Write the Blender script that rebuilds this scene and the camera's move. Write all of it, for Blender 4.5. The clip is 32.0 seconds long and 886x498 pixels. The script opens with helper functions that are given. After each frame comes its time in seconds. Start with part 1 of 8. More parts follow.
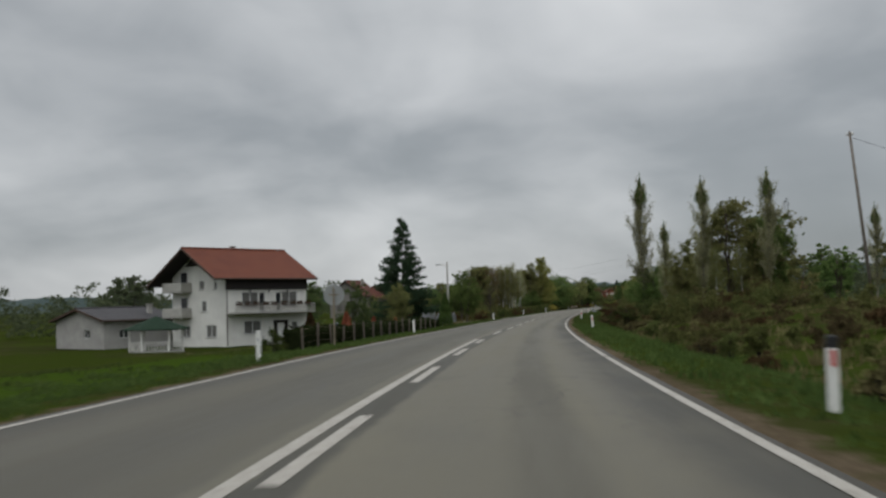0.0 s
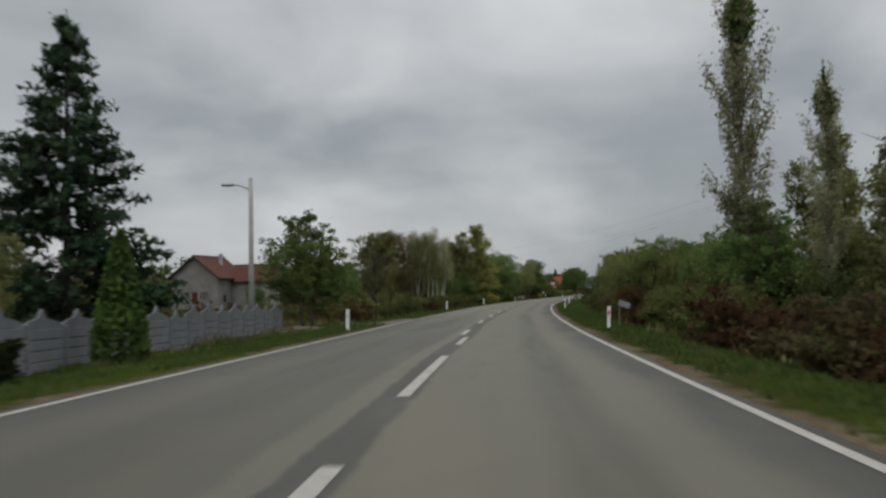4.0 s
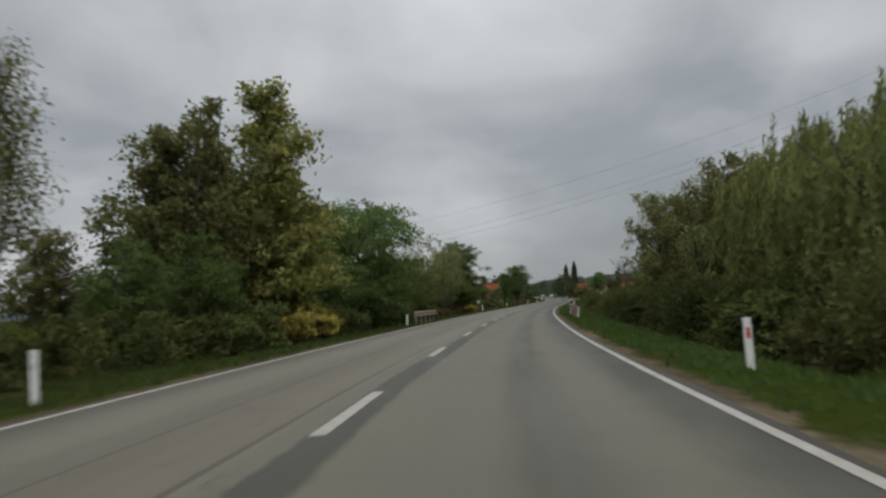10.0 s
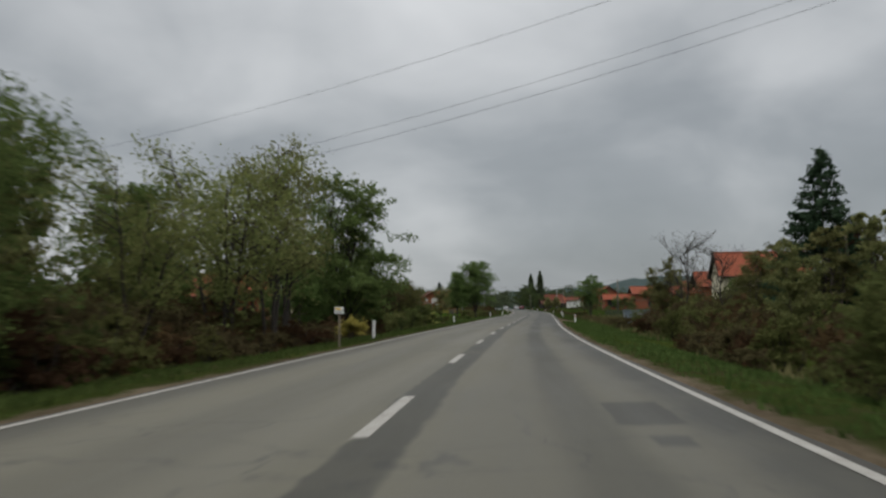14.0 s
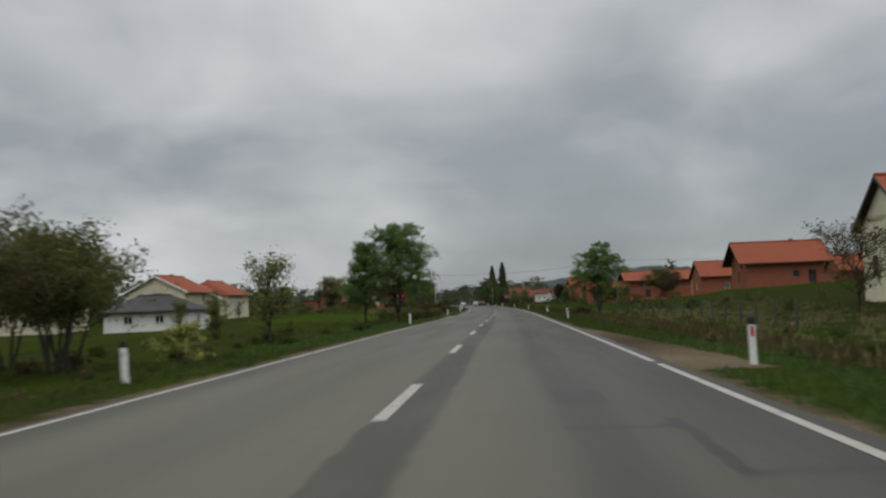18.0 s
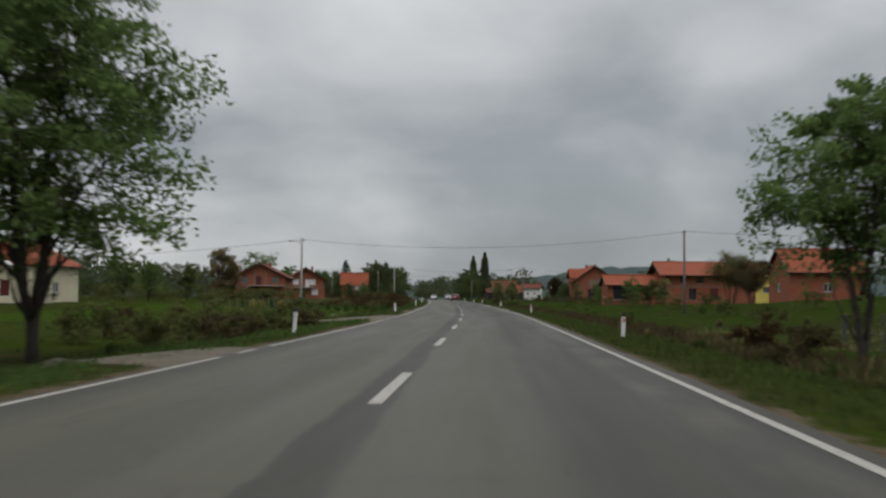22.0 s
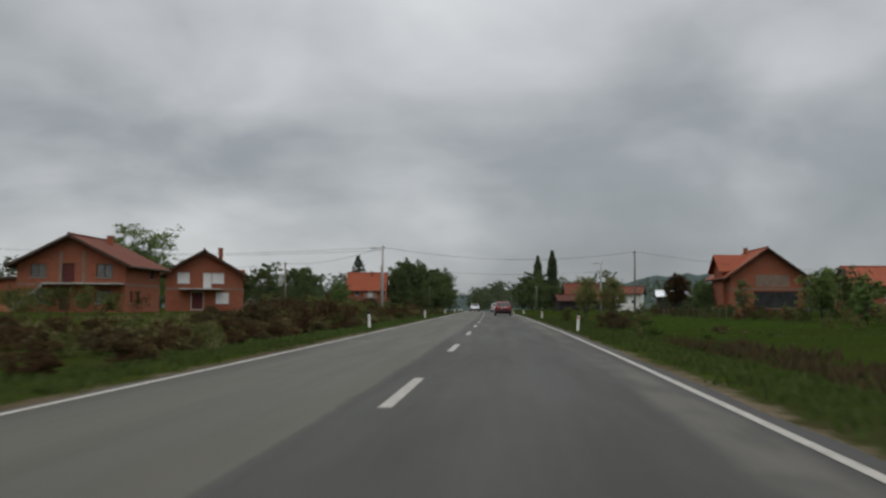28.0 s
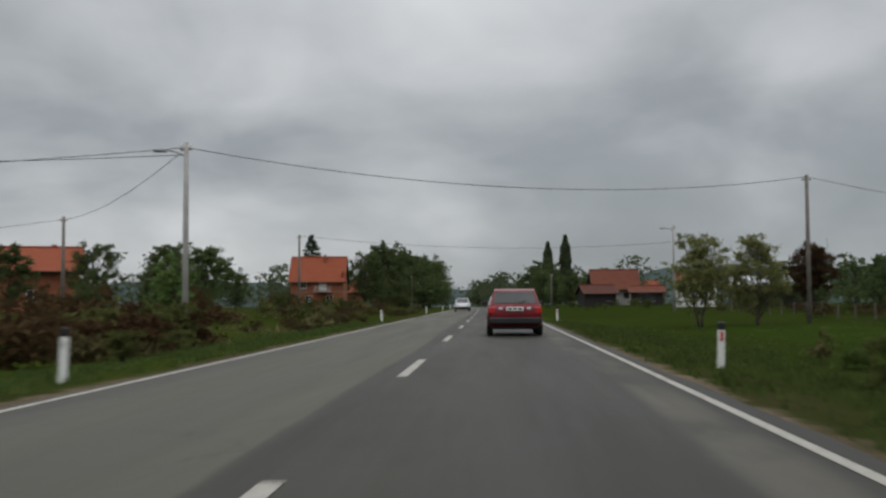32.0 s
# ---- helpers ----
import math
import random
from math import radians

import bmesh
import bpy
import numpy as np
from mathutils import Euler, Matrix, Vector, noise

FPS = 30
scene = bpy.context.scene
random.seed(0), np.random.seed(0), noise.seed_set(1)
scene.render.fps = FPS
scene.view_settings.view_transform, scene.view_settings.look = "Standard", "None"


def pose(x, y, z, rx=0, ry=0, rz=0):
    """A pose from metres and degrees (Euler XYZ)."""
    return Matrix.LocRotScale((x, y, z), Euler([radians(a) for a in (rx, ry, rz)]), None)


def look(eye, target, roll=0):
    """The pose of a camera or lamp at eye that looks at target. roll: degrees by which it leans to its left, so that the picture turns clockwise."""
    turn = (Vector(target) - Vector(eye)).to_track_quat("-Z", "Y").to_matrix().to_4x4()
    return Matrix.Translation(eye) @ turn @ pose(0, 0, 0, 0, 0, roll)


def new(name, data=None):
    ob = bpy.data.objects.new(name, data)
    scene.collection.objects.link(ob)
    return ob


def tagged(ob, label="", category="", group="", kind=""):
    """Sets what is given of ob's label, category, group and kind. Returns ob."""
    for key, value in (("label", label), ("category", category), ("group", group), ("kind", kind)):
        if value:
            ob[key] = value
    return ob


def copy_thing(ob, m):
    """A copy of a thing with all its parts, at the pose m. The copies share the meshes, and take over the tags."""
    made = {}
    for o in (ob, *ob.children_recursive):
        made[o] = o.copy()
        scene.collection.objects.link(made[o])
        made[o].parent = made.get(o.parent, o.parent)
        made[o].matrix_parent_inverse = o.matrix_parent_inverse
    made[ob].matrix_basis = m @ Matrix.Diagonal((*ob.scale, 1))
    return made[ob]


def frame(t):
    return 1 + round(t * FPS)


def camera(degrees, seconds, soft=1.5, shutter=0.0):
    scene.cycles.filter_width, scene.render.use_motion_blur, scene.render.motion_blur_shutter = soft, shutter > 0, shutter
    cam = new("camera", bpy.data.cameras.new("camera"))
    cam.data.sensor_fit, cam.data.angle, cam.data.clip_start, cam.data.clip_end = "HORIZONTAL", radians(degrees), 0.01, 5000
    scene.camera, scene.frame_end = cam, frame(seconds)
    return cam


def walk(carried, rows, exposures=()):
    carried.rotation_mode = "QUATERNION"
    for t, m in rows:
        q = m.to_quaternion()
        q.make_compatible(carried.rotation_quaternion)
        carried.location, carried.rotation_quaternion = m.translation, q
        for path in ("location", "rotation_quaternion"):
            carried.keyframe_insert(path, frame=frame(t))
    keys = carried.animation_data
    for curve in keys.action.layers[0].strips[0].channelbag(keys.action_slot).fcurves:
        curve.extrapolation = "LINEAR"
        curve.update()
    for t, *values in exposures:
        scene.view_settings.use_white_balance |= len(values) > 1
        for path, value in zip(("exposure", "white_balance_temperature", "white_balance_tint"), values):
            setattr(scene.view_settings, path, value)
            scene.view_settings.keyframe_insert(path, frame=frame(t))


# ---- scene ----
cam = camera(45.4, 32.0, 2.5, 0.4)
# seconds, x, y, z, pitch, roll, yaw
PATH = [
    (0, 2.32, 10.54, 1.00, 2.91, 1.51, -0.26),
    (0.5, 3.00, 20.70, 0.91, 2.87, 1.46, -0.66),
    (1, 3.73, 30.39, 0.84, 2.57, 1.04, -1.51),
    (1.5, 4.34, 39.73, 0.76, 2.52, 0.79, -2.07),
    (2, 5.21, 49.13, 0.67, 2.37, 0.67, -2.27),
    (2.5, 6.09, 58.44, 0.58, 2.22, 0.77, -2.54),
    (3, 7.04, 67.56, 0.50, 2.13, 0.65, -2.80),
    (3.5, 8.05, 76.87, 0.41, 2.24, 0.79, -3.30),
    (5.5, 12.52, 114.78, 0.14, 2.71, 0.72, -5.40),
    (6, 14.02, 124.50, 0.09, 3.16, 1.15, -4.96),
    (6.5, 15.53, 133.92, 0.05, 3.14, 1.92, -5.34),
    (7, 17.01, 143.00, 0.01, 3.05, 2.10, -5.49),
    (7.5, 18.55, 152.55, -0.03, 2.83, 2.22, -6.30),
    (8, 20.10, 162.15, -0.06, 2.62, 2.10, -7.10),
    (8.5, 21.66, 171.50, -0.08, 2.44, 2.31, -7.60),
    (9, 23.26, 180.84, -0.10, 2.52, 2.40, -7.79),
    (9.5, 25.01, 190.39, -0.12, 2.79, 2.51, -7.86),
    (10, 26.78, 199.92, -0.14, 2.92, 2.63, -7.98),
    (10.5, 28.63, 209.38, -0.15, 2.96, 2.37, -8.58),
    (11, 30.54, 218.93, -0.16, 2.95, 2.20, -9.00),
    (11.5, 32.49, 228.44, -0.17, 3.12, 2.19, -8.85),
    (12, 34.62, 238.29, -0.19, 3.06, 2.05, -9.08),
    (12.5, 36.74, 247.99, -0.20, 3.00, 0.90, -9.88),
    (13, 38.85, 257.53, -0.20, 3.23, 0.43, -9.74),
    (13.5, 41.08, 267.15, -0.21, 3.38, 0.84, -9.72),
    (14, 43.54, 277.19, -0.22, 3.35, 0.47, -10.17),
    (14.5, 46.01, 287.13, -0.22, 3.16, 0.25, -10.71),
    (15, 48.46, 296.70, -0.23, 2.99, 0.49, -10.87),
    (15.5, 50.82, 305.87, -0.23, 2.79, 0.43, -11.30),
    (17.5, 60.77, 343.69, -0.19, 3.17, 1.37, -11.59),
    (18, 63.35, 352.87, -0.18, 3.19, 2.17, -12.23),
    (18.5, 66.04, 362.28, -0.15, 3.18, 1.88, -12.78),
    (19, 68.64, 371.61, -0.11, 3.18, 1.71, -13.18),
    (19.5, 71.18, 380.72, -0.08, 3.26, 1.37, -12.75),
    (20, 73.89, 390.38, -0.04, 3.27, 0.87, -12.95),
    (20.5, 76.59, 400.09, -0.02, 3.24, 0.28, -13.21),
    (21, 79.17, 409.55, 0.01, 3.23, -0.39, -13.14),
    (21.5, 81.82, 419.01, 0.03, 2.91, -0.74, -13.21),
    (22, 84.48, 428.49, 0.05, 2.79, -0.47, -13.25),
    (22.5, 87.12, 437.85, 0.08, 3.30, 0.16, -11.72),
    (23, 89.77, 447.60, 0.10, 2.96, 0.23, -12.77),
    (23.5, 92.56, 457.44, 0.13, 2.97, -0.00, -12.72),
    (24, 95.19, 466.79, 0.16, 3.08, 0.07, -12.64),
    (24.5, 97.80, 476.26, 0.20, 3.14, 0.10, -12.44),
    (25, 100.38, 486.16, 0.24, 3.11, 0.01, -12.28),
    (25.5, 102.93, 495.88, 0.28, 3.16, -0.15, -11.59),
    (27.5, 112.22, 533.73, 0.47, 3.36, -0.57, -9.77),
    (28, 114.57, 543.14, 0.52, 3.31, -0.32, -9.81),
    (28.5, 116.88, 552.61, 0.57, 3.18, -0.09, -10.02),
    (29, 119.10, 562.09, 0.63, 3.04, -0.07, -10.16),
    (29.5, 121.30, 571.54, 0.68, 2.92, -0.09, -10.23),
    (30, 123.38, 580.83, 0.74, 2.87, -0.13, -10.09),
    (30.5, 125.35, 589.82, 0.79, 2.96, -0.14, -9.97),
    (31, 127.40, 598.76, 0.83, 3.04, -0.12, -9.70),
    (31.5, 129.39, 607.61, 0.88, 3.16, 0.11, -9.49),
    (32, 131.30, 616.42, 0.92, 3.07, 0.26, -9.61),
]
walk(cam, [(t, pose(x, y, z, 90 + p, r, w)) for t, x, y, z, p, r, w in PATH])

# ---- light and sky ----
world = bpy.data.worlds.new("overcast_sky")
scene.world = world
world.use_nodes = True
wn, wl = world.node_tree.nodes, world.node_tree.links
wn.clear()
w_out = wn.new("ShaderNodeOutputWorld")
w_bg = wn.new("ShaderNodeBackground")
w_sky = wn.new("ShaderNodeTexSky")
w_sky.sky_type, w_sky.sun_disc = "NISHITA", False
w_sky.sun_elevation, w_sky.sun_rotation = radians(42), radians(200)
w_co = wn.new("ShaderNodeTexCoord")
w_sep = wn.new("ShaderNodeSeparateXYZ")
wl.new(w_co.outputs["Generated"], w_sep.inputs[0])


def wmath(op, a, b=None, c=None):
    n = wn.new("ShaderNodeMath")
    n.operation = op
    for k, v in enumerate((a, b, c)):
        if v is None:
            continue
        if isinstance(v, (int, float)):
            n.inputs[k].default_value = v
        else:
            wl.new(v, n.inputs[k])
    return n.outputs[0]


w_up = wmath("MAXIMUM", w_sep.outputs["Z"], 0.0)
w_flat = wmath("ADD", w_up, 0.42)
# the cloud layer lies flat overhead, so it is drawn out towards the horizon
w_lay = wn.new("ShaderNodeCombineXYZ")
wl.new(wmath("DIVIDE", w_sep.outputs["X"], w_flat), w_lay.inputs[0])
wl.new(wmath("DIVIDE", w_sep.outputs["Y"], w_flat), w_lay.inputs[1])


def wnoise(scale, detail, rough, shift, dist=0.0):
    m = wn.new("ShaderNodeMapping")
    m.inputs["Location"].default_value = shift
    wl.new(w_lay.outputs[0], m.inputs[0])
    n = wn.new("ShaderNodeTexNoise")
    n.inputs["Scale"].default_value, n.inputs["Detail"].default_value = scale, detail
    n.inputs["Roughness"].default_value, n.inputs["Distortion"].default_value = rough, dist
    wl.new(m.outputs[0], n.inputs["Vector"])
    return n.outputs["Fac"]


def wspan(v, lo, hi, a, b):
    n = wn.new("ShaderNodeMapRange")
    n.interpolation_type = "SMOOTHSTEP"
    wl.new(v, n.inputs[0])
    for q, x in zip((1, 2, 3, 4), (lo, hi, a, b)):
        n.inputs[q].default_value = x
    return n.outputs[0]


w_az = wmath("ARCTAN2", w_sep.outputs["X"], w_sep.outputs["Y"])
w_dense = wmath("ADD", wmath("MULTIPLY", wnoise(2.0, 4.0, 0.45, (2.3, 1.1, 0.0), 0.5), 0.8), wmath("MULTIPLY", wnoise(5.5, 5.0, 0.5, (7.1, 4.0, 0.0), 0.4), 0.2))
# a heavier bank of cloud ahead to the left, a rainy distance low on the right
w_bank = wmath("MULTIPLY", wspan(w_up, 0.07, 0.13, 0.0, 1.0), wspan(w_az, -0.1, 0.16, 1.0, 0.0))
w_rain = wmath("MULTIPLY", wspan(w_up, 0.08, 0.28, 1.0, 0.0), wspan(w_az, 0.06, 0.45, 0.0, 1.0))
w_thin = wmath("MULTIPLY", wspan(w_up, 0.1, 0.24, 0.0, -0.09), wmath("MULTIPLY", wspan(w_az, -0.06, 0.12, 0.0, 1.0), wspan(w_az, 0.28, 0.46, 1.0, 0.0)))
w_dense = wmath("ADD", wmath("ADD", w_dense, w_thin), wmath("ADD", wmath("MULTIPLY", w_bank, 0.09), wmath("ADD", wmath("MULTIPLY", w_rain, 0.25), wspan(w_up, 0.06, 0.2, 0.06, 0.0))))
w_ramp = wn.new("ShaderNodeValToRGB")
w_ramp.color_ramp.elements[0].position, w_ramp.color_ramp.elements[0].color = 0.34, (1.4, 1.43, 1.455, 1)
w_ramp.color_ramp.elements[1].position, w_ramp.color_ramp.elements[1].color = 0.7, (0.68, 0.725, 0.765, 1)
w_low = w_ramp.color_ramp.elements.new(0.92)
w_low.color = (0.5, 0.545, 0.575, 1)
wl.new(w_dense, w_ramp.inputs[0])
# an overcast sky is about three times as bright overhead as at the horizon
w_grad = wn.new("ShaderNodeMapRange")
w_grad.interpolation_type = "SMOOTHSTEP"
w_grad.inputs["From Min"].default_value, w_grad.inputs["From Max"].default_value = 0.22, 0.95
w_grad.inputs["To Min"].default_value, w_grad.inputs["To Max"].default_value = 0.44, 1.3
wl.new(w_up, w_grad.inputs[0])
w_mul = wn.new("ShaderNodeVectorMath")
w_mul.operation = "SCALE"
wl.new(w_ramp.outputs[0], w_mul.inputs[0])
wl.new(w_grad.outputs[0], w_mul.inputs["Scale"])
w_sc = wn.new("ShaderNodeVectorMath")
w_sc.operation = "SCALE"
w_sc.inputs["Scale"].default_value = 0.006
wl.new(w_sky.outputs[0], w_sc.inputs[0])
w_add = wn.new("ShaderNodeVectorMath")
w_add.operation = "ADD"
wl.new(w_mul.outputs[0], w_add.inputs[0])
wl.new(w_sc.outputs[0], w_add.inputs[1])
wl.new(w_add.outputs[0], w_bg.inputs["Color"])
w_bg.inputs["Strength"].default_value = 1.0
wl.new(w_bg.outputs[0], w_out.inputs["Surface"])

sun = bpy.data.lights.new("sun", "SUN")
sun.energy, sun.angle, sun.color = 0.5, radians(55), (1.0, 0.97, 0.92)
sun_ob = new("sun", sun)
sun_ob.matrix_world = look((0, 0, 100), (30, 60, 0))

# ---- materials ----


class Nodes:
    """A small hand for building node materials."""

    def __init__(self, name):
        self.m = bpy.data.materials.new(name)
        self.m.use_nodes = True
        self.n, self.l = self.m.node_tree.nodes, self.m.node_tree.links
        self.b = self.n["Principled BSDF"]
        self.co = self.n.new("ShaderNodeTexCoord")

    def put(self, sock, v):
        if isinstance(v, (int, float)):
            sock.default_value = v
        elif isinstance(v, (tuple, list)):
            sock.default_value = (*v, 1) if len(v) == 3 and sock.type == "RGBA" else v
        else:
            self.l.new(v, sock)

    def node(self, kind, **kw):
        n = self.n.new(kind)
        for k, v in kw.items():
            self.put(n.inputs[k.replace("_", " ")], v)
        return n

    def noise(self, scale, detail=4.0, rough=0.55, vec=None, dist=0.0):
        n = self.node("ShaderNodeTexNoise", Scale=scale, Detail=detail, Roughness=rough, Distortion=dist)
        self.l.new(vec or self.co.outputs["Object"], n.inputs["Vector"])
        return n.outputs["Fac"]

    def math(self, op, a, b=0.0, clamp=False):
        n = self.n.new("ShaderNodeMath")
        n.operation, n.use_clamp = op, clamp
        self.put(n.inputs[0], a)
        self.put(n.inputs[1], b)
        return n.outputs[0]

    def ramp(self, fac, *stops):
        n = self.n.new("ShaderNodeValToRGB")
        e = n.color_ramp.elements
        while len(e) < len(stops):
            e.new(0.5)
        for k, (p, c) in enumerate(stops):
            e[k].position, e[k].color = p, (*c, 1)
        self.put(n.inputs[0], fac)
        return n.outputs[0]

    def step(self, v, lo, hi, a=0.0, b=1.0):
        n = self.n.new("ShaderNodeMapRange")
        n.interpolation_type = "SMOOTHSTEP"
        self.put(n.inputs[0], v)
        for k, x in zip((1, 2, 3, 4), (lo, hi, a, b)):
            n.inputs[k].default_value = x
        return n.outputs[0]

    def mix(self, fac, a, b, how="MIX"):
        n = self.n.new("ShaderNodeMix")
        n.data_type, n.blend_type = "RGBA", how
        self.put(n.inputs[0], fac)
        self.put(n.inputs[6], a)
        self.put(n.inputs[7], b)
        return n.outputs[2]

    def bump(self, h, strength=0.3, dist=0.02):
        n = self.node("ShaderNodeBump", Strength=strength, Distance=dist)
        self.l.new(h, n.inputs["Height"])
        self.l.new(n.outputs[0], self.b.inputs["Normal"])

    def done(self, color, rough=0.8, metal=0.0, spec=0.3):
        self.put(self.b.inputs["Base Color"], color)
        self.put(self.b.inputs["Roughness"], rough)
        self.put(self.b.inputs["Metallic"], metal)
        self.b.inputs["Specular IOR Level"].default_value = spec
        return self.m


def plain(name, color, rough=0.7, metal=0.0, var=0.18, scale=2.0, fine=30.0, bump=0.1, spec=0.3):
    """A surface of one colour with stains and grain."""
    k = Nodes(name)
    dark, light = [c * (1 - var) for c in color], [min(1, c * (1 + var)) for c in color]
    c = k.ramp(k.noise(scale, 5), (0.3, dark), (0.7, light))
    g = k.noise(fine, 3)
    c = k.mix(0.25, c, k.ramp(g, (0.3, dark), (0.7, light)))
    if bump:
        k.bump(g, bump, 0.01)
    return k.done(c, rough, metal, spec)


def leafy(name, a, b, c, see=0.38, gain=1.75):
    """Leaves: three colours picked leaf by leaf and clump by clump, shifted plant by plant, with light shining through."""
    a, b, c = [[q[0] * gain * 1.04, q[1] * gain, q[2] * gain * 0.78] for q in (a, b, c)]
    k = Nodes(name)
    g = k.node("ShaderNodeNewGeometry")
    o = k.node("ShaderNodeObjectInfo")
    big = k.noise(0.7, 3, 0.6)
    f = k.math("ADD", k.math("MULTIPLY", g.outputs["Random Per Island"], 0.28), k.math("MULTIPLY", big, 0.77))
    col = k.ramp(f, (0.2, a), (0.52, b), (0.85, c))
    hue = k.node("ShaderNodeHueSaturation", Hue=k.step(o.outputs["Random"], 0, 1, 0.49, 0.51), Saturation=0.88,
                 Value=k.step(o.outputs["Random"], 0, 1, 0.85, 1.15), Color=col)
    # shading normal bent upwards to even the light; each card's tilt counts half
    half = k.node("ShaderNodeVectorMath")
    half.operation = "MULTIPLY_ADD"
    k.l.new(g.outputs["Normal"], half.inputs[0])
    half.inputs[1].default_value, half.inputs[2].default_value = (0.42, 0.42, 0.36), (0, 0, 0.58)
    d = k.node("ShaderNodeBsdfDiffuse", Color=hue.outputs[0])
    k.l.new(half.outputs[0], d.inputs["Normal"])
    t = k.node("ShaderNodeBsdfTranslucent", Color=hue.outputs[0])
    m = k.node("ShaderNodeMixShader", Fac=see)
    k.l.new(d.outputs[0], m.inputs[1])
    k.l.new(t.outputs[0], m.inputs[2])
    k.l.new(m.outputs[0], k.n["Material Output"].inputs["Surface"])
    return k.m


def make_asphalt():
    k = Nodes("worn_asphalt")
    uv = k.node("ShaderNodeSeparateXYZ")
    k.l.new(k.co.outputs["UV"], uv.inputs[0])
    u, s = uv.outputs["X"], uv.outputs["Y"]

    def along(f):
        c = k.n.new("ShaderNodeCombineXYZ")
        k.put(c.inputs[0], u)
        k.put(c.inputs[1], k.math("MULTIPLY", s, f))
        return c.outputs[0]

    def band(x, a, b, c, d):
        return k.math("MULTIPLY", k.step(x, a, b), k.step(x, c, d, 1, 0))

    long_n = k.noise(1.0, 5, 0.6, along(0.06))
    blot = k.noise(0.8, 5, 0.6, along(0.35))
    sway = k.math("MULTIPLY", k.math("SUBTRACT", k.noise(0.3, 4, 0.6, along(0.12)), 0.5), 0.5)
    fray = k.math("MULTIPLY", k.math("SUBTRACT", k.noise(2.2, 4, 0.65, along(0.5)), 0.5), 0.22)
    uu = k.math("ADD", u, k.math("ADD", sway, fray))
    base = k.ramp(long_n, (0.3, (0.089, 0.081, 0.056)), (0.7, (0.125, 0.114, 0.081)))
    base = k.mix(k.math("MULTIPLY", k.step(blot, 0.45, 0.72), 0.3), base, (0.066, 0.063, 0.05))
    # the other lane is older and lighter up to the straight, darker beyond
    base = k.mix(k.math("MULTIPLY", k.step(uu, -0.5, -0.2, 1, 0), k.math("MULTIPLY", k.step(s, 140, 175), k.step(s, 230, 420, 0.6, 0.12))), base, (0.14, 0.128, 0.093))
    base = k.mix(k.step(s, 330, 410, 0, 0.72), base, (0.0495, 0.0465, 0.0335))
    base = k.mix(k.math("MULTIPLY", k.step(uu, 1.5, 2.8), k.step(s, 320, 400, 0, 0.72)), base, (0.021, 0.0198, 0.0145))
    DARK = (0.021, 0.0198, 0.0145)
    # repaired seam to the right of the middle line, crossing to its left after the straight
    seam = k.math("SUBTRACT", uu, k.step(s, 425, 465, 0.0, -0.42))
    wide = k.math("MULTIPLY", k.step(s, 240, 320, 0.3, 0.46), k.step(s, 425, 465, 1.0, 0.65))
    base = k.mix(k.math("MULTIPLY", k.math("MULTIPLY", k.step(seam, -0.1, -0.03), k.step(k.math("SUBTRACT", seam, wide), 0.0, 0.12, 1, 0)), k.step(blot, 0.25, 0.5, 0.45, 0.74)), base, DARK)
    # oil-stained lane middle: one long streak, patchy along the first stretch
    worn = k.math("MULTIPLY", k.step(blot, 0.44, 0.6, 0.0, 0.75), band(s, 150, 165, 190, 215))
    streak = k.math("MAXIMUM", k.math("MAXIMUM", worn, k.step(long_n, 0.35, 0.7, 0.25, 0.52)), k.step(s, 250, 320, 0.0, 0.66))
    base = k.mix(k.math("MULTIPLY", band(uu, 1.5, 1.85, 2.1, 2.45), streak), base, (0.024, 0.0228, 0.017))
    base = k.mix(k.math("MULTIPLY", k.step(uu, 0.7, 1.6, 0, 0.24), k.step(s, 240, 330, 0.2, 1.0)), base, DARK)
    base = k.mix(k.math("MULTIPLY", k.step(uu, 2.65, 3.3), k.step(blot, 0.3, 0.6, 0.45, 0.8)), base, (0.026, 0.0245, 0.019))
    base = k.mix(k.math("MULTIPLY", k.step(uu, -2.6, -3.3), 0.5), base, (0.032, 0.03, 0.024))
    base = k.mix(k.math("MULTIPLY", band(uu, -2.3, -1.9, -1.3, -0.8), 0.25), base, (0.03, 0.029, 0.023))
    base = k.mix(k.step(k.math("ABSOLUTE", uu), 3.5, 3.68, 0, 0.8), base, (0.04, 0.034, 0.024))
    # the other lane begins with a newer, darker surface
    base = k.mix(k.math("MULTIPLY", k.math("MULTIPLY", k.step(s, 125, 160, 1, 0), k.step(uu, -0.45, -0.3, 1, 0)), 0.42), base, (0.028, 0.0265, 0.021))
    # the right-hand lane has a darker overlay with a ragged edge along the last stretch, dusty towards the verge
    over = k.math("MULTIPLY", k.step(s, 470, 560), k.step(uu, -0.45, -0.36))
    base = k.mix(k.math("MULTIPLY", over, k.step(blot, 0.3, 0.7, 0.93, 0.7)), base, (0.0205, 0.0193, 0.0143))
    base = k.mix(k.math("MULTIPLY", band(uu, 2.75, 3.0, 3.3, 3.55), k.math("MULTIPLY", k.step(s, 380, 480), k.step(blot, 0.4, 0.6, 0.1, 0.6))), base, (0.098, 0.086, 0.064))
    # an older brownish strip with open joints in the left-hand lane
    brown = k.math("MULTIPLY", band(s, 160, 175, 205, 235), band(uu, -1.6, -1.5, -0.5, -0.4))
    base = k.mix(k.math("MULTIPLY", brown, k.step(blot, 0.35, 0.6, 0.75, 0.4)), base, (0.108, 0.084, 0.058))
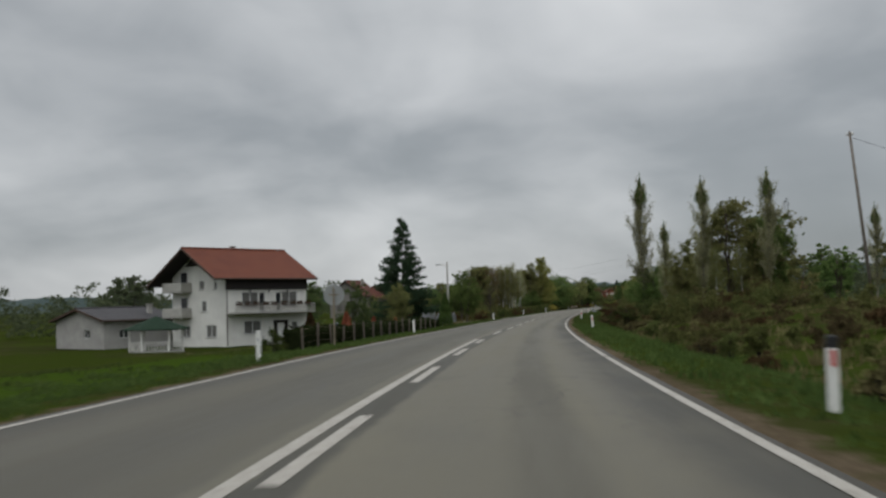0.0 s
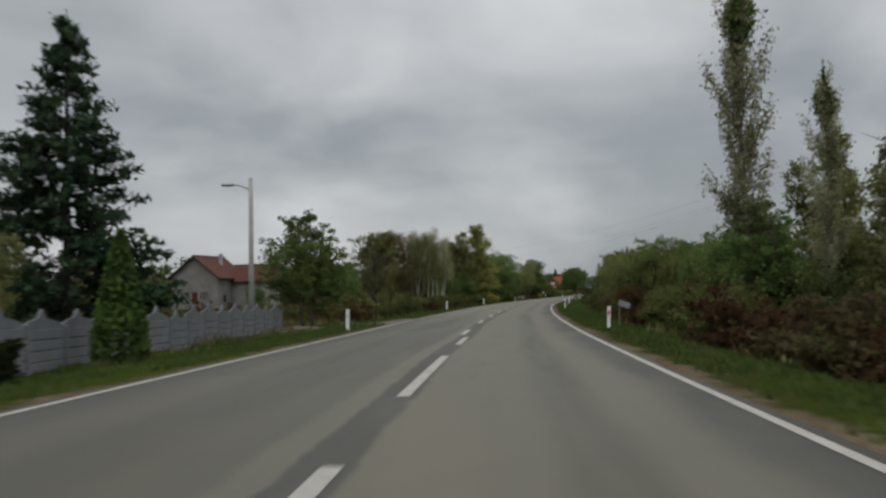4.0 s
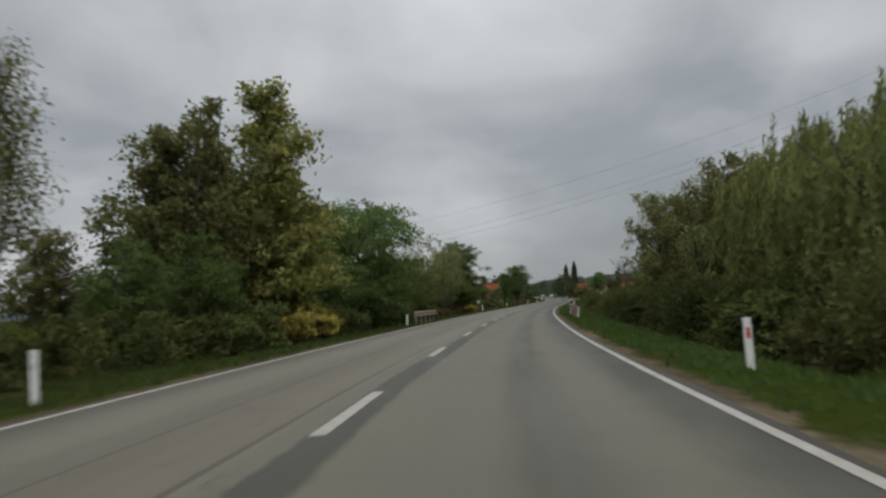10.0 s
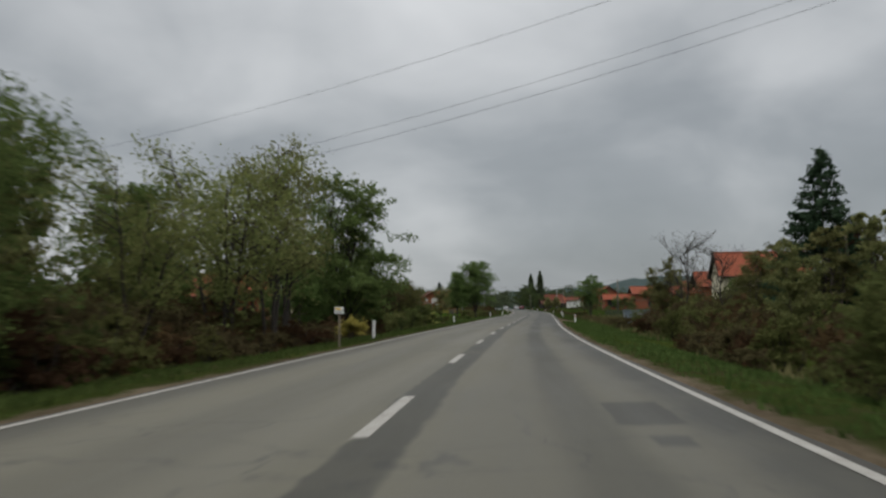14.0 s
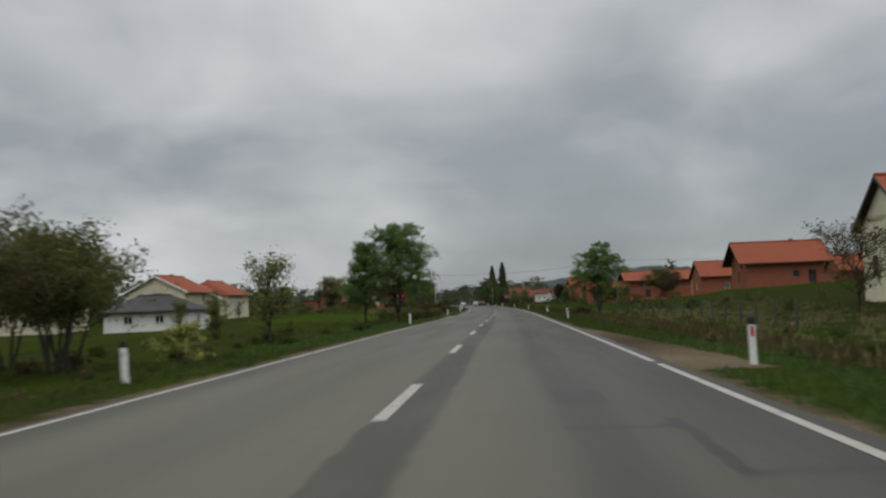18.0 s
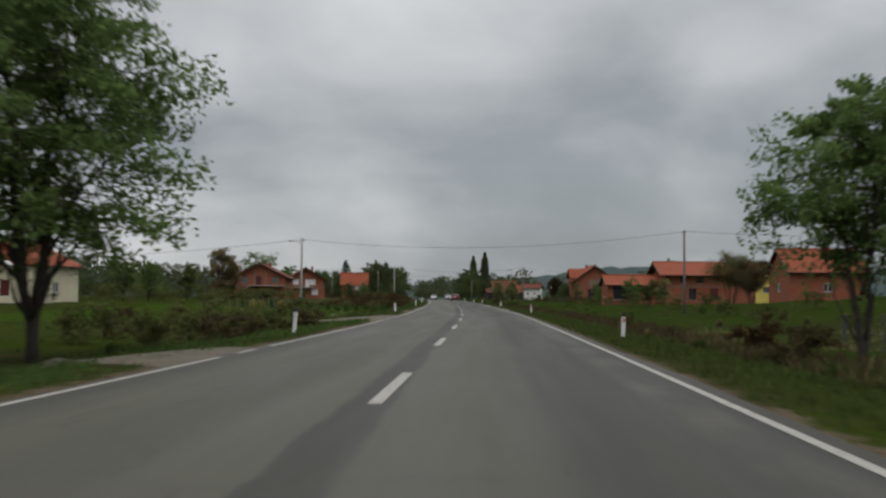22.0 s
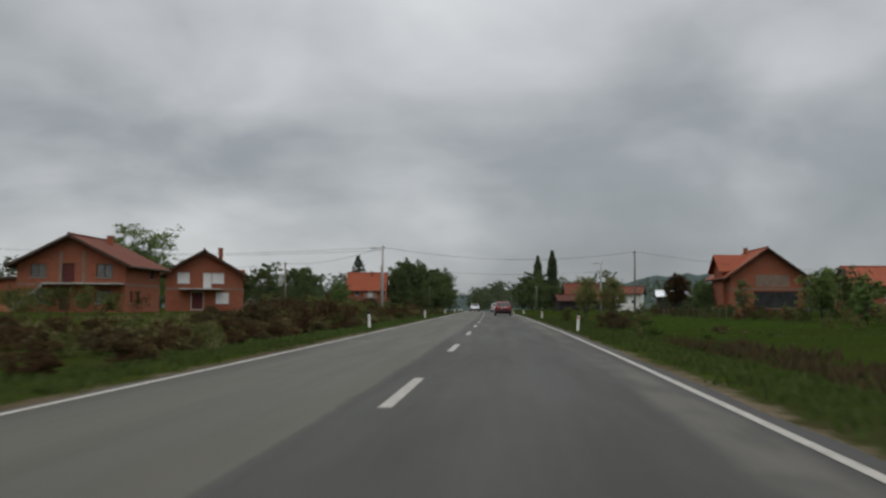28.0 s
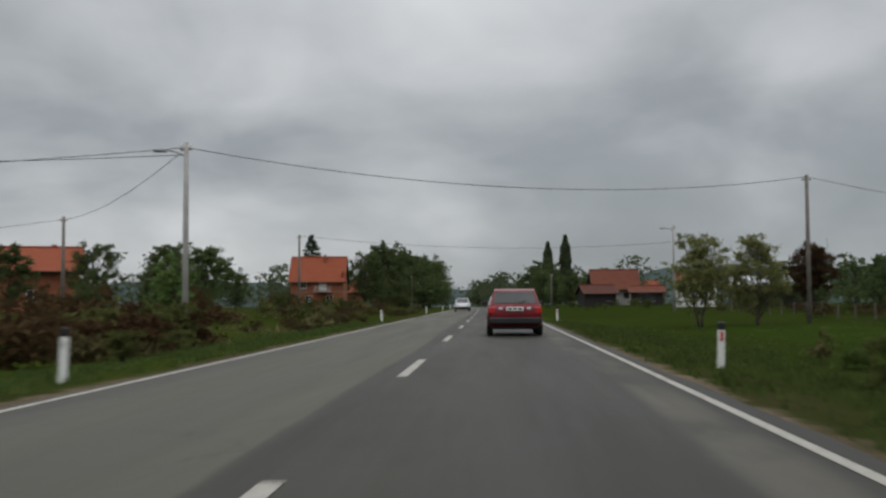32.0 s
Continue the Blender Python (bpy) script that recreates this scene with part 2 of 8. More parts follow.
    us = k.math("ADD", u, k.math("MULTIPLY", sway, 0.35))
    joint = k.math("ADD", band(us, -0.52, -0.49, -0.45, -0.42), band(us, -1.6, -1.57, -1.56, -1.53), True)
    base = k.mix(k.math("MULTIPLY", k.math("MULTIPLY", joint, band(s, 120, 128, 225, 240)), 0.6), base, (0.022, 0.02, 0.017))
    # a sunken edge outlined by an open crack
    for s0, s1, u0, u1 in ((365.8, 368.9, 2.62, 2.72), (365.8, 365.95, 2.62, 3.75), (368.3, 368.45, 1.7, 2.7)):
        sk = k.math("ADD", s, k.math("MULTIPLY", fray, 2.2))
        uk = k.math("ADD", u, k.math("MULTIPLY", fray, 1.2))
        p = k.math("MULTIPLY", band(sk, s0 - 0.06, s0, s1, s1 + 0.06), band(uk, u0 - 0.03, u0, u1, u1 + 0.03))
        base = k.mix(k.math("MULTIPLY", p, 0.8), base, (0.018, 0.017, 0.015))
    # square-cut patches
    for s0, s1, u0, u1 in ((291.2, 293.8, 2.3, 3.0), (289.6, 290.4, 2.45, 2.85), (352.5, 354.2, 2.1, 2.7), (370.4, 372.0, 1.7, 2.3)):
        p = k.math("MULTIPLY", band(k.math("ADD", s, k.math("MULTIPLY", fray, 2.0)), s0, s0 + 0.1, s1 - 0.1, s1), band(k.math("ADD", u, fray), u0, u0 + 0.05, u1 - 0.05, u1))
        base = k.mix(k.math("MULTIPLY", p, 0.7), base, (0.021, 0.02, 0.017))
    # fine cracks
    vor = k.node("ShaderNodeTexVoronoi", Scale=0.45)
    vor.feature = "DISTANCE_TO_EDGE"
    wv = k.node("ShaderNodeVectorMath")
    wv.operation = "ADD"
    k.l.new(k.co.outputs["UV"], wv.inputs[0])
    nz = k.node("ShaderNodeTexNoise", Scale=0.9, Detail=4.0)
    k.l.new(k.co.outputs["UV"], nz.inputs["Vector"])
    k.l.new(nz.outputs["Color"], wv.inputs[1])
    k.l.new(wv.outputs[0], vor.inputs["Vector"])
    crack = k.math("MULTIPLY", k.step(vor.outputs["Distance"], 0.0, 0.012, 1, 0), k.step(k.noise(0.06, 2, 0.5, k.co.outputs["UV"]), 0.5, 0.58))
    base = k.mix(k.math("MULTIPLY", crack, 0.6), base, (0.022, 0.021, 0.02))
    grain = k.noise(55, 2, 0.6, k.co.outputs["UV"])
    base = k.mix(0.1, base, k.ramp(grain, (0.35, (0.02, 0.02, 0.018)), (0.7, (0.15, 0.147, 0.135))), "MIX")
    k.bump(grain, 0.35, 0.006)
    return k.done(base, k.step(long_n, 0.3, 0.7, 0.58, 0.7), 0, 0.2)


def make_ground():
    """Grass, soil and rough meadow; U is the distance from the road's middle line."""
    k = Nodes("meadow_and_verge")
    uv = k.node("ShaderNodeSeparateXYZ")
    k.l.new(k.co.outputs["UV"], uv.inputs[0])
    a = k.math("ABSOLUTE", uv.outputs["X"])
    n1 = k.noise(0.05, 4, 0.6)
    n2 = k.noise(0.45, 5, 0.65)
    n3 = k.noise(6.0, 4, 0.7)
    grass = k.ramp(n3, (0.3, (0.018, 0.025, 0.0045)), (0.55, (0.028, 0.04, 0.007)), (0.8, (0.045, 0.055, 0.012)))
    rough = k.ramp(n2, (0.3, (0.02, 0.022, 0.008)), (0.5, (0.027, 0.033, 0.01)), (0.72, (0.044, 0.037, 0.018)))
    lush = k.ramp(n3, (0.3, (0.023, 0.034, 0.006)), (0.7, (0.041, 0.057, 0.01)))
    lush = k.mix(k.step(k.noise(0.25, 5, 0.7), 0.46, 0.68, 0, 0.75), lush, (0.036, 0.032, 0.013))
    grass = k.mix(k.step(k.noise(0.018, 3, 0.5), 0.45, 0.6), grass, lush)
    # mown lawns of two gardens
    sv, uw = uv.outputs["Y"], k.math("ADD", uv.outputs["X"], k.math("MULTIPLY", k.math("SUBTRACT", n2, 0.5), 2.0))

    def plot(s0, s1, u0, u1):
        inside = k.math("MULTIPLY", k.step(sv, s0, s0 + 3), k.step(sv, s1 - 3, s1, 1, 0))
        return k.math("MULTIPLY", inside, k.math("MULTIPLY", k.step(uw, u0, u0 + 0.6), k.step(uw, u1 - 0.6, u1, 1, 0)))

    lawn = k.math("MAXIMUM", plot(496, 556, -34, -8.5), k.math("MAXIMUM", plot(625, 692, 12, 24), plot(-40, 56, -60, -5.2)))
    c = k.mix(k.step(k.math("ADD", n1, k.math("MULTIPLY", n2, 0.35)), 0.62, 0.78), grass, rough)
    c = k.mix(k.math("MULTIPLY", lawn, 0.85), c, k.ramp(n3, (0.3, (0.023, 0.043, 0.0055)), (0.7, (0.039, 0.065, 0.009))))
    # rank wet grass beside the last stretch
    c = k.mix(k.math("MULTIPLY", k.math("MULTIPLY", k.step(sv, 330, 390), k.step(uw, 4.6, 6.5)), k.step(n2, 0.3, 0.6, 0.3, 0.75)), c, (0.0205, 0.0325, 0.0065))
    # wet brown ditch along the meadow
    c = k.mix(k.math("MULTIPLY", plot(372, 600, 7.6, 10.6), k.step(n2, 0.25, 0.6, 0.5, 0.9)), c, (0.027, 0.0225, 0.011))
    # fallow field behind the wire fence
    c = k.mix(k.math("MULTIPLY", plot(398, 505, 13.6, 33), 0.55), c, k.ramp(n2, (0.35, (0.019, 0.02, 0.009)), (0.65, (0.034, 0.033, 0.015))))
    dry = k.math("ADD", k.math("MULTIPLY", k.noise(9.0, 5, 0.7), 0.5), k.math("MULTIPLY", k.noise(0.12, 3, 0.5), 0.5))
    soil = k.ramp(dry, (0.38, (0.047, 0.036, 0.022)), (0.5, (0.085, 0.066, 0.044)), (0.62, (0.15, 0.118, 0.083)))
    ragged = k.math("ADD", k.math("MULTIPLY", k.math("SUBTRACT", n2, 0.5), 1.3), k.math("MULTIPLY", k.math("SUBTRACT", k.noise(2.6, 4, 0.65), 0.5), 0.9))
    bay = k.math("MULTIPLY", k.math("MULTIPLY", k.step(sv, 375, 377), k.step(sv, 378, 404, 1, 0)), k.step(uv.outputs["X"], 3, 4, 0, 1.5))
    c = k.mix(k.step(k.math("SUBTRACT", k.math("ADD", a, ragged), bay), 3.95, 4.35, 1, 0), c, soil)
    k.bump(n3, 0.6, 0.05)
    return k.done(c, 1.0, 0, 0.0)


ASPHALT, GROUND = make_asphalt(), make_ground()


def make_paint():
    k = Nodes("road_paint")
    n = k.noise(7, 5, 0.7)
    c = k.ramp(n, (0.32, (0.12, 0.11, 0.09)), (0.42, (0.27, 0.25, 0.215)), (0.7, (0.37, 0.35, 0.31)))
    k.bump(k.noise(60, 2), 0.2, 0.004)
    return k.done(c, 0.6)


PAINT = make_paint()
WHITE = plain("white_plastic", (0.72, 0.72, 0.69), 0.5, var=0.08)
BLACK = plain("black_plastic", (0.02, 0.02, 0.021), 0.5)
RED_REFLECT = plain("red_reflector", (0.5, 0.02, 0.02), 0.25, var=0.1, spec=0.6)
SILVER_REFLECT = plain("grey_reflector", (0.5, 0.5, 0.5), 0.25, var=0.1, spec=0.6)
GALV = plain("galvanised_steel", (0.23, 0.19, 0.14), 0.7, 0.1, var=0.2, scale=3)
CONCRETE = plain("weathered_concrete", (0.33, 0.32, 0.3), 0.9, var=0.25, scale=1.2, bump=0.3)
WOODPOLE = plain("grey_weathered_wood", (0.16, 0.14, 0.12), 0.9, var=0.3, scale=4, bump=0.3)
WIRE = plain("black_cable", (0.02, 0.02, 0.022), 0.6, bump=0)
STEELGREY = plain("grey_lattice_steel", (0.38, 0.4, 0.42), 0.6, 0.2)
PLASTER_WHITE = plain("white_plaster", (0.72, 0.71, 0.67), 0.9, var=0.1, scale=0.8, bump=0.15)
PLASTER_CREAM = plain("cream_plaster", (0.62, 0.56, 0.4), 0.9, var=0.1, scale=0.8, bump=0.15)
PLASTER_YELLOW = plain("yellow_plaster", (0.62, 0.5, 0.12), 0.9, var=0.1, scale=0.8, bump=0.15)
PLASTER_GREY = plain("grey_unpainted_plaster", (0.36, 0.35, 0.33), 0.9, var=0.2, scale=0.8, bump=0.2)
PLASTER_RAIL = plain("grey_white_railing_paint", (0.4, 0.39, 0.36), 0.8, var=0.15)
DARKWOOD = plain("dark_stained_boards", (0.025, 0.02, 0.019), 0.7, var=0.3, scale=5)
DOORRED = plain("dark_red_door", (0.09, 0.02, 0.018), 0.6)
FRAMEWHITE = plain("white_frame_paint", (0.7, 0.7, 0.68), 0.5, var=0.06)
FRAMEBROWN = plain("brown_frame_paint", (0.06, 0.035, 0.022), 0.6)
BARK = plain("grey_brown_bark", (0.1, 0.082, 0.066), 0.95, var=0.4, scale=6, fine=25, bump=0.6)
BARK_DARK = plain("dark_bark", (0.045, 0.038, 0.032), 0.95, var=0.4, scale=6, fine=25, bump=0.6)
FENCEWOOD = plain("dark_weathered_fence_wood", (0.11, 0.092, 0.074), 0.9, var=0.3, scale=4, bump=0.3)
TIN = plain("pale_sheet_roof", (0.62, 0.63, 0.64), 0.5, 0.1, var=0.08)
SIGNBACK = plain("grey_sign_back", (0.3, 0.31, 0.31), 0.5, 0.3, var=0.08)
SIGNWHITE = plain("white_sign_face", (0.75, 0.75, 0.72), 0.4, var=0.05)
SIGNRED = plain("red_sign_paint", (0.5, 0.03, 0.03), 0.4, var=0.05)
SIGNYELLOW = plain("yellow_sign_paint", (0.75, 0.5, 0.04), 0.4, var=0.05)
TYRE = plain("tyre_rubber", (0.018, 0.018, 0.018), 0.85)
CARRED = plain("dark_red_car_paint", (0.14, 0.004, 0.009), 0.3, 0.0, var=0.04, bump=0, spec=0.35)
CARSILVER = plain("silver_car_paint", (0.42, 0.42, 0.42), 0.3, 0.5, var=0.04, bump=0, spec=0.6)
CARBLUE = plain("grey_blue_car_paint", (0.2, 0.24, 0.27), 0.3, 0.4, var=0.04, bump=0, spec=0.6)
LAMPRED = plain("red_lamp_glass", (0.4, 0.01, 0.01), 0.2, var=0.05, bump=0, spec=0.7)
CHROME = plain("chrome", (0.6, 0.6, 0.6), 0.2, 1.0, var=0.03, bump=0)


def make_glass():
    k = Nodes("dark_window_glass")
    n = k.noise(0.8, 2)
    return k.done(k.ramp(n, (0.3, (0.02, 0.022, 0.024)), (0.7, (0.05, 0.052, 0.055))), 0.12, 0, 0.4)


GLASS = make_glass()
CURTAIN = plain("window_with_grey_curtain", (0.15, 0.148, 0.14), 0.15, var=0.3, scale=3.0, bump=0, spec=0.5)


def make_birch():
    k = Nodes("white_birch_bark")
    mp = k.node("ShaderNodeMapping")
    mp.inputs["Scale"].default_value = (1.0, 1.0, 4.0)
    k.l.new(k.co.outputs["Object"], mp.inputs[0])
    n = k.noise(2.2, 5, 0.7, mp.outputs[0])
    return k.done(k.ramp(n, (0.36, (0.05, 0.045, 0.04)), (0.45, (0.5, 0.48, 0.44)), (0.7, (0.66, 0.64, 0.6))), 0.85)


BIRCHBARK = make_birch()


def make_roof(name, a, b, dark):
    """Clay tiles: courses up the slope and rolls across it, with weather stains."""
    k = Nodes(name)
    sep = k.node("ShaderNodeSeparateXYZ")
    k.l.new(k.co.outputs["UV"], sep.inputs[0])
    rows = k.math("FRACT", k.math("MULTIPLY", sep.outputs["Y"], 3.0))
    rolls = k.math("SINE", k.math("MULTIPLY", sep.outputs["X"], 26.0))
    n = k.noise(0.5, 5, 0.65)
    f = k.noise(5.0, 3)
    c = k.mix(k.math("MULTIPLY", f, 0.6), k.ramp(n, (0.3, a), (0.65, b)), dark, "MIX")
    c = k.mix(k.step(n, 0.55, 0.72, 0, 0.45), c, dark)
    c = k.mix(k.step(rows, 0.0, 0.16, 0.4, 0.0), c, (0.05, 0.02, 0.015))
    h = k.math("ADD", rows, k.math("MULTIPLY", rolls, 0.4))
    k.bump(h, 0.5, 0.05)
    return k.done(c, 0.85, 0, 0.2)


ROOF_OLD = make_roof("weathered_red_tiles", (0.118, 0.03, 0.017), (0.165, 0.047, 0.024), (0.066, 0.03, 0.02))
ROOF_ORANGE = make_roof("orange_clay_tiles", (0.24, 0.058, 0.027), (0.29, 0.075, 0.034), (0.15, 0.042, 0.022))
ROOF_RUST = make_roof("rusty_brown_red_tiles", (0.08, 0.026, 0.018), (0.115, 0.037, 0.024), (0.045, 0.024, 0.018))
PLASTER_STAINED = plain("stained_grey_plaster", (0.2, 0.19, 0.175), 0.95, var=0.3, scale=0.6, bump=0.2)
ROOF_DARK = make_roof("dark_grey_tiles", (0.05, 0.05, 0.055), (0.075, 0.072, 0.075), (0.03, 0.03, 0.032))


def make_brick(name, a, b, mortar):
    k = Nodes(name)
    sep = k.node("ShaderNodeSeparateXYZ")
    k.l.new(k.co.outputs["UV"], sep.inputs[0])
    br = k.node("ShaderNodeTexBrick", Scale=1.0, Mortar_Size=0.012)
    br.inputs["Brick Width"].default_value, br.inputs["Row Height"].default_value = 0.27, 0.21
    k.l.new(k.co.outputs["UV"], br.inputs["Vector"])
    br.inputs["Color1"].default_value, br.inputs["Color2"].default_value = (*a, 1), (*b, 1)
    br.inputs["Mortar"].default_value = (*mortar, 1)
    n = k.noise(0.7, 5, 0.65)
    c = k.mix(k.step(n, 0.5, 0.75, 0, 0.45), br.outputs["Color"], (0.2, 0.1, 0.06))
    k.bump(br.outputs["Fac"], -0.4, 0.01)
    return k.done(c, 0.9, 0, 0.15)


BRICK = make_brick("orange_hollow_brick", (0.3, 0.085, 0.042), (0.24, 0.066, 0.033), (0.22, 0.165, 0.125))

LEAF_DARK = leafy("dark_green_leaves", (0.02, 0.036, 0.01), (0.038, 0.06, 0.017), (0.062, 0.088, 0.026), gain=2.6, see=0.42)
LEAF_GREEN = leafy("mid_green_leaves", (0.025, 0.045, 0.012), (0.045, 0.075, 0.02), (0.085, 0.115, 0.035), gain=2.1)
LEAF_OLIVE = leafy("olive_autumn_leaves", (0.035, 0.038, 0.014), (0.058, 0.063, 0.023), (0.095, 0.092, 0.038), gain=2.4)
LEAF_SCRUB = leafy("olive_scrub_leaves", (0.03, 0.032, 0.011), (0.05, 0.054, 0.018), (0.08, 0.078, 0.03), gain=1.75)
LEAF_SCRUB2 = leafy("green_scrub_leaves", (0.028, 0.036, 0.011), (0.045, 0.055, 0.017), (0.072, 0.08, 0.027), gain=1.85)
LEAF_SCRUB3 = leafy("dark_scrub_leaves", (0.017, 0.024, 0.008), (0.03, 0.04, 0.013), (0.048, 0.058, 0.02), gain=1.5)
LEAF_BROWN = leafy("brown_autumn_leaves", (0.045, 0.036, 0.019), (0.062, 0.05, 0.026), (0.08, 0.068, 0.034), gain=1.12)
LEAF_RED = leafy("dark_red_brown_leaves", (0.027, 0.016, 0.009), (0.044, 0.026, 0.014), (0.07, 0.044, 0.019), gain=1.3)
LEAF_RUST = leafy("russet_tree_leaves", (0.045, 0.034, 0.018), (0.072, 0.058, 0.03), (0.1, 0.085, 0.042), gain=2.2)
LEAF_WILLOW = leafy("willow_leaves", (0.034, 0.043, 0.014), (0.058, 0.068, 0.022), (0.095, 0.1, 0.034), gain=2.5)
LEAF_YELLOW = leafy("yellow_leaves", (0.12, 0.11, 0.02), (0.24, 0.2, 0.03), (0.34, 0.27, 0.05), gain=1.25)
LEAF_YGREEN = leafy("yellow_green_leaves", (0.06, 0.07, 0.018), (0.11, 0.12, 0.03), (0.18, 0.172, 0.05), gain=2.2)
LEAF_PALE = leafy("pale_grey_green_leaves", (0.14, 0.15, 0.085), (0.22, 0.23, 0.14), (0.33, 0.33, 0.23), gain=1.25)
LEAF_SPRUCE = leafy("spruce_needles", (0.008, 0.018, 0.011), (0.016, 0.03, 0.018), (0.03, 0.046, 0.028), see=0.1)
LEAF_THUJA = leafy("thuja_foliage", (0.018, 0.04, 0.01), (0.035, 0.068, 0.016), (0.055, 0.095, 0.024), see=0.15)
LEAF_MID = leafy("dark_field_tree_leaves", (0.02, 0.034, 0.014), (0.036, 0.053, 0.021), (0.058, 0.076, 0.031), gain=1.9)
# greyer than the near leaves: distance haze is mixed into this green
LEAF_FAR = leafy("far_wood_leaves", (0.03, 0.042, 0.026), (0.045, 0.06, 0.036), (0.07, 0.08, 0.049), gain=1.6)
GRASS = leafy("grass_blades", (0.033, 0.055, 0.012), (0.053, 0.087, 0.02), (0.085, 0.12, 0.033), gain=0.98)
DRYGRASS = leafy("dry_weeds", (0.046, 0.042, 0.019), (0.07, 0.064, 0.029), (0.098, 0.09, 0.044), gain=1.75)

# ---- the road's line: heading every 40 m, and its height ----
THETA = [1.06, 3.08, 5.11, 6.65, 7.88, 9.27, 10.55, 12.71, 13.59, 14.68, 15.78, 15.59, 15.83, 15.26, 13.87, 13.42, 12.58, 12.44, 12.18, 11.93, 11.68, 11.42, 11.17, 10.92, 10.66, 10.41, 10.15, 9.90, 9.64, 9.39, 9.13, 8.88]
ROAD_Z = [0.32, 0.00, -0.32, -0.70, -0.97, -1.13, -1.21, -1.27, -1.30, -1.32, -1.26, -1.11, -1.02, -0.92, -0.74, -0.54, -0.31, -0.12, 0.07, 0.21, 0.32, 0.39, 0.44, 0.47, 0.48, 0.48, 0.47, 0.45, 0.43, 0.41, 0.38, 0.36]
S_KNOTS = np.arange(-40, 1201, 40.0)
_S = np.arange(-40, 1201, 2.0)
_T = np.radians(np.interp(_S, S_KNOTS, THETA))
_M = (_T[1:] + _T[:-1]) / 2
_X, _Y = np.r_[0, np.cumsum(np.sin(_M) * 2)], np.r_[0, np.cumsum(np.cos(_M) * 2)]
_X, _Y = _X - _X[20], _Y - _Y[20]


def line(s):
    """Middle line at s metres: x, y, heading to the right of +y in radians."""
    s = np.asarray(s, float)
    c = np.clip(s, -40, 1200)
    th = np.interp(c, _S, _T)
    return np.interp(c, _S, _X) + (s - c) * np.sin(th), np.interp(c, _S, _Y) + (s - c) * np.cos(th), th


def road_z(s):
    return np.interp(s, S_KNOTS, ROAD_Z)


LEFT_S, LEFT_Z = [-100, 0, 60, 120, 160, 200, 300, 400, 480, 560, 660, 900], [-1.2, -1.3, -1.8, -2.3, -1.2, -0.6, -0.7, -0.9, -0.6, -0.1, 0.2, 0.3]
RIGHT_S, RIGHT_Z = [-100, 0, 100, 180, 260, 340, 440, 520, 560, 600, 700, 900], [1.0, 1.0, 1.2, 0.2, -0.5, 0.5, 2.6, 1.9, 0.6, -0.3, -0.2, 0.7]


def land(s, u):
    """Height of the ground at s metres along and u metres to the right of the middle line."""
    s, u = np.asarray(s, float), np.asarray(u, float)
    a = np.abs(u)
    far = np.where(u < 0, np.interp(s, LEFT_S, LEFT_Z), np.interp(s, RIGHT_S, RIGHT_Z))
    ditch = np.where(u < 0, -0.45, np.where(s < 330, -0.75, -0.5))
    verge = np.interp(a, [0, 3.5, 3.8, 4.6, 5.8, 8.0, 10.0], [-0.06, -0.06, -0.035, -0.05, -0.16, -1.0, -1.0])
    z = np.where(a < 5.8, verge, np.where(a < 8.2, -0.16 + (ditch + 0.16) * (a - 5.8) / 2.4, 0))
    # the field on the right stays low as far as the gardens, then climbs
    w = np.clip((s - 380) / 30, 0, 1) * np.clip((580 - s) / 35, 0, 1) * (u > 0)
    t = np.clip((a - 8.2 - 11.8 * w) / 20.0, 0, 1)
    z = np.where(a >= 8.2, ditch + (far - ditch) * t * t * (3 - 2 * t), z)
    bumps = 0.1 * np.sin(s * 0.61 + u * 0.35) * np.sin(u * 0.47 - s * 0.13) + 0.06 * np.sin(s * 1.7 + 2 * u)
    z = z + np.where(a > 5.2, np.clip((a - 5.2) / 4, 0, 1) * bumps, 0)
    return z + road_z(s)


def at(s, u, z=0.0, turn=0.0, size=1.0, tall=None):
    """Pose at (s, u): on the ground, facing along the road (+y ahead), turned to the left by turn degrees."""
    x, y, th = line(s)
    x, y = x + u * math.cos(th), y - u * math.sin(th)
    return pose(float(x), float(y), float(land(s, u)) + z, 0, 0, turn - math.degrees(th)) @ Matrix.Diagonal((size, size, tall or size, 1))


def spots(s, u):
    x, y, th = line(s)
    return x + u * np.cos(th), y - u * np.sin(th)


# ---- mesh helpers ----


def mesh_of(name, verts, faces, mat, uvs=None, smooth=False):
    me = bpy.data.meshes.new(name)
    me.from_pydata([tuple(v) for v in verts], [], [tuple(f) for f in faces])
    for m in mat if isinstance(mat, (list, tuple)) else (mat,):
        me.materials.append(m)
    if uvs is not None:
        layer = me.uv_layers.new(name="UVMap")
        idx = np.empty(len(me.loops), dtype=np.int32)
        me.loops.foreach_get("vertex_index", idx)
        layer.data.foreach_set("uv", np.asarray(uvs, dtype=np.float32)[idx].ravel())
    if smooth:
        me.polygons.foreach_set("use_smooth", np.ones(len(me.polygons), dtype=bool))
    me.update()
    return me


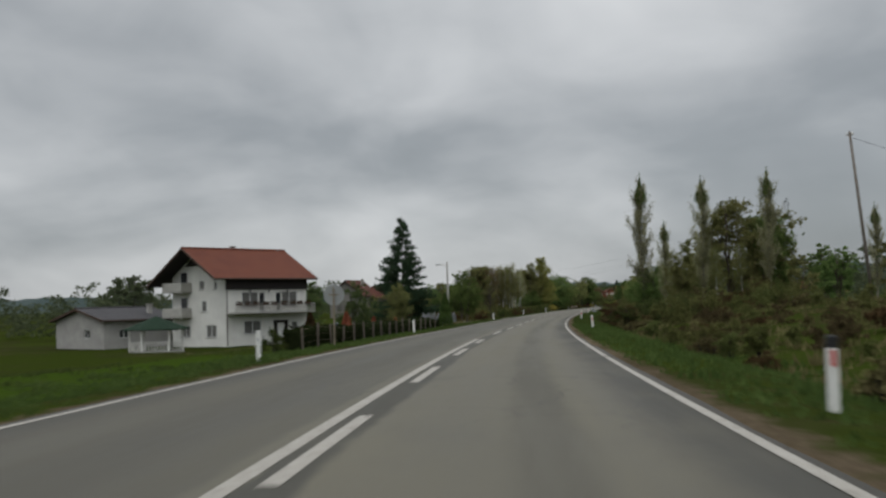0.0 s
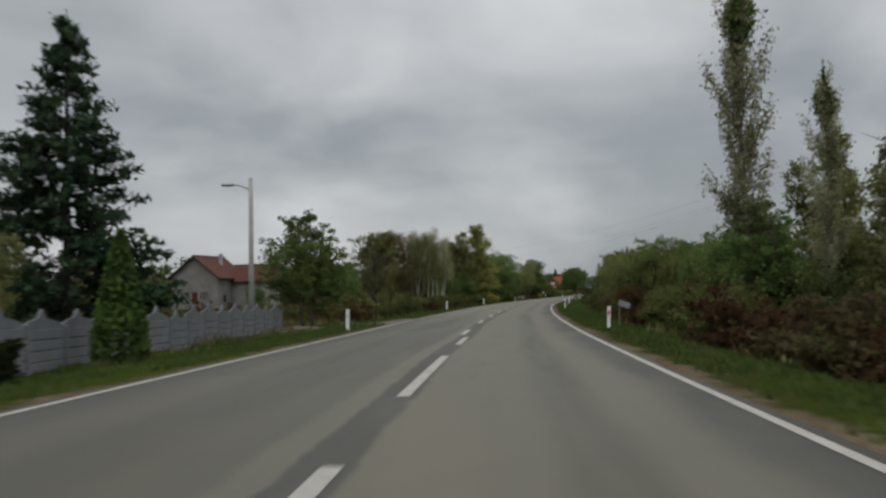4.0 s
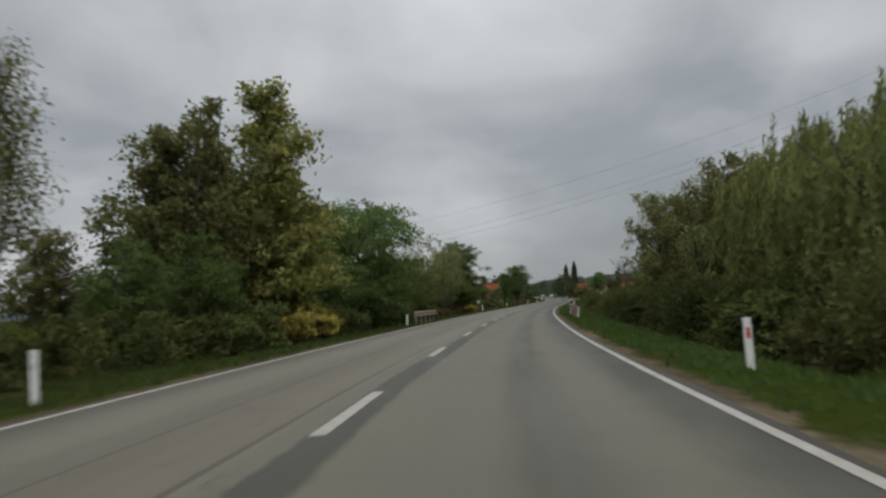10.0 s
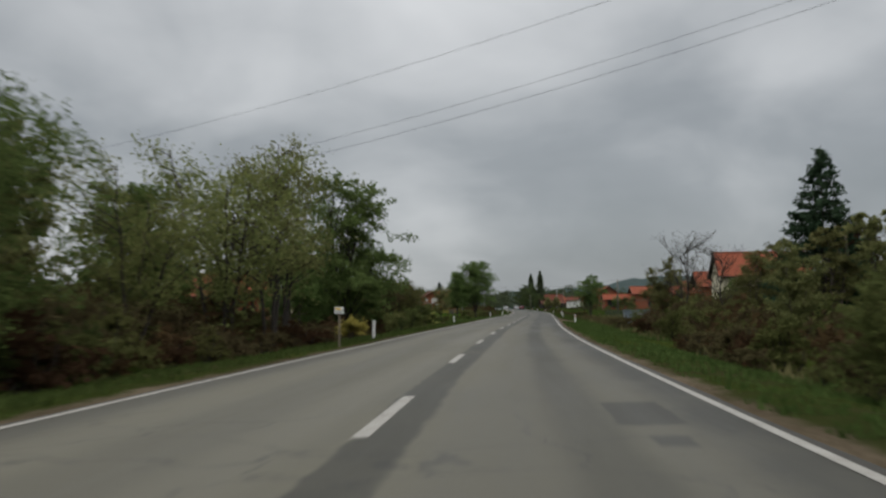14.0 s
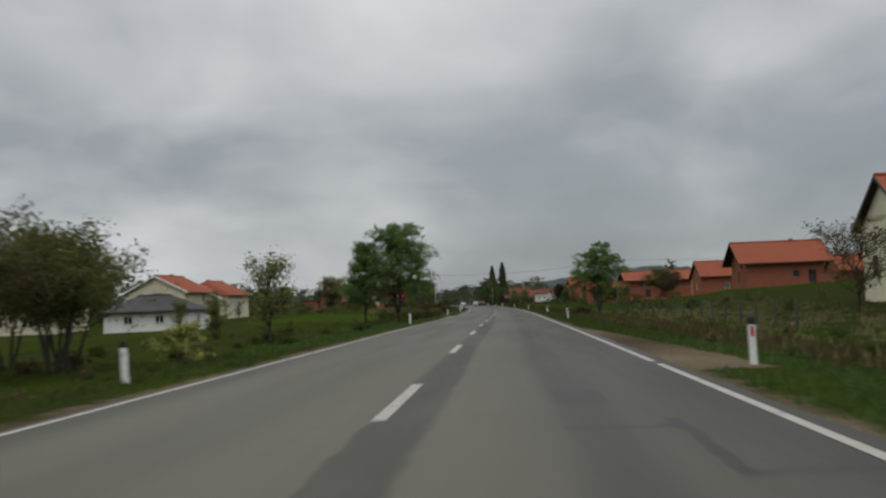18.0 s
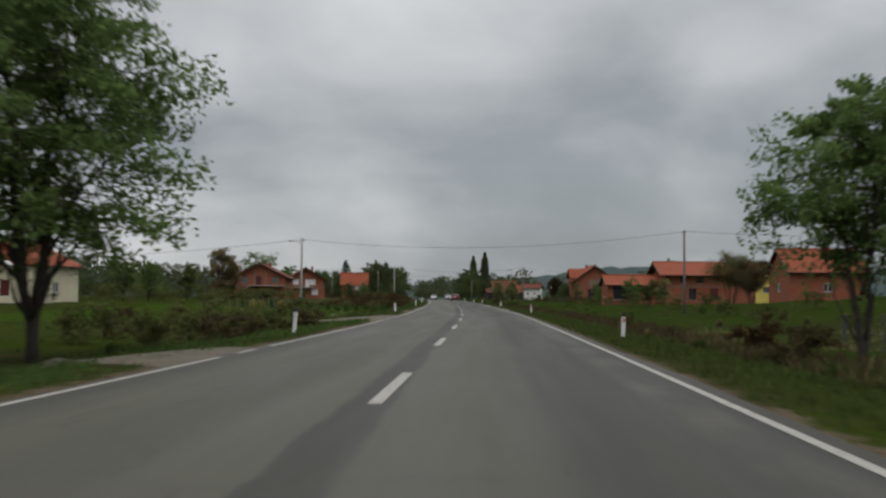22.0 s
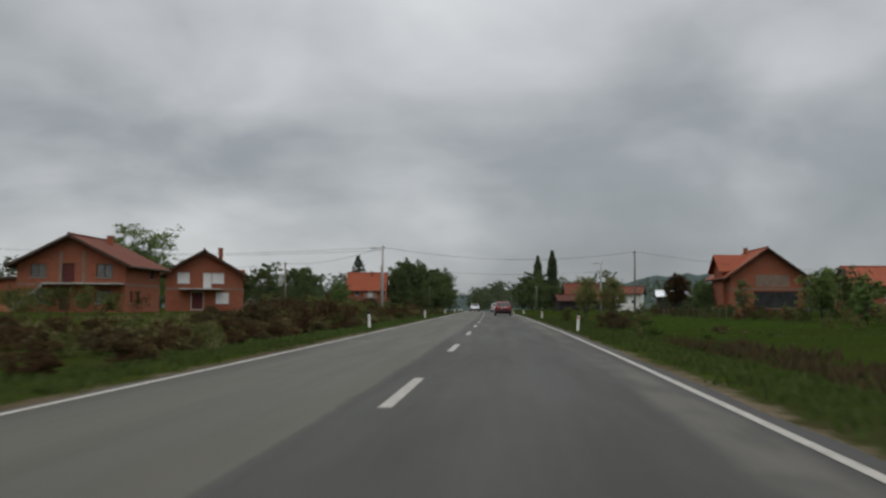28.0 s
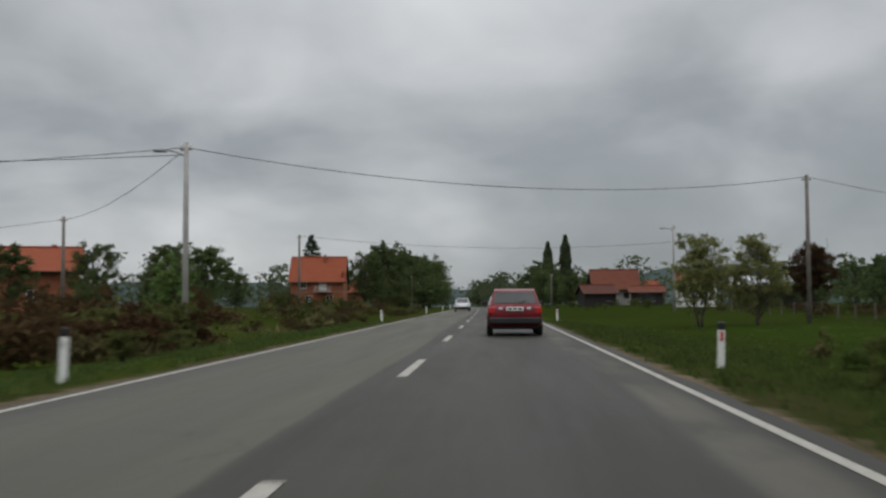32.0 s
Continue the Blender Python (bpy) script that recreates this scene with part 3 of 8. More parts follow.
class Geo:
    """Gathers boxes, tubes and plates into one mesh."""

    def __init__(self):
        self.v, self.f, self.uv = [], [], []

    def add(self, verts, faces, uvs=None):
        n = len(self.v)
        self.v += [tuple(p) for p in verts]
        self.f += [tuple(i + n for i in f) for f in faces]
        self.uv += list(uvs) if uvs is not None else [(p[0] + p[1], p[2]) for p in verts]
        return self

    def box(self, x0, y0, z0, x1, y1, z1, b=0.0, m=None):
        """A box with its edges cut off by b."""
        b = min(b, abs(x1 - x0) * 0.45, abs(y1 - y0) * 0.45, abs(z1 - z0) * 0.45)
        if b <= 0:
            v = [(x, y, z) for x in (x0, x1) for y in (y0, y1) for z in (z0, z1)]
            f = [(0, 1, 3, 2), (4, 6, 7, 5), (0, 4, 5, 1), (2, 3, 7, 6), (0, 2, 6, 4), (1, 5, 7, 3)]
        else:
            v, f, ix = [], [], {}
            lo, hi = (x0, y0, z0), (x1, y1, z1)
            for cx in (0, 1):
                for cy in (0, 1):
                    for cz in (0, 1):
                        c = (cx, cy, cz)
                        for ax in range(3):
                            p = [(hi if c[k] else lo)[k] + (0 if k == ax else (-b if c[k] else b)) for k in range(3)]
                            ix[c, ax] = len(v)
                            v.append(tuple(p))
            for ax in range(3):
                o = [k for k in range(3) if k != ax]
                for side in (0, 1):
                    ring = []
                    for p, q in ((0, 0), (1, 0), (1, 1), (0, 1)):
                        c = [0, 0, 0]
                        c[ax], c[o[0]], c[o[1]] = side, p, q
                        ring.append(ix[tuple(c), ax])
                    f.append(tuple(ring if (side == 1) == (ax != 1) else ring[::-1]))
                a1, a2 = o
                for p in (0, 1):
                    for q in (0, 1):
                        e = []
                        for w in (0, 1):
                            c = [0, 0, 0]
                            c[a1], c[a2], c[ax] = p, q, w
                            e.append(tuple(c))
                        f.append((ix[e[0], a1], ix[e[1], a1], ix[e[1], a2], ix[e[0], a2]))
            f += [(ix[c, 0], ix[c, 1], ix[c, 2]) for c in [(p, q, r) for p in (0, 1) for q in (0, 1) for r in (0, 1)]]
        if m is not None:
            v = [tuple(m @ Vector(p)) for p in v]
        return self.add(v, f)

    def tube(self, pts, radii, n=6, cap=True):
        pts = [Vector(p) for p in pts]
        v, f = [], []
        for k, p in enumerate(pts):
            d = (pts[min(k + 1, len(pts) - 1)] - pts[max(k - 1, 0)]).normalized()
            a = d.orthogonal().normalized() if abs(d.z) < 0.9 else (Vector((1, 0, 0)) - d * d.x).normalized()
            b = d.cross(a)
            for j in range(n):
                w = 2 * math.pi * j / n
                v.append(tuple(p + (a * math.cos(w) + b * math.sin(w)) * radii[k]))
        for k in range(len(pts) - 1):
            for j in range(n):
                f.append((k * n + j, k * n + (j + 1) % n, (k + 1) * n + (j + 1) % n, (k + 1) * n + j))
        if cap:
            f += [tuple(range(n - 1, -1, -1)), tuple((len(pts) - 1) * n + j for j in range(n))]
        return self.add(v, f)

    def mesh(self, name, mat, smooth=False):
        return mesh_of(name, self.v, self.f, mat, self.uv, smooth)


def part(name, geo, mat, parent, label="", smooth=False):
    """One mesh object under a thing or a part."""
    ob = new(name, geo.mesh(name, mat, smooth) if isinstance(geo, Geo) else geo)
    ob.parent = parent
    if label:
        ob["label"] = label
    return ob


def thing(name, label, category, group="", kind=""):
    return tagged(new(name), label, category, group, kind)


def slab(us, ss, z_of, name, mat):
    """A sheet over a grid of u and s."""
    U, S = np.meshgrid(us, ss)
    x, y = spots(S.ravel(), U.ravel())
    z = z_of(S.ravel(), U.ravel())
    nu = len(us)
    faces = [(r * nu + c, r * nu + c + 1, (r + 1) * nu + c + 1, (r + 1) * nu + c) for r in range(len(ss) - 1) for c in range(nu - 1)]
    return np.stack([x, y, z], 1), faces, np.stack([U.ravel(), S.ravel()], 1)


# ---- ground and road ----
g_s = np.r_[-1500, -700, -300, -150, np.arange(-80, 1001, 3.0), 1060, 1150, 1300, 1600, 2200, 3500]
g_u = np.array([-420, -300, -200, -140, -100, -75, -58, -45, -36, -29, -24, -20, -16.5, -14, -12, -10.2, -9, -8.2, -7.3, -6.5, -5.8, -5.2, -4.7, -4.3, -4.0, -3.8, -3.5])
g_u = np.r_[g_u, 0, -g_u[::-1]]
gv, gf, guv = slab(g_u, g_s, land, "ground", GROUND)
# the outermost columns reach the horizon
nu = len(g_u)
side = np.array([math.cos(radians(10)), -math.sin(radians(10)), 0])
for r in range(len(g_s)):
    gv[r * nu, :2] -= 3200 * side[:2]
    gv[r * nu + nu - 1, :2] += 3200 * side[:2]
ground = tagged(new("ground", mesh_of("ground", gv, gf, GROUND, guv, True)), "grassy verge, meadow and bare soil along the road", "ground", kind="structure")

r_s = np.r_[-400, -200, -100, np.arange(-60, 1041, 2.5), 1100, 1200, 1500]
rng = np.random.RandomState(4)
r_u = np.array([-3.75, -3.0, -1.5, 0, 1.5, 3.0, 3.8])
U, S = np.meshgrid(r_u, r_s)
wob = 0.03 * np.sin(S * 0.9) * np.sin(S * 0.37 + 1) + rng.uniform(-0.02, 0.03, S.shape) + np.where(U > 3.5, np.clip((S - 330) / 60, 0, 1) * 0.1, 0)
U = U + np.where(np.abs(U) > 3.5, wob * np.sign(U), 0)
rx, ry = spots(S.ravel(), U.ravel())
rz = road_z(S.ravel())
n0 = len(rx)
top = np.stack([rx, ry, rz], 1)
low = top - (0, 0, 0.12)
nr, nc = len(r_s), len(r_u)
rf = [(r * nc + c, r * nc + c + 1, (r + 1) * nc + c + 1, (r + 1) * nc + c) for r in range(nr - 1) for c in range(nc - 1)]
for r in range(nr - 1):
    rf.append((r * nc, (r + 1) * nc, (r + 1) * nc + n0, r * nc + n0))
    rf.append(((r + 1) * nc + nc - 1, r * nc + nc - 1, r * nc + nc - 1 + n0, (r + 1) * nc + nc - 1 + n0))
ruv = np.stack([U.ravel(), S.ravel()], 1)
road = tagged(new("road", mesh_of("road", np.r_[top, low], rf, ASPHALT, np.r_[ruv, ruv], True)), "two-lane asphalt road with worn grey surface and dark seams", "road", kind="structure")


def strip(name, u0, s0, s1, width, parent, step=3.0, lift=0.005):
    ss = np.linspace(s0, s1, max(2, int((s1 - s0) / step) + 1))
    us = [u0 - width / 2, u0 + width / 2]
    v, f, uv = slab(us, ss, lambda s, u: road_z(s) + lift, name, PAINT)
    ob = new(name, mesh_of(name, v, f, PAINT, uv))
    ob.parent = parent
    return ob


markings = tagged(new("road_markings"), "worn white painted centre and edge lines on asphalt", "road markings", kind="structure")
gaps_l = [(136.2, 137.2), (138.9, 140.4), (141.8, 142.6), (456.5, 457.8), (459.3, 460.8), (488, 489.3), (490.8, 492.3), (493.8, 494.6), (560, 562)]
s = -80.0
for a, b in gaps_l + [(1030, 1031)]:
    strip("edge_line", -3.57, s, a, 0.115, markings)
    s = b
s = -80.0
for a, b in [(34, 34.4), (271, 271.6), (376.5, 377.2), (533.5, 534.5), (1030, 1031)]:
    strip("edge_line", 3.63, s, a, 0.115, markings)
    s = b
strip("solid_line", -0.12, -80, 51.3, 0.15, markings)
for k in range(-9, 4):
    strip("dash", 0.14, 17.4 + 9.6 * k, 21.9 + 9.6 * k, 0.15, markings, 1.5)
for a, b in ((59.3, 67.5), (72.3, 80.4), (85.2, 93.6), (98.5, 106.8), (111.6, 116.1)):
    strip("dash", 0.22 if a > 70 else 0.1, a, b, 0.15, markings, 1.5)
for s in (141.9, 228.2, 408.5, 586.6):
    strip("cross_bar", -2.9, s - 0.07, s + 0.07, 0.62, markings)
for k in range(0, 70):
    far_end = 123.04 + 13.2 * k
    strip("dash", 0.0, far_end - 4.45, far_end, 0.15, markings, 1.5)


SOIL = plain("trodden_gravel", (0.1, 0.081, 0.058), 0.95, var=0.35, scale=0.9, fine=22, bump=0.5)


def track(s, side, reach, width, skew=0.0):
    """A gravel track that leaves the road, flared where it meets the asphalt."""
    us = np.r_[np.linspace(3.72, min(9, reach), 10), np.arange(10, reach, 1.2)]
    v, f = [], []
    for k, a in enumerate(us):
        w = width * (0.5 + 0.75 * max(0, 1 - (a - 3.96) / 3.0))
        for j in range(7):
            ss = s + skew * (a - 4) + w * (j / 3 - 1) + 0.15 * math.sin(a * 2.3 + j)
            x, y = spots(ss, side * a)
            v.append((float(x), float(y), float(land(ss, side * a)) + (0.05 if k else 0.04) - (0.08 if j in (0, 6) else 0)))
    for k in range(len(us) - 1):
        f += [(k * 7 + j, k * 7 + j + 1, (k + 1) * 7 + j + 1, (k + 1) * 7 + j) for j in range(6)]
    tagged(new("gravel_track", mesh_of("gravel_track", v, f, SOIL, None, True)), "gravel side track joining the road through the verge", "track", kind="structure")


for row in ((138.5, -1, 22, 4.6, 0.3), (457.5, -1, 9, 3.0, 0.8), (494.5, -1, 10.5, 7.0, 1.25), (519, -1, 11, 2.0), (536.5, -1, 12, 2.4, 0.1), (534, 1, 7.2, 2.6)):
    track(*row)


def delineator(capped):
    t = thing("delineator_post", "white plastic roadside delineator post with black cap" if capped else "plain white plastic roadside delineator post", "roadside post", "delineator posts")
    g = Geo()
    ring = [(-0.055, -0.05), (0.055, -0.05), (0.06, 0.0), (0.03, 0.055), (-0.03, 0.055), (-0.06, 0.0)]
    n = len(ring)
    hs = [-0.25, 0.6, 0.68]
    g.add([(x, y, z + (0.02 if z > 0.6 and y > 0 else 0)) for z in hs for x, y in ring],
          [(k * n + j, k * n + (j + 1) % n, (k + 1) * n + (j + 1) % n, (k + 1) * n + j) for k in range(2) for j in range(n)])
    part("post", g, WHITE, t)
    if not capped:
        part("cap", Geo().add([(x, y, z) for z in (0.68, 0.79) for x, y in ring], [(j, (j + 1) % n, n + (j + 1) % n, n + j) for j in range(n)] + [tuple(n + j for j in range(n))]), WHITE, t, "plain white cap")
        return t
    c = Geo()
    ring2 = [(x * 1.04, y * 1.04) for x, y in ring]
    c.add([(x, y, z) for z in (0.665, 0.78) for x, y in ring2] + [(x * 0.8, y * 0.8, 0.8) for x, y in ring2],
          [(k * n + j, k * n + (j + 1) % n, (k + 1) * n + (j + 1) % n, (k + 1) * n + j) for k in range(2) for j in range(n)] + [tuple(2 * n + j for j in range(n))])
    part("cap", c, BLACK, t, "black cap")
    return t


def reflector(post, z0, z1, mat, label):
    part("reflector", Geo().box(-0.025, -0.062, z0, 0.025, -0.05, z1, 0.004), mat, post, label)
    return post


post_r, plain_r = [reflector(delineator(c), 0.47, 0.64, RED_REFLECT, "red reflector strip") for c in (True, False)]
post_l, plain_l = [reflector(delineator(c), 0.5, 0.6, SILVER_REFLECT, "grey reflector strip") for c in (True, False)]
R_POSTS = [(75, 5.2), (125, 4.9), (177.6, 4.8), (218.2, 5.3), (265.4, 4.9), (283, 4.9), (377.3, 5.3), (425, 5.0), (472.3, 5.55), (518.3, 5.25), (561, 5.0), (603.2, 4.6), (650, 5.2), (692, 5.0), (737, 5.0), (782, 5.0), (826, 5.0), (870, 5.0)]
L_POSTS = [(73.5, 5.4), (125, 4.5), (178.5, 5.4), (216.8, 5.1), (264.5, 5.2), (282.6, 5.5), (326.6, 4.95), (378.3, 5.7), (425.5, 4.8), (471.7, 5.0), (515.5, 4.9), (561, 4.9), (605.5, 4.85), (646.6, 4.9), (692, 5.0), (737, 5.0), (782, 5.0), (826, 5.0)]
plain_r.matrix_basis, plain_l.matrix_basis = at(-22, 5.0), at(38, -5.1, 0.02, -3)
post_r.matrix_basis, post_l.matrix_basis = at(22.3, 5.1, 0.02, 3), at(870, -5.0)
for k, (s, u) in enumerate(R_POSTS):
    copy_thing(plain_r if s < 262 else post_r, at(s, u, 0.0, (-1) ** k * 4) @ pose(0, 0, 0, (k * 7 % 5) - 2, (k * 5 % 7) - 3, 0))
for k, (s, u) in enumerate(L_POSTS):
    copy_thing(plain_l if s < 262 or 320 < s < 330 else post_l, at(s, -u, 0.0, (-1) ** k * 4) @ pose(0, 0, 0, (k * 5 % 5) - 2, (k * 3 % 7) - 3, 0))


# ---- vegetation ----


def leaf_cards(centres, size, rng, flat=0.0, droop=0.0, aspect=1.6):
    """A small three-cornered leaf clump at each centre, turned at random."""
    n = len(centres)
    d = rng.normal(size=(n, 3))
    d[:, 2] = d[:, 2] * (1 - flat) - droop * 2.0
    d /= np.linalg.norm(d, axis=1)[:, None]
    e = rng.normal(size=(n, 3))
    e = np.cross(d, e)
    e /= np.linalg.norm(e, axis=1)[:, None] + 1e-9
    sz = size * rng.uniform(0.6, 1.4, (n, 1))
    a, b = d * sz * aspect * 0.5, e * sz * 0.5
    v = np.stack([centres - a + 0.25 * b, centres + 0.3 * a + 1.1 * b, centres + 0.8 * a - b], 1).reshape(-1, 3)
    return v, np.arange(3 * n).reshape(-1, 3)


def blob_points(rng, blobs, n, shell=0.55):
    """Points in a set of ellipsoids (x, y, z, rx, rz), most of them near the skin."""
    w = np.array([b[3] * b[3] * b[4] for b in blobs]) ** 0.67
    # twigs first, spread over the ellipsoids, then leaves strewn round each twig
    m = max(24, n // 42)
    B = np.array(blobs)[rng.choice(len(blobs), m, p=w / w.sum())]
    d = rng.normal(size=(m, 3))
    d /= np.linalg.norm(d, axis=1)[:, None]
    r = rng.uniform(shell, 1.0, m) ** 0.8
    axes = np.stack([B[:, 3], B[:, 3], B[:, 4]], 1)
    twig = B[:, :3] + d * r[:, None] * axes
    pick = rng.randint(0, m, n)
    out = d[pick] * axes[pick] * (0.15 * np.clip(rng.normal(size=(n, 1)), -1.6, 1.4))
    return twig[pick] + out + np.clip(rng.normal(size=(n, 3)), -1.7, 1.7) * axes[pick] * (0.18, 0.18, 0.14)


def limb(g, rng, p0, p1, r0, r1, n=4, sway=0.12, sides=5):
    p0, p1 = np.array(p0, float), np.array(p1, float)
    L = np.linalg.norm(p1 - p0)
    pts = [p0 + (p1 - p0) * k / n + (rng.normal(size=3) * sway * L / n if 0 < k < n else 0) for k in range(n + 1)]
    g.tube(pts, [r0 + (r1 - r0) * k / n for k in range(n + 1)], sides)
    return pts


def tree_thing(name, label, trunk, bark, verts, faces, leaf, group=""):
    t = thing(name, label, "tree" if "shrub" not in name and "bush" not in name else "shrub", group)
    part("trunk", trunk, bark, t, smooth=True)
    ob = new("crown", mesh_of("crown", verts, faces, leaf))
    ob.parent = t
    return t


def broadleaf(seed, name, label, h, w, leaf, bark=BARK, n=5200, size=0.3, trunk_h=0.28, blobs=13, stems=1, shape=0.0, gap=0.55):
    """Height h, crown width w. shape > 0 widens the top, < 0 narrows it to a point."""
    rng = np.random.RandomState(seed)
    g = Geo()
    bl = []
    tops = []
    for k in range(stems):
        ang = 2 * math.pi * k / stems + rng.uniform(-0.4, 0.4)
        lean = (0.16 if stems > 1 else 0.04) * h
        topx = (math.cos(ang) * lean, math.sin(ang) * lean, h * 0.9)
        base = (math.cos(ang) * 0.12 * (stems > 1), math.sin(ang) * 0.12 * (stems > 1), -0.3)
        r0 = h * 0.017 / math.sqrt(stems) + 0.03
        tops.append((limb(g, rng, base, topx, r0, r0 * 0.22, 7, 0.1, 7), r0))
    for k in range(blobs):
        f = (k + 0.5) / blobs
        z = h * (trunk_h + (1 - trunk_h) * (0.1 + 0.84 * f))
        prof = math.sin(math.pi * min(1, 0.16 + 0.84 * f)) ** 0.6 if shape == 0 else (1 - f) ** 0.8 + 0.12 if shape < 0 else 0.45 + 0.65 * f * (1.25 - 0.35 * f)
        ang = k * 2.4 + rng.uniform(-0.5, 0.5)
        off = w * 0.5 * prof * rng.uniform(0.3, 0.78)
        r = w * (0.15 + 0.09 * rng.rand()) * (0.55 + 0.6 * prof)
        c = (math.cos(ang) * off, math.sin(ang) * off, z)
        bl.append((*c, r, r * rng.uniform(0.6, 0.95)))
        pts, r0 = tops[k % stems]
        j = max(1, min(6, int((0.1 + 0.75 * f) * 7)))
        limb(g, rng, pts[j], (c[0], c[1], z + r * 0.15), r0 * 0.4, r0 * 0.1, 3, 0.15, 4)
        for q in range(2 if n > 3000 else 0):
            d = rng.normal(size=3) * r * 0.6
            limb(g, rng, (c[0] * 0.6, c[1] * 0.6, z - r * 0.3), np.array(c) + d, r0 * 0.2, r0 * 0.05, 2, 0.2, 3)
    bl.append((tops[0][0][-1][0], tops[0][0][-1][1], h * 0.92, w * 0.13, h * 0.075))
    v, f = leaf_cards(blob_points(rng, bl, int(n * 2.3), gap), size * 0.52, rng, 0.2)
    return tree_thing(name, label, g, bark, v, f, leaf)


def airy(seed, name, label, h, w, leaf, bark=BARK, n=8000, size=0.15, stems=1, f0=0.2, up=0.8, branches=44, point=0.0):
    """A tree whose leaves follow its branches, so that sky shows between them; point > 0 narrows it to the top."""
    rng = np.random.RandomState(seed)
    g = Geo()
    cs = []
    for q in range(stems):
        ang0 = 2 * math.pi * q / stems + rng.uniform(-0.4, 0.4)
        lean = (0.3 * w if stems > 1 else 0.05 * w) * rng.uniform(0.5, 1.0)
        hh = h * (0.96 if q == 0 else rng.uniform(0.74, 0.94))
        r0 = h * 0.012 / math.sqrt(stems) + 0.03
        pts = limb(g, rng, (math.cos(ang0) * 0.15 * (stems > 1), math.sin(ang0) * 0.15 * (stems > 1), -0.3), (math.cos(ang0) * lean, math.sin(ang0) * lean, hh), r0, 0.02, 9, 0.05, 6)
        for k in range(branches // stems):
            f = f0 + (0.97 - f0) * (k + rng.rand()) / (branches // stems)
            prof = (1.08 - f) ** 0.8 + 0.1 if point else 0.35 + 0.75 * math.sin(math.pi * min(1, 0.15 + 0.8 * f)) ** 0.8
            ang, r = rng.uniform(0, 6.28), w * (0.5 if stems == 1 else 0.36) * prof * rng.uniform(0.55, 1.15)
            j = min(8, int(f * 9))
            a = np.array(pts[j]) * (1 - (f * 9 - j)) + np.array(pts[j + 1]) * (f * 9 - j)
            e = a + (math.cos(ang) * r, math.sin(ang) * r, r * up * rng.uniform(0.5, 1.2))
            e[2] = min(e[2], h)
            limb(g, rng, a, e, r0 * 0.35, 0.008, 3, 0.1, 3)
            m = max(8, int(n / branches * (0.5 + prof)))
            # side twigs, each with its own leaves
            tw = rng.uniform(0.2, 1.0, 7)
            tip = (a + (e - a) * tw[:, None]) + rng.normal(size=(7, 3)) * (0.3 * r, 0.3 * r, 0.2 * r)
            pick, t = rng.randint(0, 7, m), rng.uniform(0.15, 1.1, (m, 1))
            cs.append((a + (e - a) * tw[pick][:, None]) * (1 - t) + tip[pick] * t + np.clip(rng.normal(size=(m, 3)), -1.8, 1.8) * (0.07 * w ** 0.6, 0.07 * w ** 0.6, 0.06 * w ** 0.6))
    v, fc = leaf_cards(np.concatenate(cs), size, rng, 0.1, 0.05)
    return tree_thing(name, label, g, bark, v, fc, leaf)


def poplar(seed, label, h, w, leaf, tuft, n=3600):
    """A narrow column: limbs climb steeply along the trunk; the top carries a dense green tuft."""
    rng = np.random.RandomState(seed)
    g = Geo()
    pts = limb(g, rng, (0, 0, -0.3), (0, 0, h * 0.97), h * 0.011, 0.03, 9, 0.04, 7)
    cs = []
    for k in range(46):
        f = 0.16 + 0.7 * k / 46
        ang, r = rng.uniform(0, 6.28), w * 0.62 * (0.3 + 0.8 * math.sin(math.pi * min(1, f * 1.12)) ** 1.3) * rng.uniform(0.3, 1.1)
        p = pts[int(f * 9)]
        a = np.array([p[0], p[1], f * h])
        e = a + (math.cos(ang) * r, math.sin(ang) * r, h * rng.uniform(0.1, 0.19))
        limb(g, rng, a, e, h * 0.0032, 0.008, 4, 0.08, 4)
        m = n // 18
        t = rng.uniform(0.1, 1.1, (m, 1))
        cs.append(a * (1 - t) + e * t + rng.normal(size=(m, 3)) * (0.13, 0.13, 0.32))
    v, fc = leaf_cards(np.concatenate(cs), 0.11, rng)
    t = tree_thing("poplar_tree", label, g, plain("pale_poplar_bark", (0.2, 0.19, 0.16), 0.9, var=0.3, scale=4), v, fc, leaf)
    top = rng.normal(size=(int(n * 0.5), 3)) * (1, 1, h * 0.045)
    top[:, :2] *= (w * 0.12 * np.clip(0.8 - top[:, 2:] / (h * 0.1), 0.15, 1.1))
    top[:, 2] += h * 0.92
    v, fc = leaf_cards(top, 0.14, rng)
    ob = new("top_tuft", mesh_of("top_tuft", v, fc, tuft))
    ob.parent = t
    ob["label"] = "dense green tuft of leaves"
    return t


def column(seed, name, label, h, w, leaf, bark, n=5200, size=0.42):
    """A Lombardy poplar: a closed spindle of upright leafy boughs."""
    rng = np.random.RandomState(seed)
    g = Geo()
    limb(g, rng, (0, 0, -0.3), (0, 0, h * 0.95), h * 0.014, 0.05, 6, 0.02, 6)
    f = rng.rand(n) ** 0.85
    lump = 1 + 0.16 * np.sin(f * 23 + 2) * np.sin(f * 9)
    r = w * 0.5 * np.sin(math.pi * np.clip(0.1 + 0.88 * f, 0, 1)) ** 0.7 * rng.uniform(0.35, 1.0, n) ** 0.5 * lump
    ang = rng.uniform(0, 6.28, n)
    v, fc = leaf_cards(np.stack([np.cos(ang) * r, np.sin(ang) * r, h * (0.05 + 0.95 * f)], 1), size, rng, 0, -0.9, 2.0)
    return tree_thing(name, label, g, bark, v, fc, leaf)


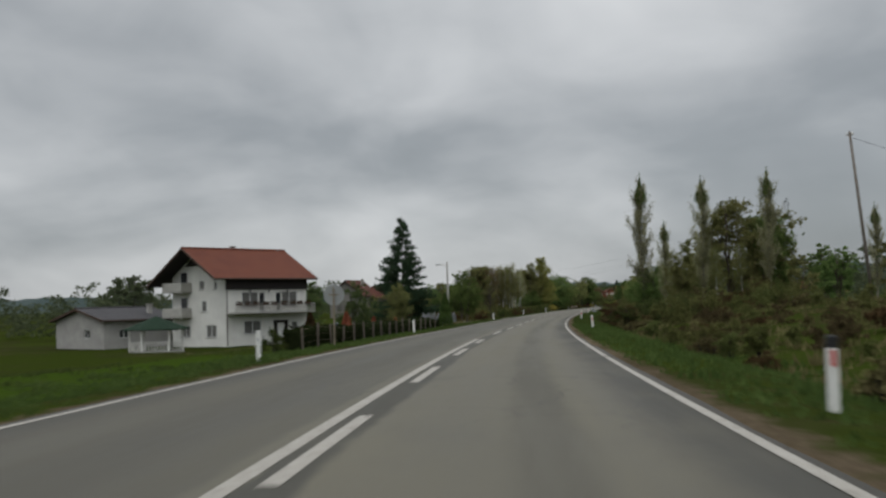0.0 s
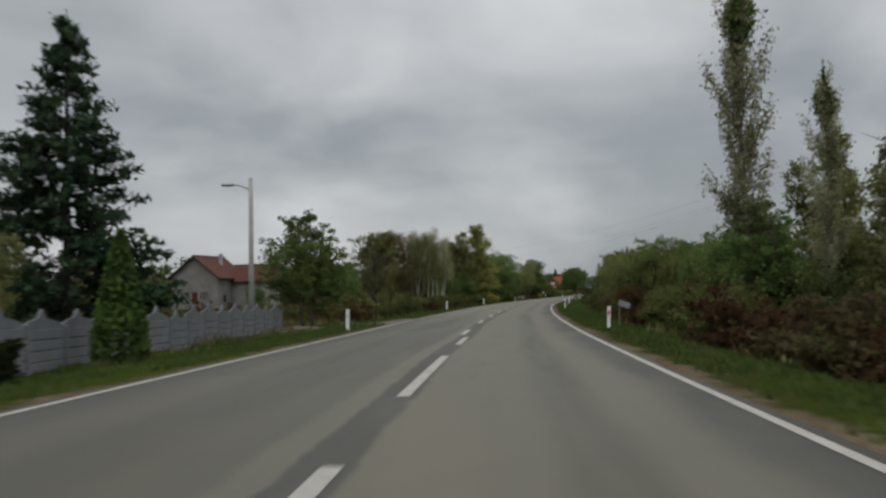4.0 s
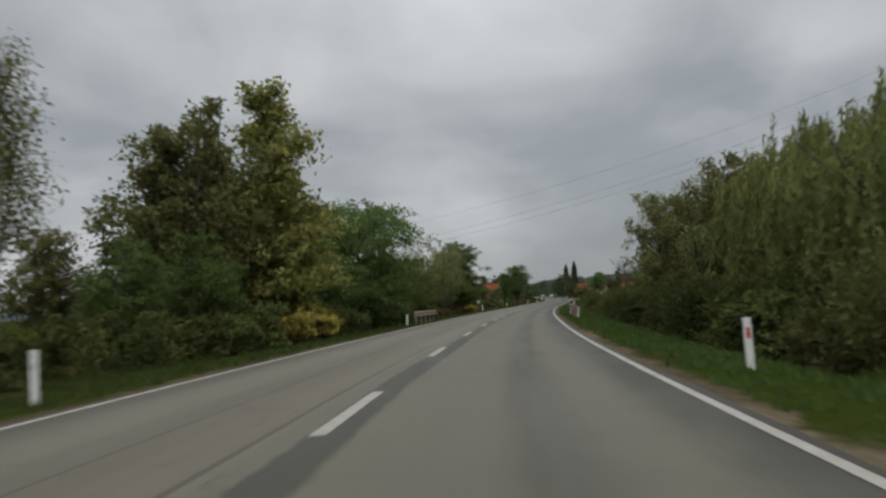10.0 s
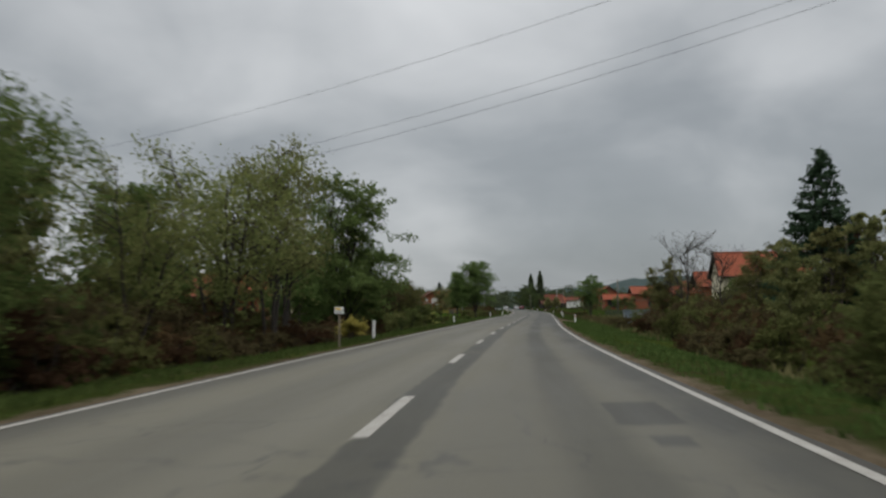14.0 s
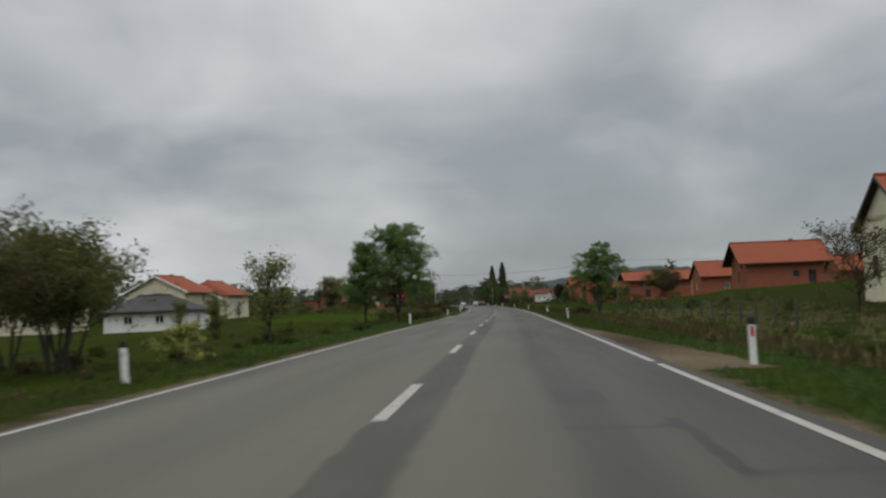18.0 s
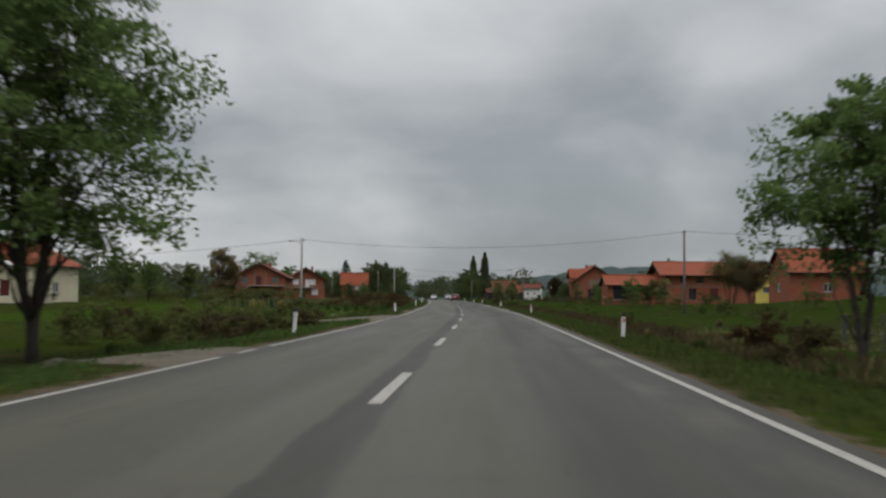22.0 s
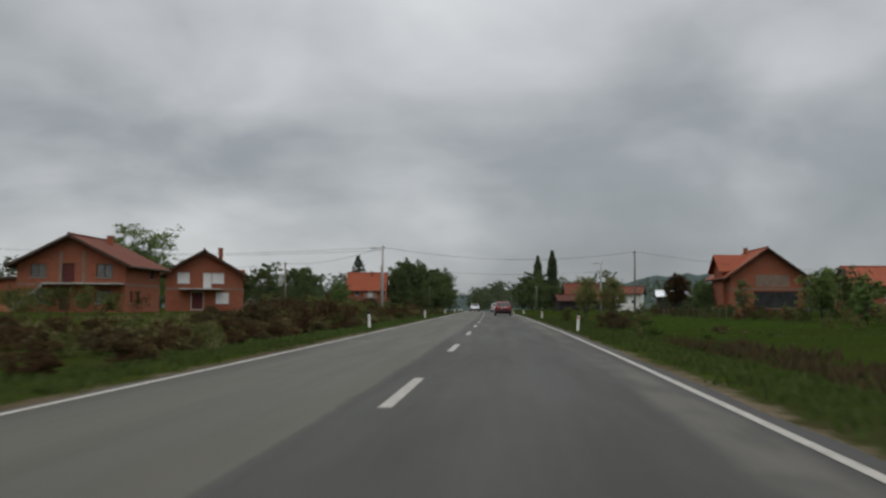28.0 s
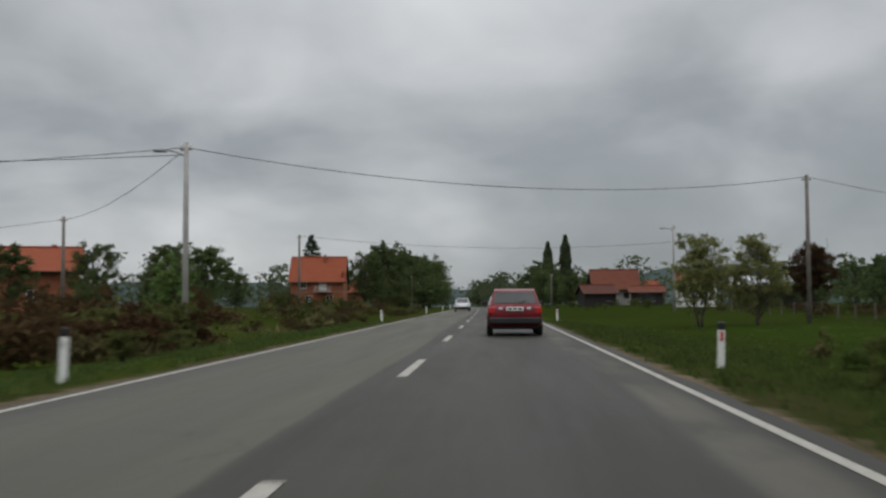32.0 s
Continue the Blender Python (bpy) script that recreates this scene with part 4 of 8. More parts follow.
def birch(seed, label, h, w, leaf, n=5200):
    rng = np.random.RandomState(seed)
    g = Geo()
    pts = limb(g, rng, (0, 0, -0.3), (rng.normal() * 0.4, rng.normal() * 0.4, h * 0.97), h * 0.006 + 0.014, 0.02, 9, 0.05, 6)
    cs = []
    for k in range(30):
        f = 0.36 + 0.6 * k / 30
        ang, r = rng.uniform(0, 6.28), w * 0.5 * (1.05 - 0.75 * f) * rng.uniform(0.6, 1.2)
        p = pts[int(f * 9)]
        a = np.array([p[0], p[1], f * h])
        e = a + (math.cos(ang) * r, math.sin(ang) * r, r * 0.9)
        limb(g, rng, a, e, 0.022, 0.006, 3, 0.12, 3)
        m = n // 30
        t = rng.uniform(0.25, 1.15, (m, 1))
        cs.append(a * (1 - t) + e * t + rng.normal(size=(m, 3)) * (0.3, 0.3, 0.4) - (0, 0, 0.15))
    v, fc = leaf_cards(np.concatenate(cs), 0.1, rng, 0, 0.15)
    return tree_thing("birch_tree", label, g, BIRCHBARK, v, fc, leaf)


def spruce(seed, label, h, w, leaf, n=9000, name="spruce_tree"):
    rng = np.random.RandomState(seed)
    g = Geo()
    limb(g, rng, (0, 0, -0.3), (0, 0, h * 0.99), h * 0.016, 0.015, 6, 0.01, 7)
    cs, dirs = [], []
    tiers = 34
    for k in range(tiers):
        f = 0.06 + 0.93 * (k / tiers) ** 0.95
        r = w * 0.5 * (1 - f) ** 0.85 + 0.1
        for j in range(9 if f < 0.7 else 5):
            ang = rng.uniform(0, 6.28)
            rr = r * rng.uniform(0.7, 1.2)
            a = np.array([0, 0, f * h])
            e = a + (math.cos(ang) * rr, math.sin(ang) * rr, -0.12 * rr + 0.1 * rr * rng.normal())
            if j % 2 == 0:
                limb(g, rng, a, e, 0.03 * (1.1 - f), 0.006, 2, 0.05, 3)
            m = max(6, int(n / (tiers * 9) * (0.4 + 1.6 * (1 - f))))
            t = rng.uniform(0.15, 1.08, (m, 1)) ** 0.7
            cs.append(a * (1 - t) + e * t - np.c_[t * 0, t * 0, 0.1 * rr * np.sin(t * 3.1)] + rng.normal(size=(m, 3)) * (0.11, 0.11, 0.07) - np.c_[np.zeros(m), np.zeros(m), 0.25 * rng.rand(m)])
    v, fc = leaf_cards(np.concatenate(cs), 0.15, rng, 0.2, 0.25, 2.2)
    return tree_thing(name, label, g, BARK_DARK, v, fc, leaf)


def willow(seed, label, h, w, leaf, n=27000):
    rng = np.random.RandomState(seed)
    g = Geo()
    pts = limb(g, rng, (0, 0, -0.3), (0.2, 0.1, h * 0.6), 0.34, 0.14, 5, 0.08, 8)
    vs = []
    for k in range(330):
        ang, r = rng.uniform(0, 6.28), w * 0.5 * rng.uniform(0.1, 1.0) ** 0.6
        zt = h * (0.98 - 0.34 * (2 * r / w) ** 2 + 0.05 * math.sin(3 * ang + 1)) * rng.uniform(0.84, 1.03)
        top_p = np.array([math.cos(ang) * r, math.sin(ang) * r, zt])
        if k % 9 == 0:
            limb(g, rng, pts[3 + k % 3], top_p, 0.09, 0.02, 4, 0.12, 4)
        # a hanging strand: narrow leaves one below the other
        L = rng.uniform(0.2, 0.72) * zt
        m = n // 330
        t = rng.rand(m, 1) ** 0.85
        sw = rng.normal(size=2) * 0.22 + np.array([math.cos(ang), math.sin(ang)]) * 0.3
        c = top_p + np.c_[t * sw[0], t * sw[1], -t * L] + rng.normal(size=(m, 3)) * (0.06, 0.06, 0.08)
        vs.append(leaf_cards(c, 0.075, rng, 0, 1.3, 4.2)[0])
    v = np.concatenate(vs)
    return tree_thing("willow_tree", label, g, BARK, v, np.arange(len(v)).reshape(-1, 3), leaf)


def bare_tree(seed, label, h, w, leaf, n=500, name="bare_tree"):
    """Climbing limbs that fork into fine upright twigs, with a few leaves at their tips."""
    rng = np.random.RandomState(seed)
    g = Geo()
    pts = limb(g, rng, (0, 0, -0.3), (0.2, 0, h * 0.8), h * 0.016, h * 0.005, 6, 0.1, 6)
    cs = []
    for k in range(20):
        p = pts[2 + k % 5]
        ang, out = k * 2.4 + rng.uniform(-0.4, 0.4), rng.uniform(0.5, 1.0)
        e = p + np.array([math.cos(ang) * w * 0.4 * out, math.sin(ang) * w * 0.4 * out, h * rng.uniform(0.2, 0.4)])
        e[2] = min(e[2], h * 0.94)
        q = limb(g, rng, p, e, h * 0.0055, h * 0.0018, 4, 0.14, 4)
        for j in range(9):
            b = np.array(q[1 + j % 4])
            e2 = b + (e - p) * rng.uniform(0.12, 0.3) + rng.normal(size=3) * (w * 0.07, w * 0.07, h * 0.02) + (0, 0, h * 0.05)
            limb(g, rng, b, e2, h * 0.0018, h * 0.0008, 3, 0.12, 3)
            for _ in range(2):
                m = b + (e2 - b) * rng.uniform(0.4, 0.9)
                e3 = m + (e2 - b) * 0.35 + rng.normal(size=3) * w * 0.04
                limb(g, rng, m, e3, h * 0.001, h * 0.0005, 2, 0.1, 3)
                f = rng.uniform(0.3, 1.0, (max(1, n // 330), 1))
                cs.append(m * (1 - f) + e3 * f + rng.normal(size=(len(f), 3)) * (0.04 if n < 1500 else 0.22))
    v, fc = leaf_cards(np.concatenate(cs), 0.07 if n < 1500 else 0.11, rng)
    return tree_thing(name, label, g, BARK_DARK, v, fc, leaf)


def locust(seed, name, label, h, w, leaf, bark, n=20000, size=0.1, trunk_h=0.25, lobes=16, stems=2, top=0.0, sprays=11):
    """A robinia: forked stems, and feathery leaf sprays that lie in flat layers at the ends of the boughs."""
    rng = np.random.RandomState(seed)
    g = Geo()
    cs = []
    bole = [limb(g, rng, (0.1 * k, 0, -0.3), (math.cos(2.1 * k + 0.4) * w * 0.16, math.sin(2.1 * k + 0.4) * w * 0.16, h * 0.86), h * 0.016 / math.sqrt(stems) + 0.03, 0.03, 7, 0.07, 7) for k in range(stems)]
    for k in range(lobes):
        f = (k + 0.5) / lobes
        z = h * (trunk_h + (0.93 - trunk_h) * f + rng.uniform(-0.04, 0.04))
        wide = math.sin(math.pi * min(1, 0.2 + 0.74 * f)) ** 0.7 if not top else 0.5 + 0.55 * f
        ang = k * 2.4 + rng.uniform(-0.5, 0.5)
        off = w * 0.5 * wide * rng.uniform(0.35, 0.72)
        c = np.array([math.cos(ang) * off, math.sin(ang) * off, z])
        r = w * rng.uniform(0.19, 0.27) * (0.62 + 0.5 * wide)
        stem = bole[k % stems]
        root = np.array(stem[max(1, min(6, int(f * 6.2)))])
        limb(g, rng, root, c, h * 0.0055, h * 0.0018, 4, 0.12, 4)
        for j in range(sprays):
            a2, rr = rng.uniform(0, 6.28), r * rng.uniform(0.25, 1.0) ** 0.6
            tip = c + (math.cos(a2) * rr, math.sin(a2) * rr, r * rng.uniform(-0.85, 0.8) * (1.2 - 0.7 * rr / r))
            if j % 2 == 0:
                limb(g, rng, c, tip, h * 0.0016, h * 0.0006, 2, 0.12, 3)
            d = tip - c
            d = d / (np.linalg.norm(d) + 1e-6) + np.array([c[0], c[1], 0]) / w
            d[2] = d[2] * 0.55 + rng.normal() * 0.22
            d /= np.linalg.norm(d) + 1e-6
            side = np.cross(d, (0, 0, 1.0))
            m = n // (lobes * sprays)
            a, b = rng.uniform(-0.7, 1.0, m), rng.normal(size=m)
            L = r * rng.uniform(0.5, 0.8)
            p = tip + d * (a * L)[:, None] + side * (b * L * 0.26 * (1.15 - 0.5 * np.abs(a)))[:, None]
            p[:, 2] += rng.normal(size=m) * L * 0.13 - 0.22 * L * np.clip(a, 0, 1) ** 2
            cs.append(p)
    v, fc = leaf_cards(np.concatenate(cs), size, rng, 0.55, 0.05, 1.7)
    return tree_thing(name, label, g, bark, v, fc, leaf)


def shrub(seed, name, label, h, w, leaf, n=1450, size=0.108):
    rng = np.random.RandomState(seed)
    g = Geo()
    bl = []
    for k in range(7):
        ang, f = k * 2.4, rng.uniform(0.2, 1.0)
        c = (math.cos(ang) * w * 0.3 * f, math.sin(ang) * w * 0.3 * f, h * rng.uniform(0.3, 0.78))
        limb(g, rng, (c[0] * 0.15, c[1] * 0.15, -0.2), (c[0], c[1], c[2] + h * 0.2), 0.035, 0.008, 3, 0.15, 4)
        bl.append((*c, w * 0.24, h * 0.26))
    bl.append((0, 0, h * 0.22, w * 0.4, h * 0.24))
    pts = blob_points(rng, bl, n, 0.3)
    pts[:, 2] = np.abs(pts[:, 2])
    twig = rng.rand(n) < 0.1
    pts[twig] += rng.normal(size=(twig.sum(), 3)) * (0.06, 0.06, 0.14) + (0, 0, h * 0.08)
    v, fc = leaf_cards(pts, size, rng, 0, -0.45, 1.8)
    t = thing(name, label, "shrub", "roadside shrubs")
    part("stem", g, BARK_DARK, t)
    ob = new("foliage", mesh_of("foliage", v, fc, leaf))
    ob.parent = t
    return t


def cone_shrub(seed, label, h, w, leaf, n=4200, name="thuja_shrub"):
    rng = np.random.RandomState(seed)
    g = Geo()
    limb(g, rng, (0, 0, -0.2), (0, 0, h * 0.9), 0.06, 0.01, 3, 0.02, 5)
    f = rng.rand(n) ** 0.8
    r = w * 0.5 * np.minimum(1, (1 - f) ** 0.75 * 1.15) * rng.uniform(0.75, 1.05, n)
    ang = rng.uniform(0, 6.28, n)
    v, fc = leaf_cards(np.stack([np.cos(ang) * r, np.sin(ang) * r, 0.05 + f * h], 1), 0.13, rng, 0, -0.5, 1.8)
    t = thing(name, label, "shrub")
    part("stem", g, BARK_DARK, t)
    ob = new("foliage", mesh_of("foliage", v, fc, leaf))
    ob.parent = t
    return t


class Kinds:
    """Plants of each kind: the first is set down itself, later ones are copies of it; far ones are gathered."""

    def __init__(self):
        self.made, self.used = {}, set()

    def define(self, key, fn, *a, **kw):
        self.made[key] = (fn, a, kw)

    def put(self, key, s, u, height=None, turn=None, wide=None, z=0.0):
        item = self.made[key]
        if isinstance(item, tuple):
            fn, a, kw = item
            ob = fn(*a, **kw)
            top = max(v[2] for c in ob.children for v in c.bound_box)
            item = self.made[key] = [ob, top]
        ob, top = item
        k = (height or top) / top
        wk = wide or 1.0
        turn = (s * 37.0 + u * 11.0) % 360 if turn is None else turn
        m = at(s, u, z, turn) @ Matrix.Diagonal((k * wk, k * wk, k, 1))
        if key in self.used:
            return copy_thing(ob, m @ Matrix.Diagonal((*[1 / c for c in ob.scale], 1)))
        self.used.add(key)
        ob.matrix_basis = m
        return ob


def gather(kinds, key, s, u, height, turn, wide, keep, store, rng):
    """Adds the leaves of a plant of that kind to store, by material."""
    item = kinds.made[key]
    if isinstance(item, tuple):
        kinds.put(key, s, u, height, turn, wide)
        return
    ob, top = item
    k = height / top
    m = np.array(at(s, u, 0, turn) @ Matrix.Diagonal((k * wide, k * wide, k, 1)))
    for c in ob.children:
        if c.name.split(".")[0] not in ("crown", "foliage"):
            continue
        v = np.empty(len(c.data.vertices) * 3)
        c.data.vertices.foreach_get("co", v)
        v = v.reshape(-1, 3, 3)
        v = v[rng.rand(len(v)) < keep]
        mid = v.mean(1, keepdims=True)
        v = (mid + (v - mid) * (1.25 if keep > 0.3 else 1.5)).reshape(-1, 3)
        store.setdefault(c.data.materials[0].name, []).append(v @ m[:3, :3].T + m[:3, 3])


def spread(name, label, category, store):
    for mat, some in store.items():
        v = np.concatenate(some)
        tagged(new(name, mesh_of(name, v, np.arange(len(v)).reshape(-1, 3), bpy.data.materials[mat])), label, category, kind="stuff")


def rise(s, u):
    """How far the ground lies above the road beside it."""
    return float(land(s, u) - road_z(s))


PL = Kinds()
PL.define("acacia", locust, 11, "acacia_tree", "dark green acacia tree with airy feathery crown", 9.5, 6.5, LEAF_DARK, BARK_DARK, 20000, 0.12, 0.22, 18, 2)
PL.define("acacia2", locust, 12, "acacia_tree", "green locust tree with layered feathery crown", 8.5, 7.4, LEAF_DARK, BARK_DARK, 20000, 0.12, 0.16, 17, 3, 1.0)
PL.define("round", broadleaf, 13, "broadleaf_tree", "round green broadleaf tree at the roadside", 7.0, 5.6, LEAF_DARK, BARK_DARK, 5600, 0.24, 0.26, 24, 1)
PL.define("olive", broadleaf, 14, "broadleaf_tree", "olive green broadleaf tree turning to autumn", 9.0, 6.4, LEAF_OLIVE, BARK, 5600, 0.27, 0.15, 25, 2)
PL.define("olive2", airy, 15, "broadleaf_tree", "tall olive tree with thinning autumn leaves", 11.0, 6.0, LEAF_OLIVE, BARK, 8500, 0.17, 3, 0.12)
PL.define("green", broadleaf, 16, "broadleaf_tree", "mid green broadleaf tree in dense roadside growth", 8.0, 6.2, LEAF_GREEN, BARK, 5600, 0.27, 0.14, 25, 2)
PL.define("green2", airy, 17, "broadleaf_tree", "tall mid green broadleaf tree with uneven crown", 10.0, 6.0, LEAF_GREEN, BARK, 9000, 0.18, 1, 0.15)
PL.define("brown", airy, 18, "broadleaf_tree", "brown autumn tree with thin crown", 9.0, 5.4, LEAF_RUST, BARK_DARK, 6500, 0.15, 2, 0.14)
PL.define("russet", airy, 65, "broadleaf_tree", "round grey-brown tree with fine autumn twigs", 7.8, 5.6, LEAF_RUST, BARK_DARK, 9000, 0.15, 2, 0.14)
PL.define("ygreen", airy, 19, "broadleaf_tree", "yellow-green pointed tree in autumn leaf", 11.5, 7.0, LEAF_YGREEN, BARK, 12000, 0.17, 1, 0.06, 0.6, 60, 1.0)
PL.define("pale", broadleaf, 55, "broadleaf_tree", "slender pale green pointed tree beside the spruce", 11.5, 3.4, LEAF_YGREEN, BARK, 4200, 0.24, 0.1, 16, 1, -0.5)
PL.define("grey_willow", airy, 20, "sallow_tree", "grey-green sallow tree with feathery thin leaves", 8.0, 7.0, LEAF_WILLOW, BARK_DARK, 4700, 0.105, 4, 0.24)
PL.define("sallow", airy, 66, "sallow_tree", "small olive-brown sallow on several dark bare stems", 4.4, 4.6, LEAF_SCRUB, BARK_DARK, 5200, 0.085, 5, 0.42, 0.7, 60)
PL.define("sallow2", airy, 67, "sallow_tree", "small dark olive sallow on several leaning stems", 4.4, 4.4, LEAF_BROWN, BARK_DARK, 6000, 0.085, 4, 0.4, 0.7, 60)
PL.define("thin", airy, 21, "ash_tree", "slender tree with thin grey-green leaves and visible stems", 9.5, 5.5, LEAF_OLIVE, BARK_DARK, 3300, 0.11, 3, 0.32)
PL.define("poplar", poplar, 22, "tall slender poplar with pale sparse leaves and green top", 16.0, 2.6, LEAF_PALE, LEAF_GREEN, 4600)
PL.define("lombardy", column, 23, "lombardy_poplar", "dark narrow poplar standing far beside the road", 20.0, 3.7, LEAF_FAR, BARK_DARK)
PL.define("birch", birch, 24, "birch tree with white trunk and thin brownish leaves", 11.0, 4.0, LEAF_OLIVE)
PL.define("birch2", birch, 25, "birch tree with white trunk and sparse pale leaves", 11.5, 3.4, LEAF_PALE, 3600)
PL.define("birch3", birch, 26, "birch tree with dense olive autumn leaves", 10.5, 4.4, LEAF_RUST, 6000)
PL.define("spruce", spruce, 27, "dark spruce tree with drooping branches", 12.5, 8.6, LEAF_SPRUCE, 20000)
PL.define("alder", airy, 63, "alder_tree", "slender russet alder in thinning autumn leaf", 9.5, 4.4, LEAF_RUST, BARK_DARK, 3900, 0.12, 1, 0.16)
PL.define("alder2", airy, 64, "alder_tree", "slender olive alder in dense growth", 9.5, 4.4, LEAF_OLIVE, BARK_DARK, 6800, 0.13, 1, 0.12)
PL.define("willow", willow, 28, "weeping willow with long hanging olive strands", 8.0, 9.5, LEAF_WILLOW)
PL.define("bare", bare_tree, 29, "half-bare old tree with few leaves on dark branches", 6.5, 4.5, LEAF_OLIVE, 700)
PL.define("bare2", bare_tree, 30, "leafless brown tree with fine twigs", 6.5, 5.0, LEAF_BROWN, 200)
PL.define("darkred", broadleaf, 33, "broadleaf_tree", "dark red-brown leafed tree beside the barn", 6.0, 4.6, LEAF_RED, BARK_DARK, 4200, 0.24, 0.2, 14, 1)
PL.define("young", bare_tree, 31, "young thin tree with sparse olive leaves", 4.6, 2.6, LEAF_OLIVE, 2400, "young_tree")
PL.define("apple", bare_tree, 32, "low spreading fruit tree with brown-green leaves", 5.0, 6.0, LEAF_BROWN, 3200, "fruit_tree")
PL.define("sh_olive", shrub, 41, "shrub", "olive green wild shrub beside the road", 2.4, 3.2, LEAF_SCRUB)
PL.define("sh_green", shrub, 42, "shrub", "dark green wild shrub beside the road", 2.4, 3.2, LEAF_SCRUB3)
PL.define("sh_mid", shrub, 43, "shrub", "mid green wild shrub beside the road", 2.2, 3.0, LEAF_SCRUB2)
PL.define("sh_red", shrub, 44, "shrub", "dark red-brown autumn shrub beside the road", 2.0, 3.0, LEAF_RED)
PL.define("sh_brown", shrub, 45, "shrub", "brown withering shrub and weeds beside the road", 1.8, 3.0, LEAF_BROWN)
for key, seed, lbl, leaf in (("sh_olive", 71, "tall olive green wild shrub", LEAF_SCRUB), ("sh_green", 72, "tall dark green wild shrub", LEAF_SCRUB3), ("sh_mid", 73, "tall mid green wild shrub", LEAF_SCRUB2),
                             ("sh_red", 74, "tall dark red-brown autumn shrub", LEAF_RED), ("sh_brown", 75, "tall brown withering shrub", LEAF_BROWN)):
    PL.define(key + "_tall", shrub, seed, "shrub", lbl + " beside the road", 3.6, 4.6, leaf, 5200, 0.1)
PL.define("sh_yellow", shrub, 46, "shrub", "bright yellow autumn shrub beside the road", 1.8, 3.0, LEAF_YELLOW, 1300, 0.17)
PL.define("sh_lime", shrub, 77, "shrub", "yellow-green bush standing in the grass", 1.8, 2.4, LEAF_YGREEN, 1500, 0.11)
PL.define("weed", shrub, 47, "weed_clump", "clump of dry brown weeds on the verge", 1.0, 1.6, DRYGRASS, 1000, 0.1)
PL.define("weedg", shrub, 48, "weed_clump", "clump of green weeds on the verge", 0.8, 1.9, GRASS, 1100, 0.085)
PL.define("dcone", cone_shrub, 56, "dark red-brown cone shrub in the garden", 2.9, 1.7, LEAF_RED, 2600, "conifer_shrub")
PL.define("thuja", cone_shrub, 49, "clipped green thuja cone beside the fence", 3.6, 1.6, LEAF_THUJA)
PL.define("box_bush", shrub, 49, "garden_bush", "small clipped dark green garden bush", 1.1, 1.3, LEAF_THUJA, 1500, 0.07)
PL.define("rcone", cone_shrub, 50, "rust-brown cone shrub behind the hedge", 1.9, 1.0, leafy("rust_foliage", (0.12, 0.03, 0.012), (0.19, 0.055, 0.022), (0.24, 0.09, 0.035)), 1200, "conifer_shrub")
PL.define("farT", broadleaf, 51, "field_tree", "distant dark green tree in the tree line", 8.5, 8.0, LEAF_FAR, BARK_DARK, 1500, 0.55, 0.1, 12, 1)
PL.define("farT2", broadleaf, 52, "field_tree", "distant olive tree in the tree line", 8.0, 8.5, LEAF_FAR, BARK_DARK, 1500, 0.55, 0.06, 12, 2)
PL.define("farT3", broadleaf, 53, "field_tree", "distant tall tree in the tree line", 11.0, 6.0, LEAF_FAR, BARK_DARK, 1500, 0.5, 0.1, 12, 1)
PL.define("midT", broadleaf, 57, "field_tree", "dark green tree beyond the houses", 8.5, 8.0, LEAF_MID, BARK_DARK, 2100, 0.44, 0.1, 22, 1)
PL.define("midT2", broadleaf, 58, "field_tree", "round dark green tree beyond the houses", 8.0, 8.5, LEAF_MID, BARK_DARK, 2100, 0.44, 0.06, 22, 2)
PL.define("midT3", broadleaf, 59, "field_tree", "tall dark green tree beyond the houses", 11.0, 6.0, LEAF_MID, BARK_DARK, 2100, 0.42, 0.1, 22, 1)
PL.define("darkcone", airy, 54, "broadleaf_tree", "dark green narrow pointed tree beside the acacia", 7.6, 5.0, LEAF_DARK, BARK_DARK, 13000, 0.12, 1, 0.24, 0.5, 60, 1.0)
# the same kinds with fewer, larger leaf clumps, for trees well away from the road
for key in ("acacia", "acacia2", "round", "olive", "olive2", "green", "green2", "brown", "birch"):
    fn, a, kw = PL.made[key]
    a = list(a)
    if fn is broadleaf:
        a[7], a[8] = int(a[7] * 0.3), a[8] * 1.6
    elif fn is airy or fn is locust:
        a[7], a[8] = int(a[7] * 0.4), a[8] * 1.5
    PL.define(key + "_far", fn, *a, **kw)
PL.define("acacia1", locust, 61, "acacia_tree", "dark green acacia tree with broad dense feathery crown", 9.4, 6.4, LEAF_DARK, BARK_DARK, 34000, 0.1, 0.33, 24, 2)
PL.define("acacia3", locust, 62, "acacia_tree", "small acacia tree with flat-topped dark green crown", 6.8, 5.4, LEAF_DARK, BARK_DARK, 20000, 0.1, 0.4, 17, 2)

# ---- houses ----
BLOCKGREY = plain("grey_brown_blockwork", (0.2, 0.145, 0.11), 0.9, var=0.25, scale=1.5)


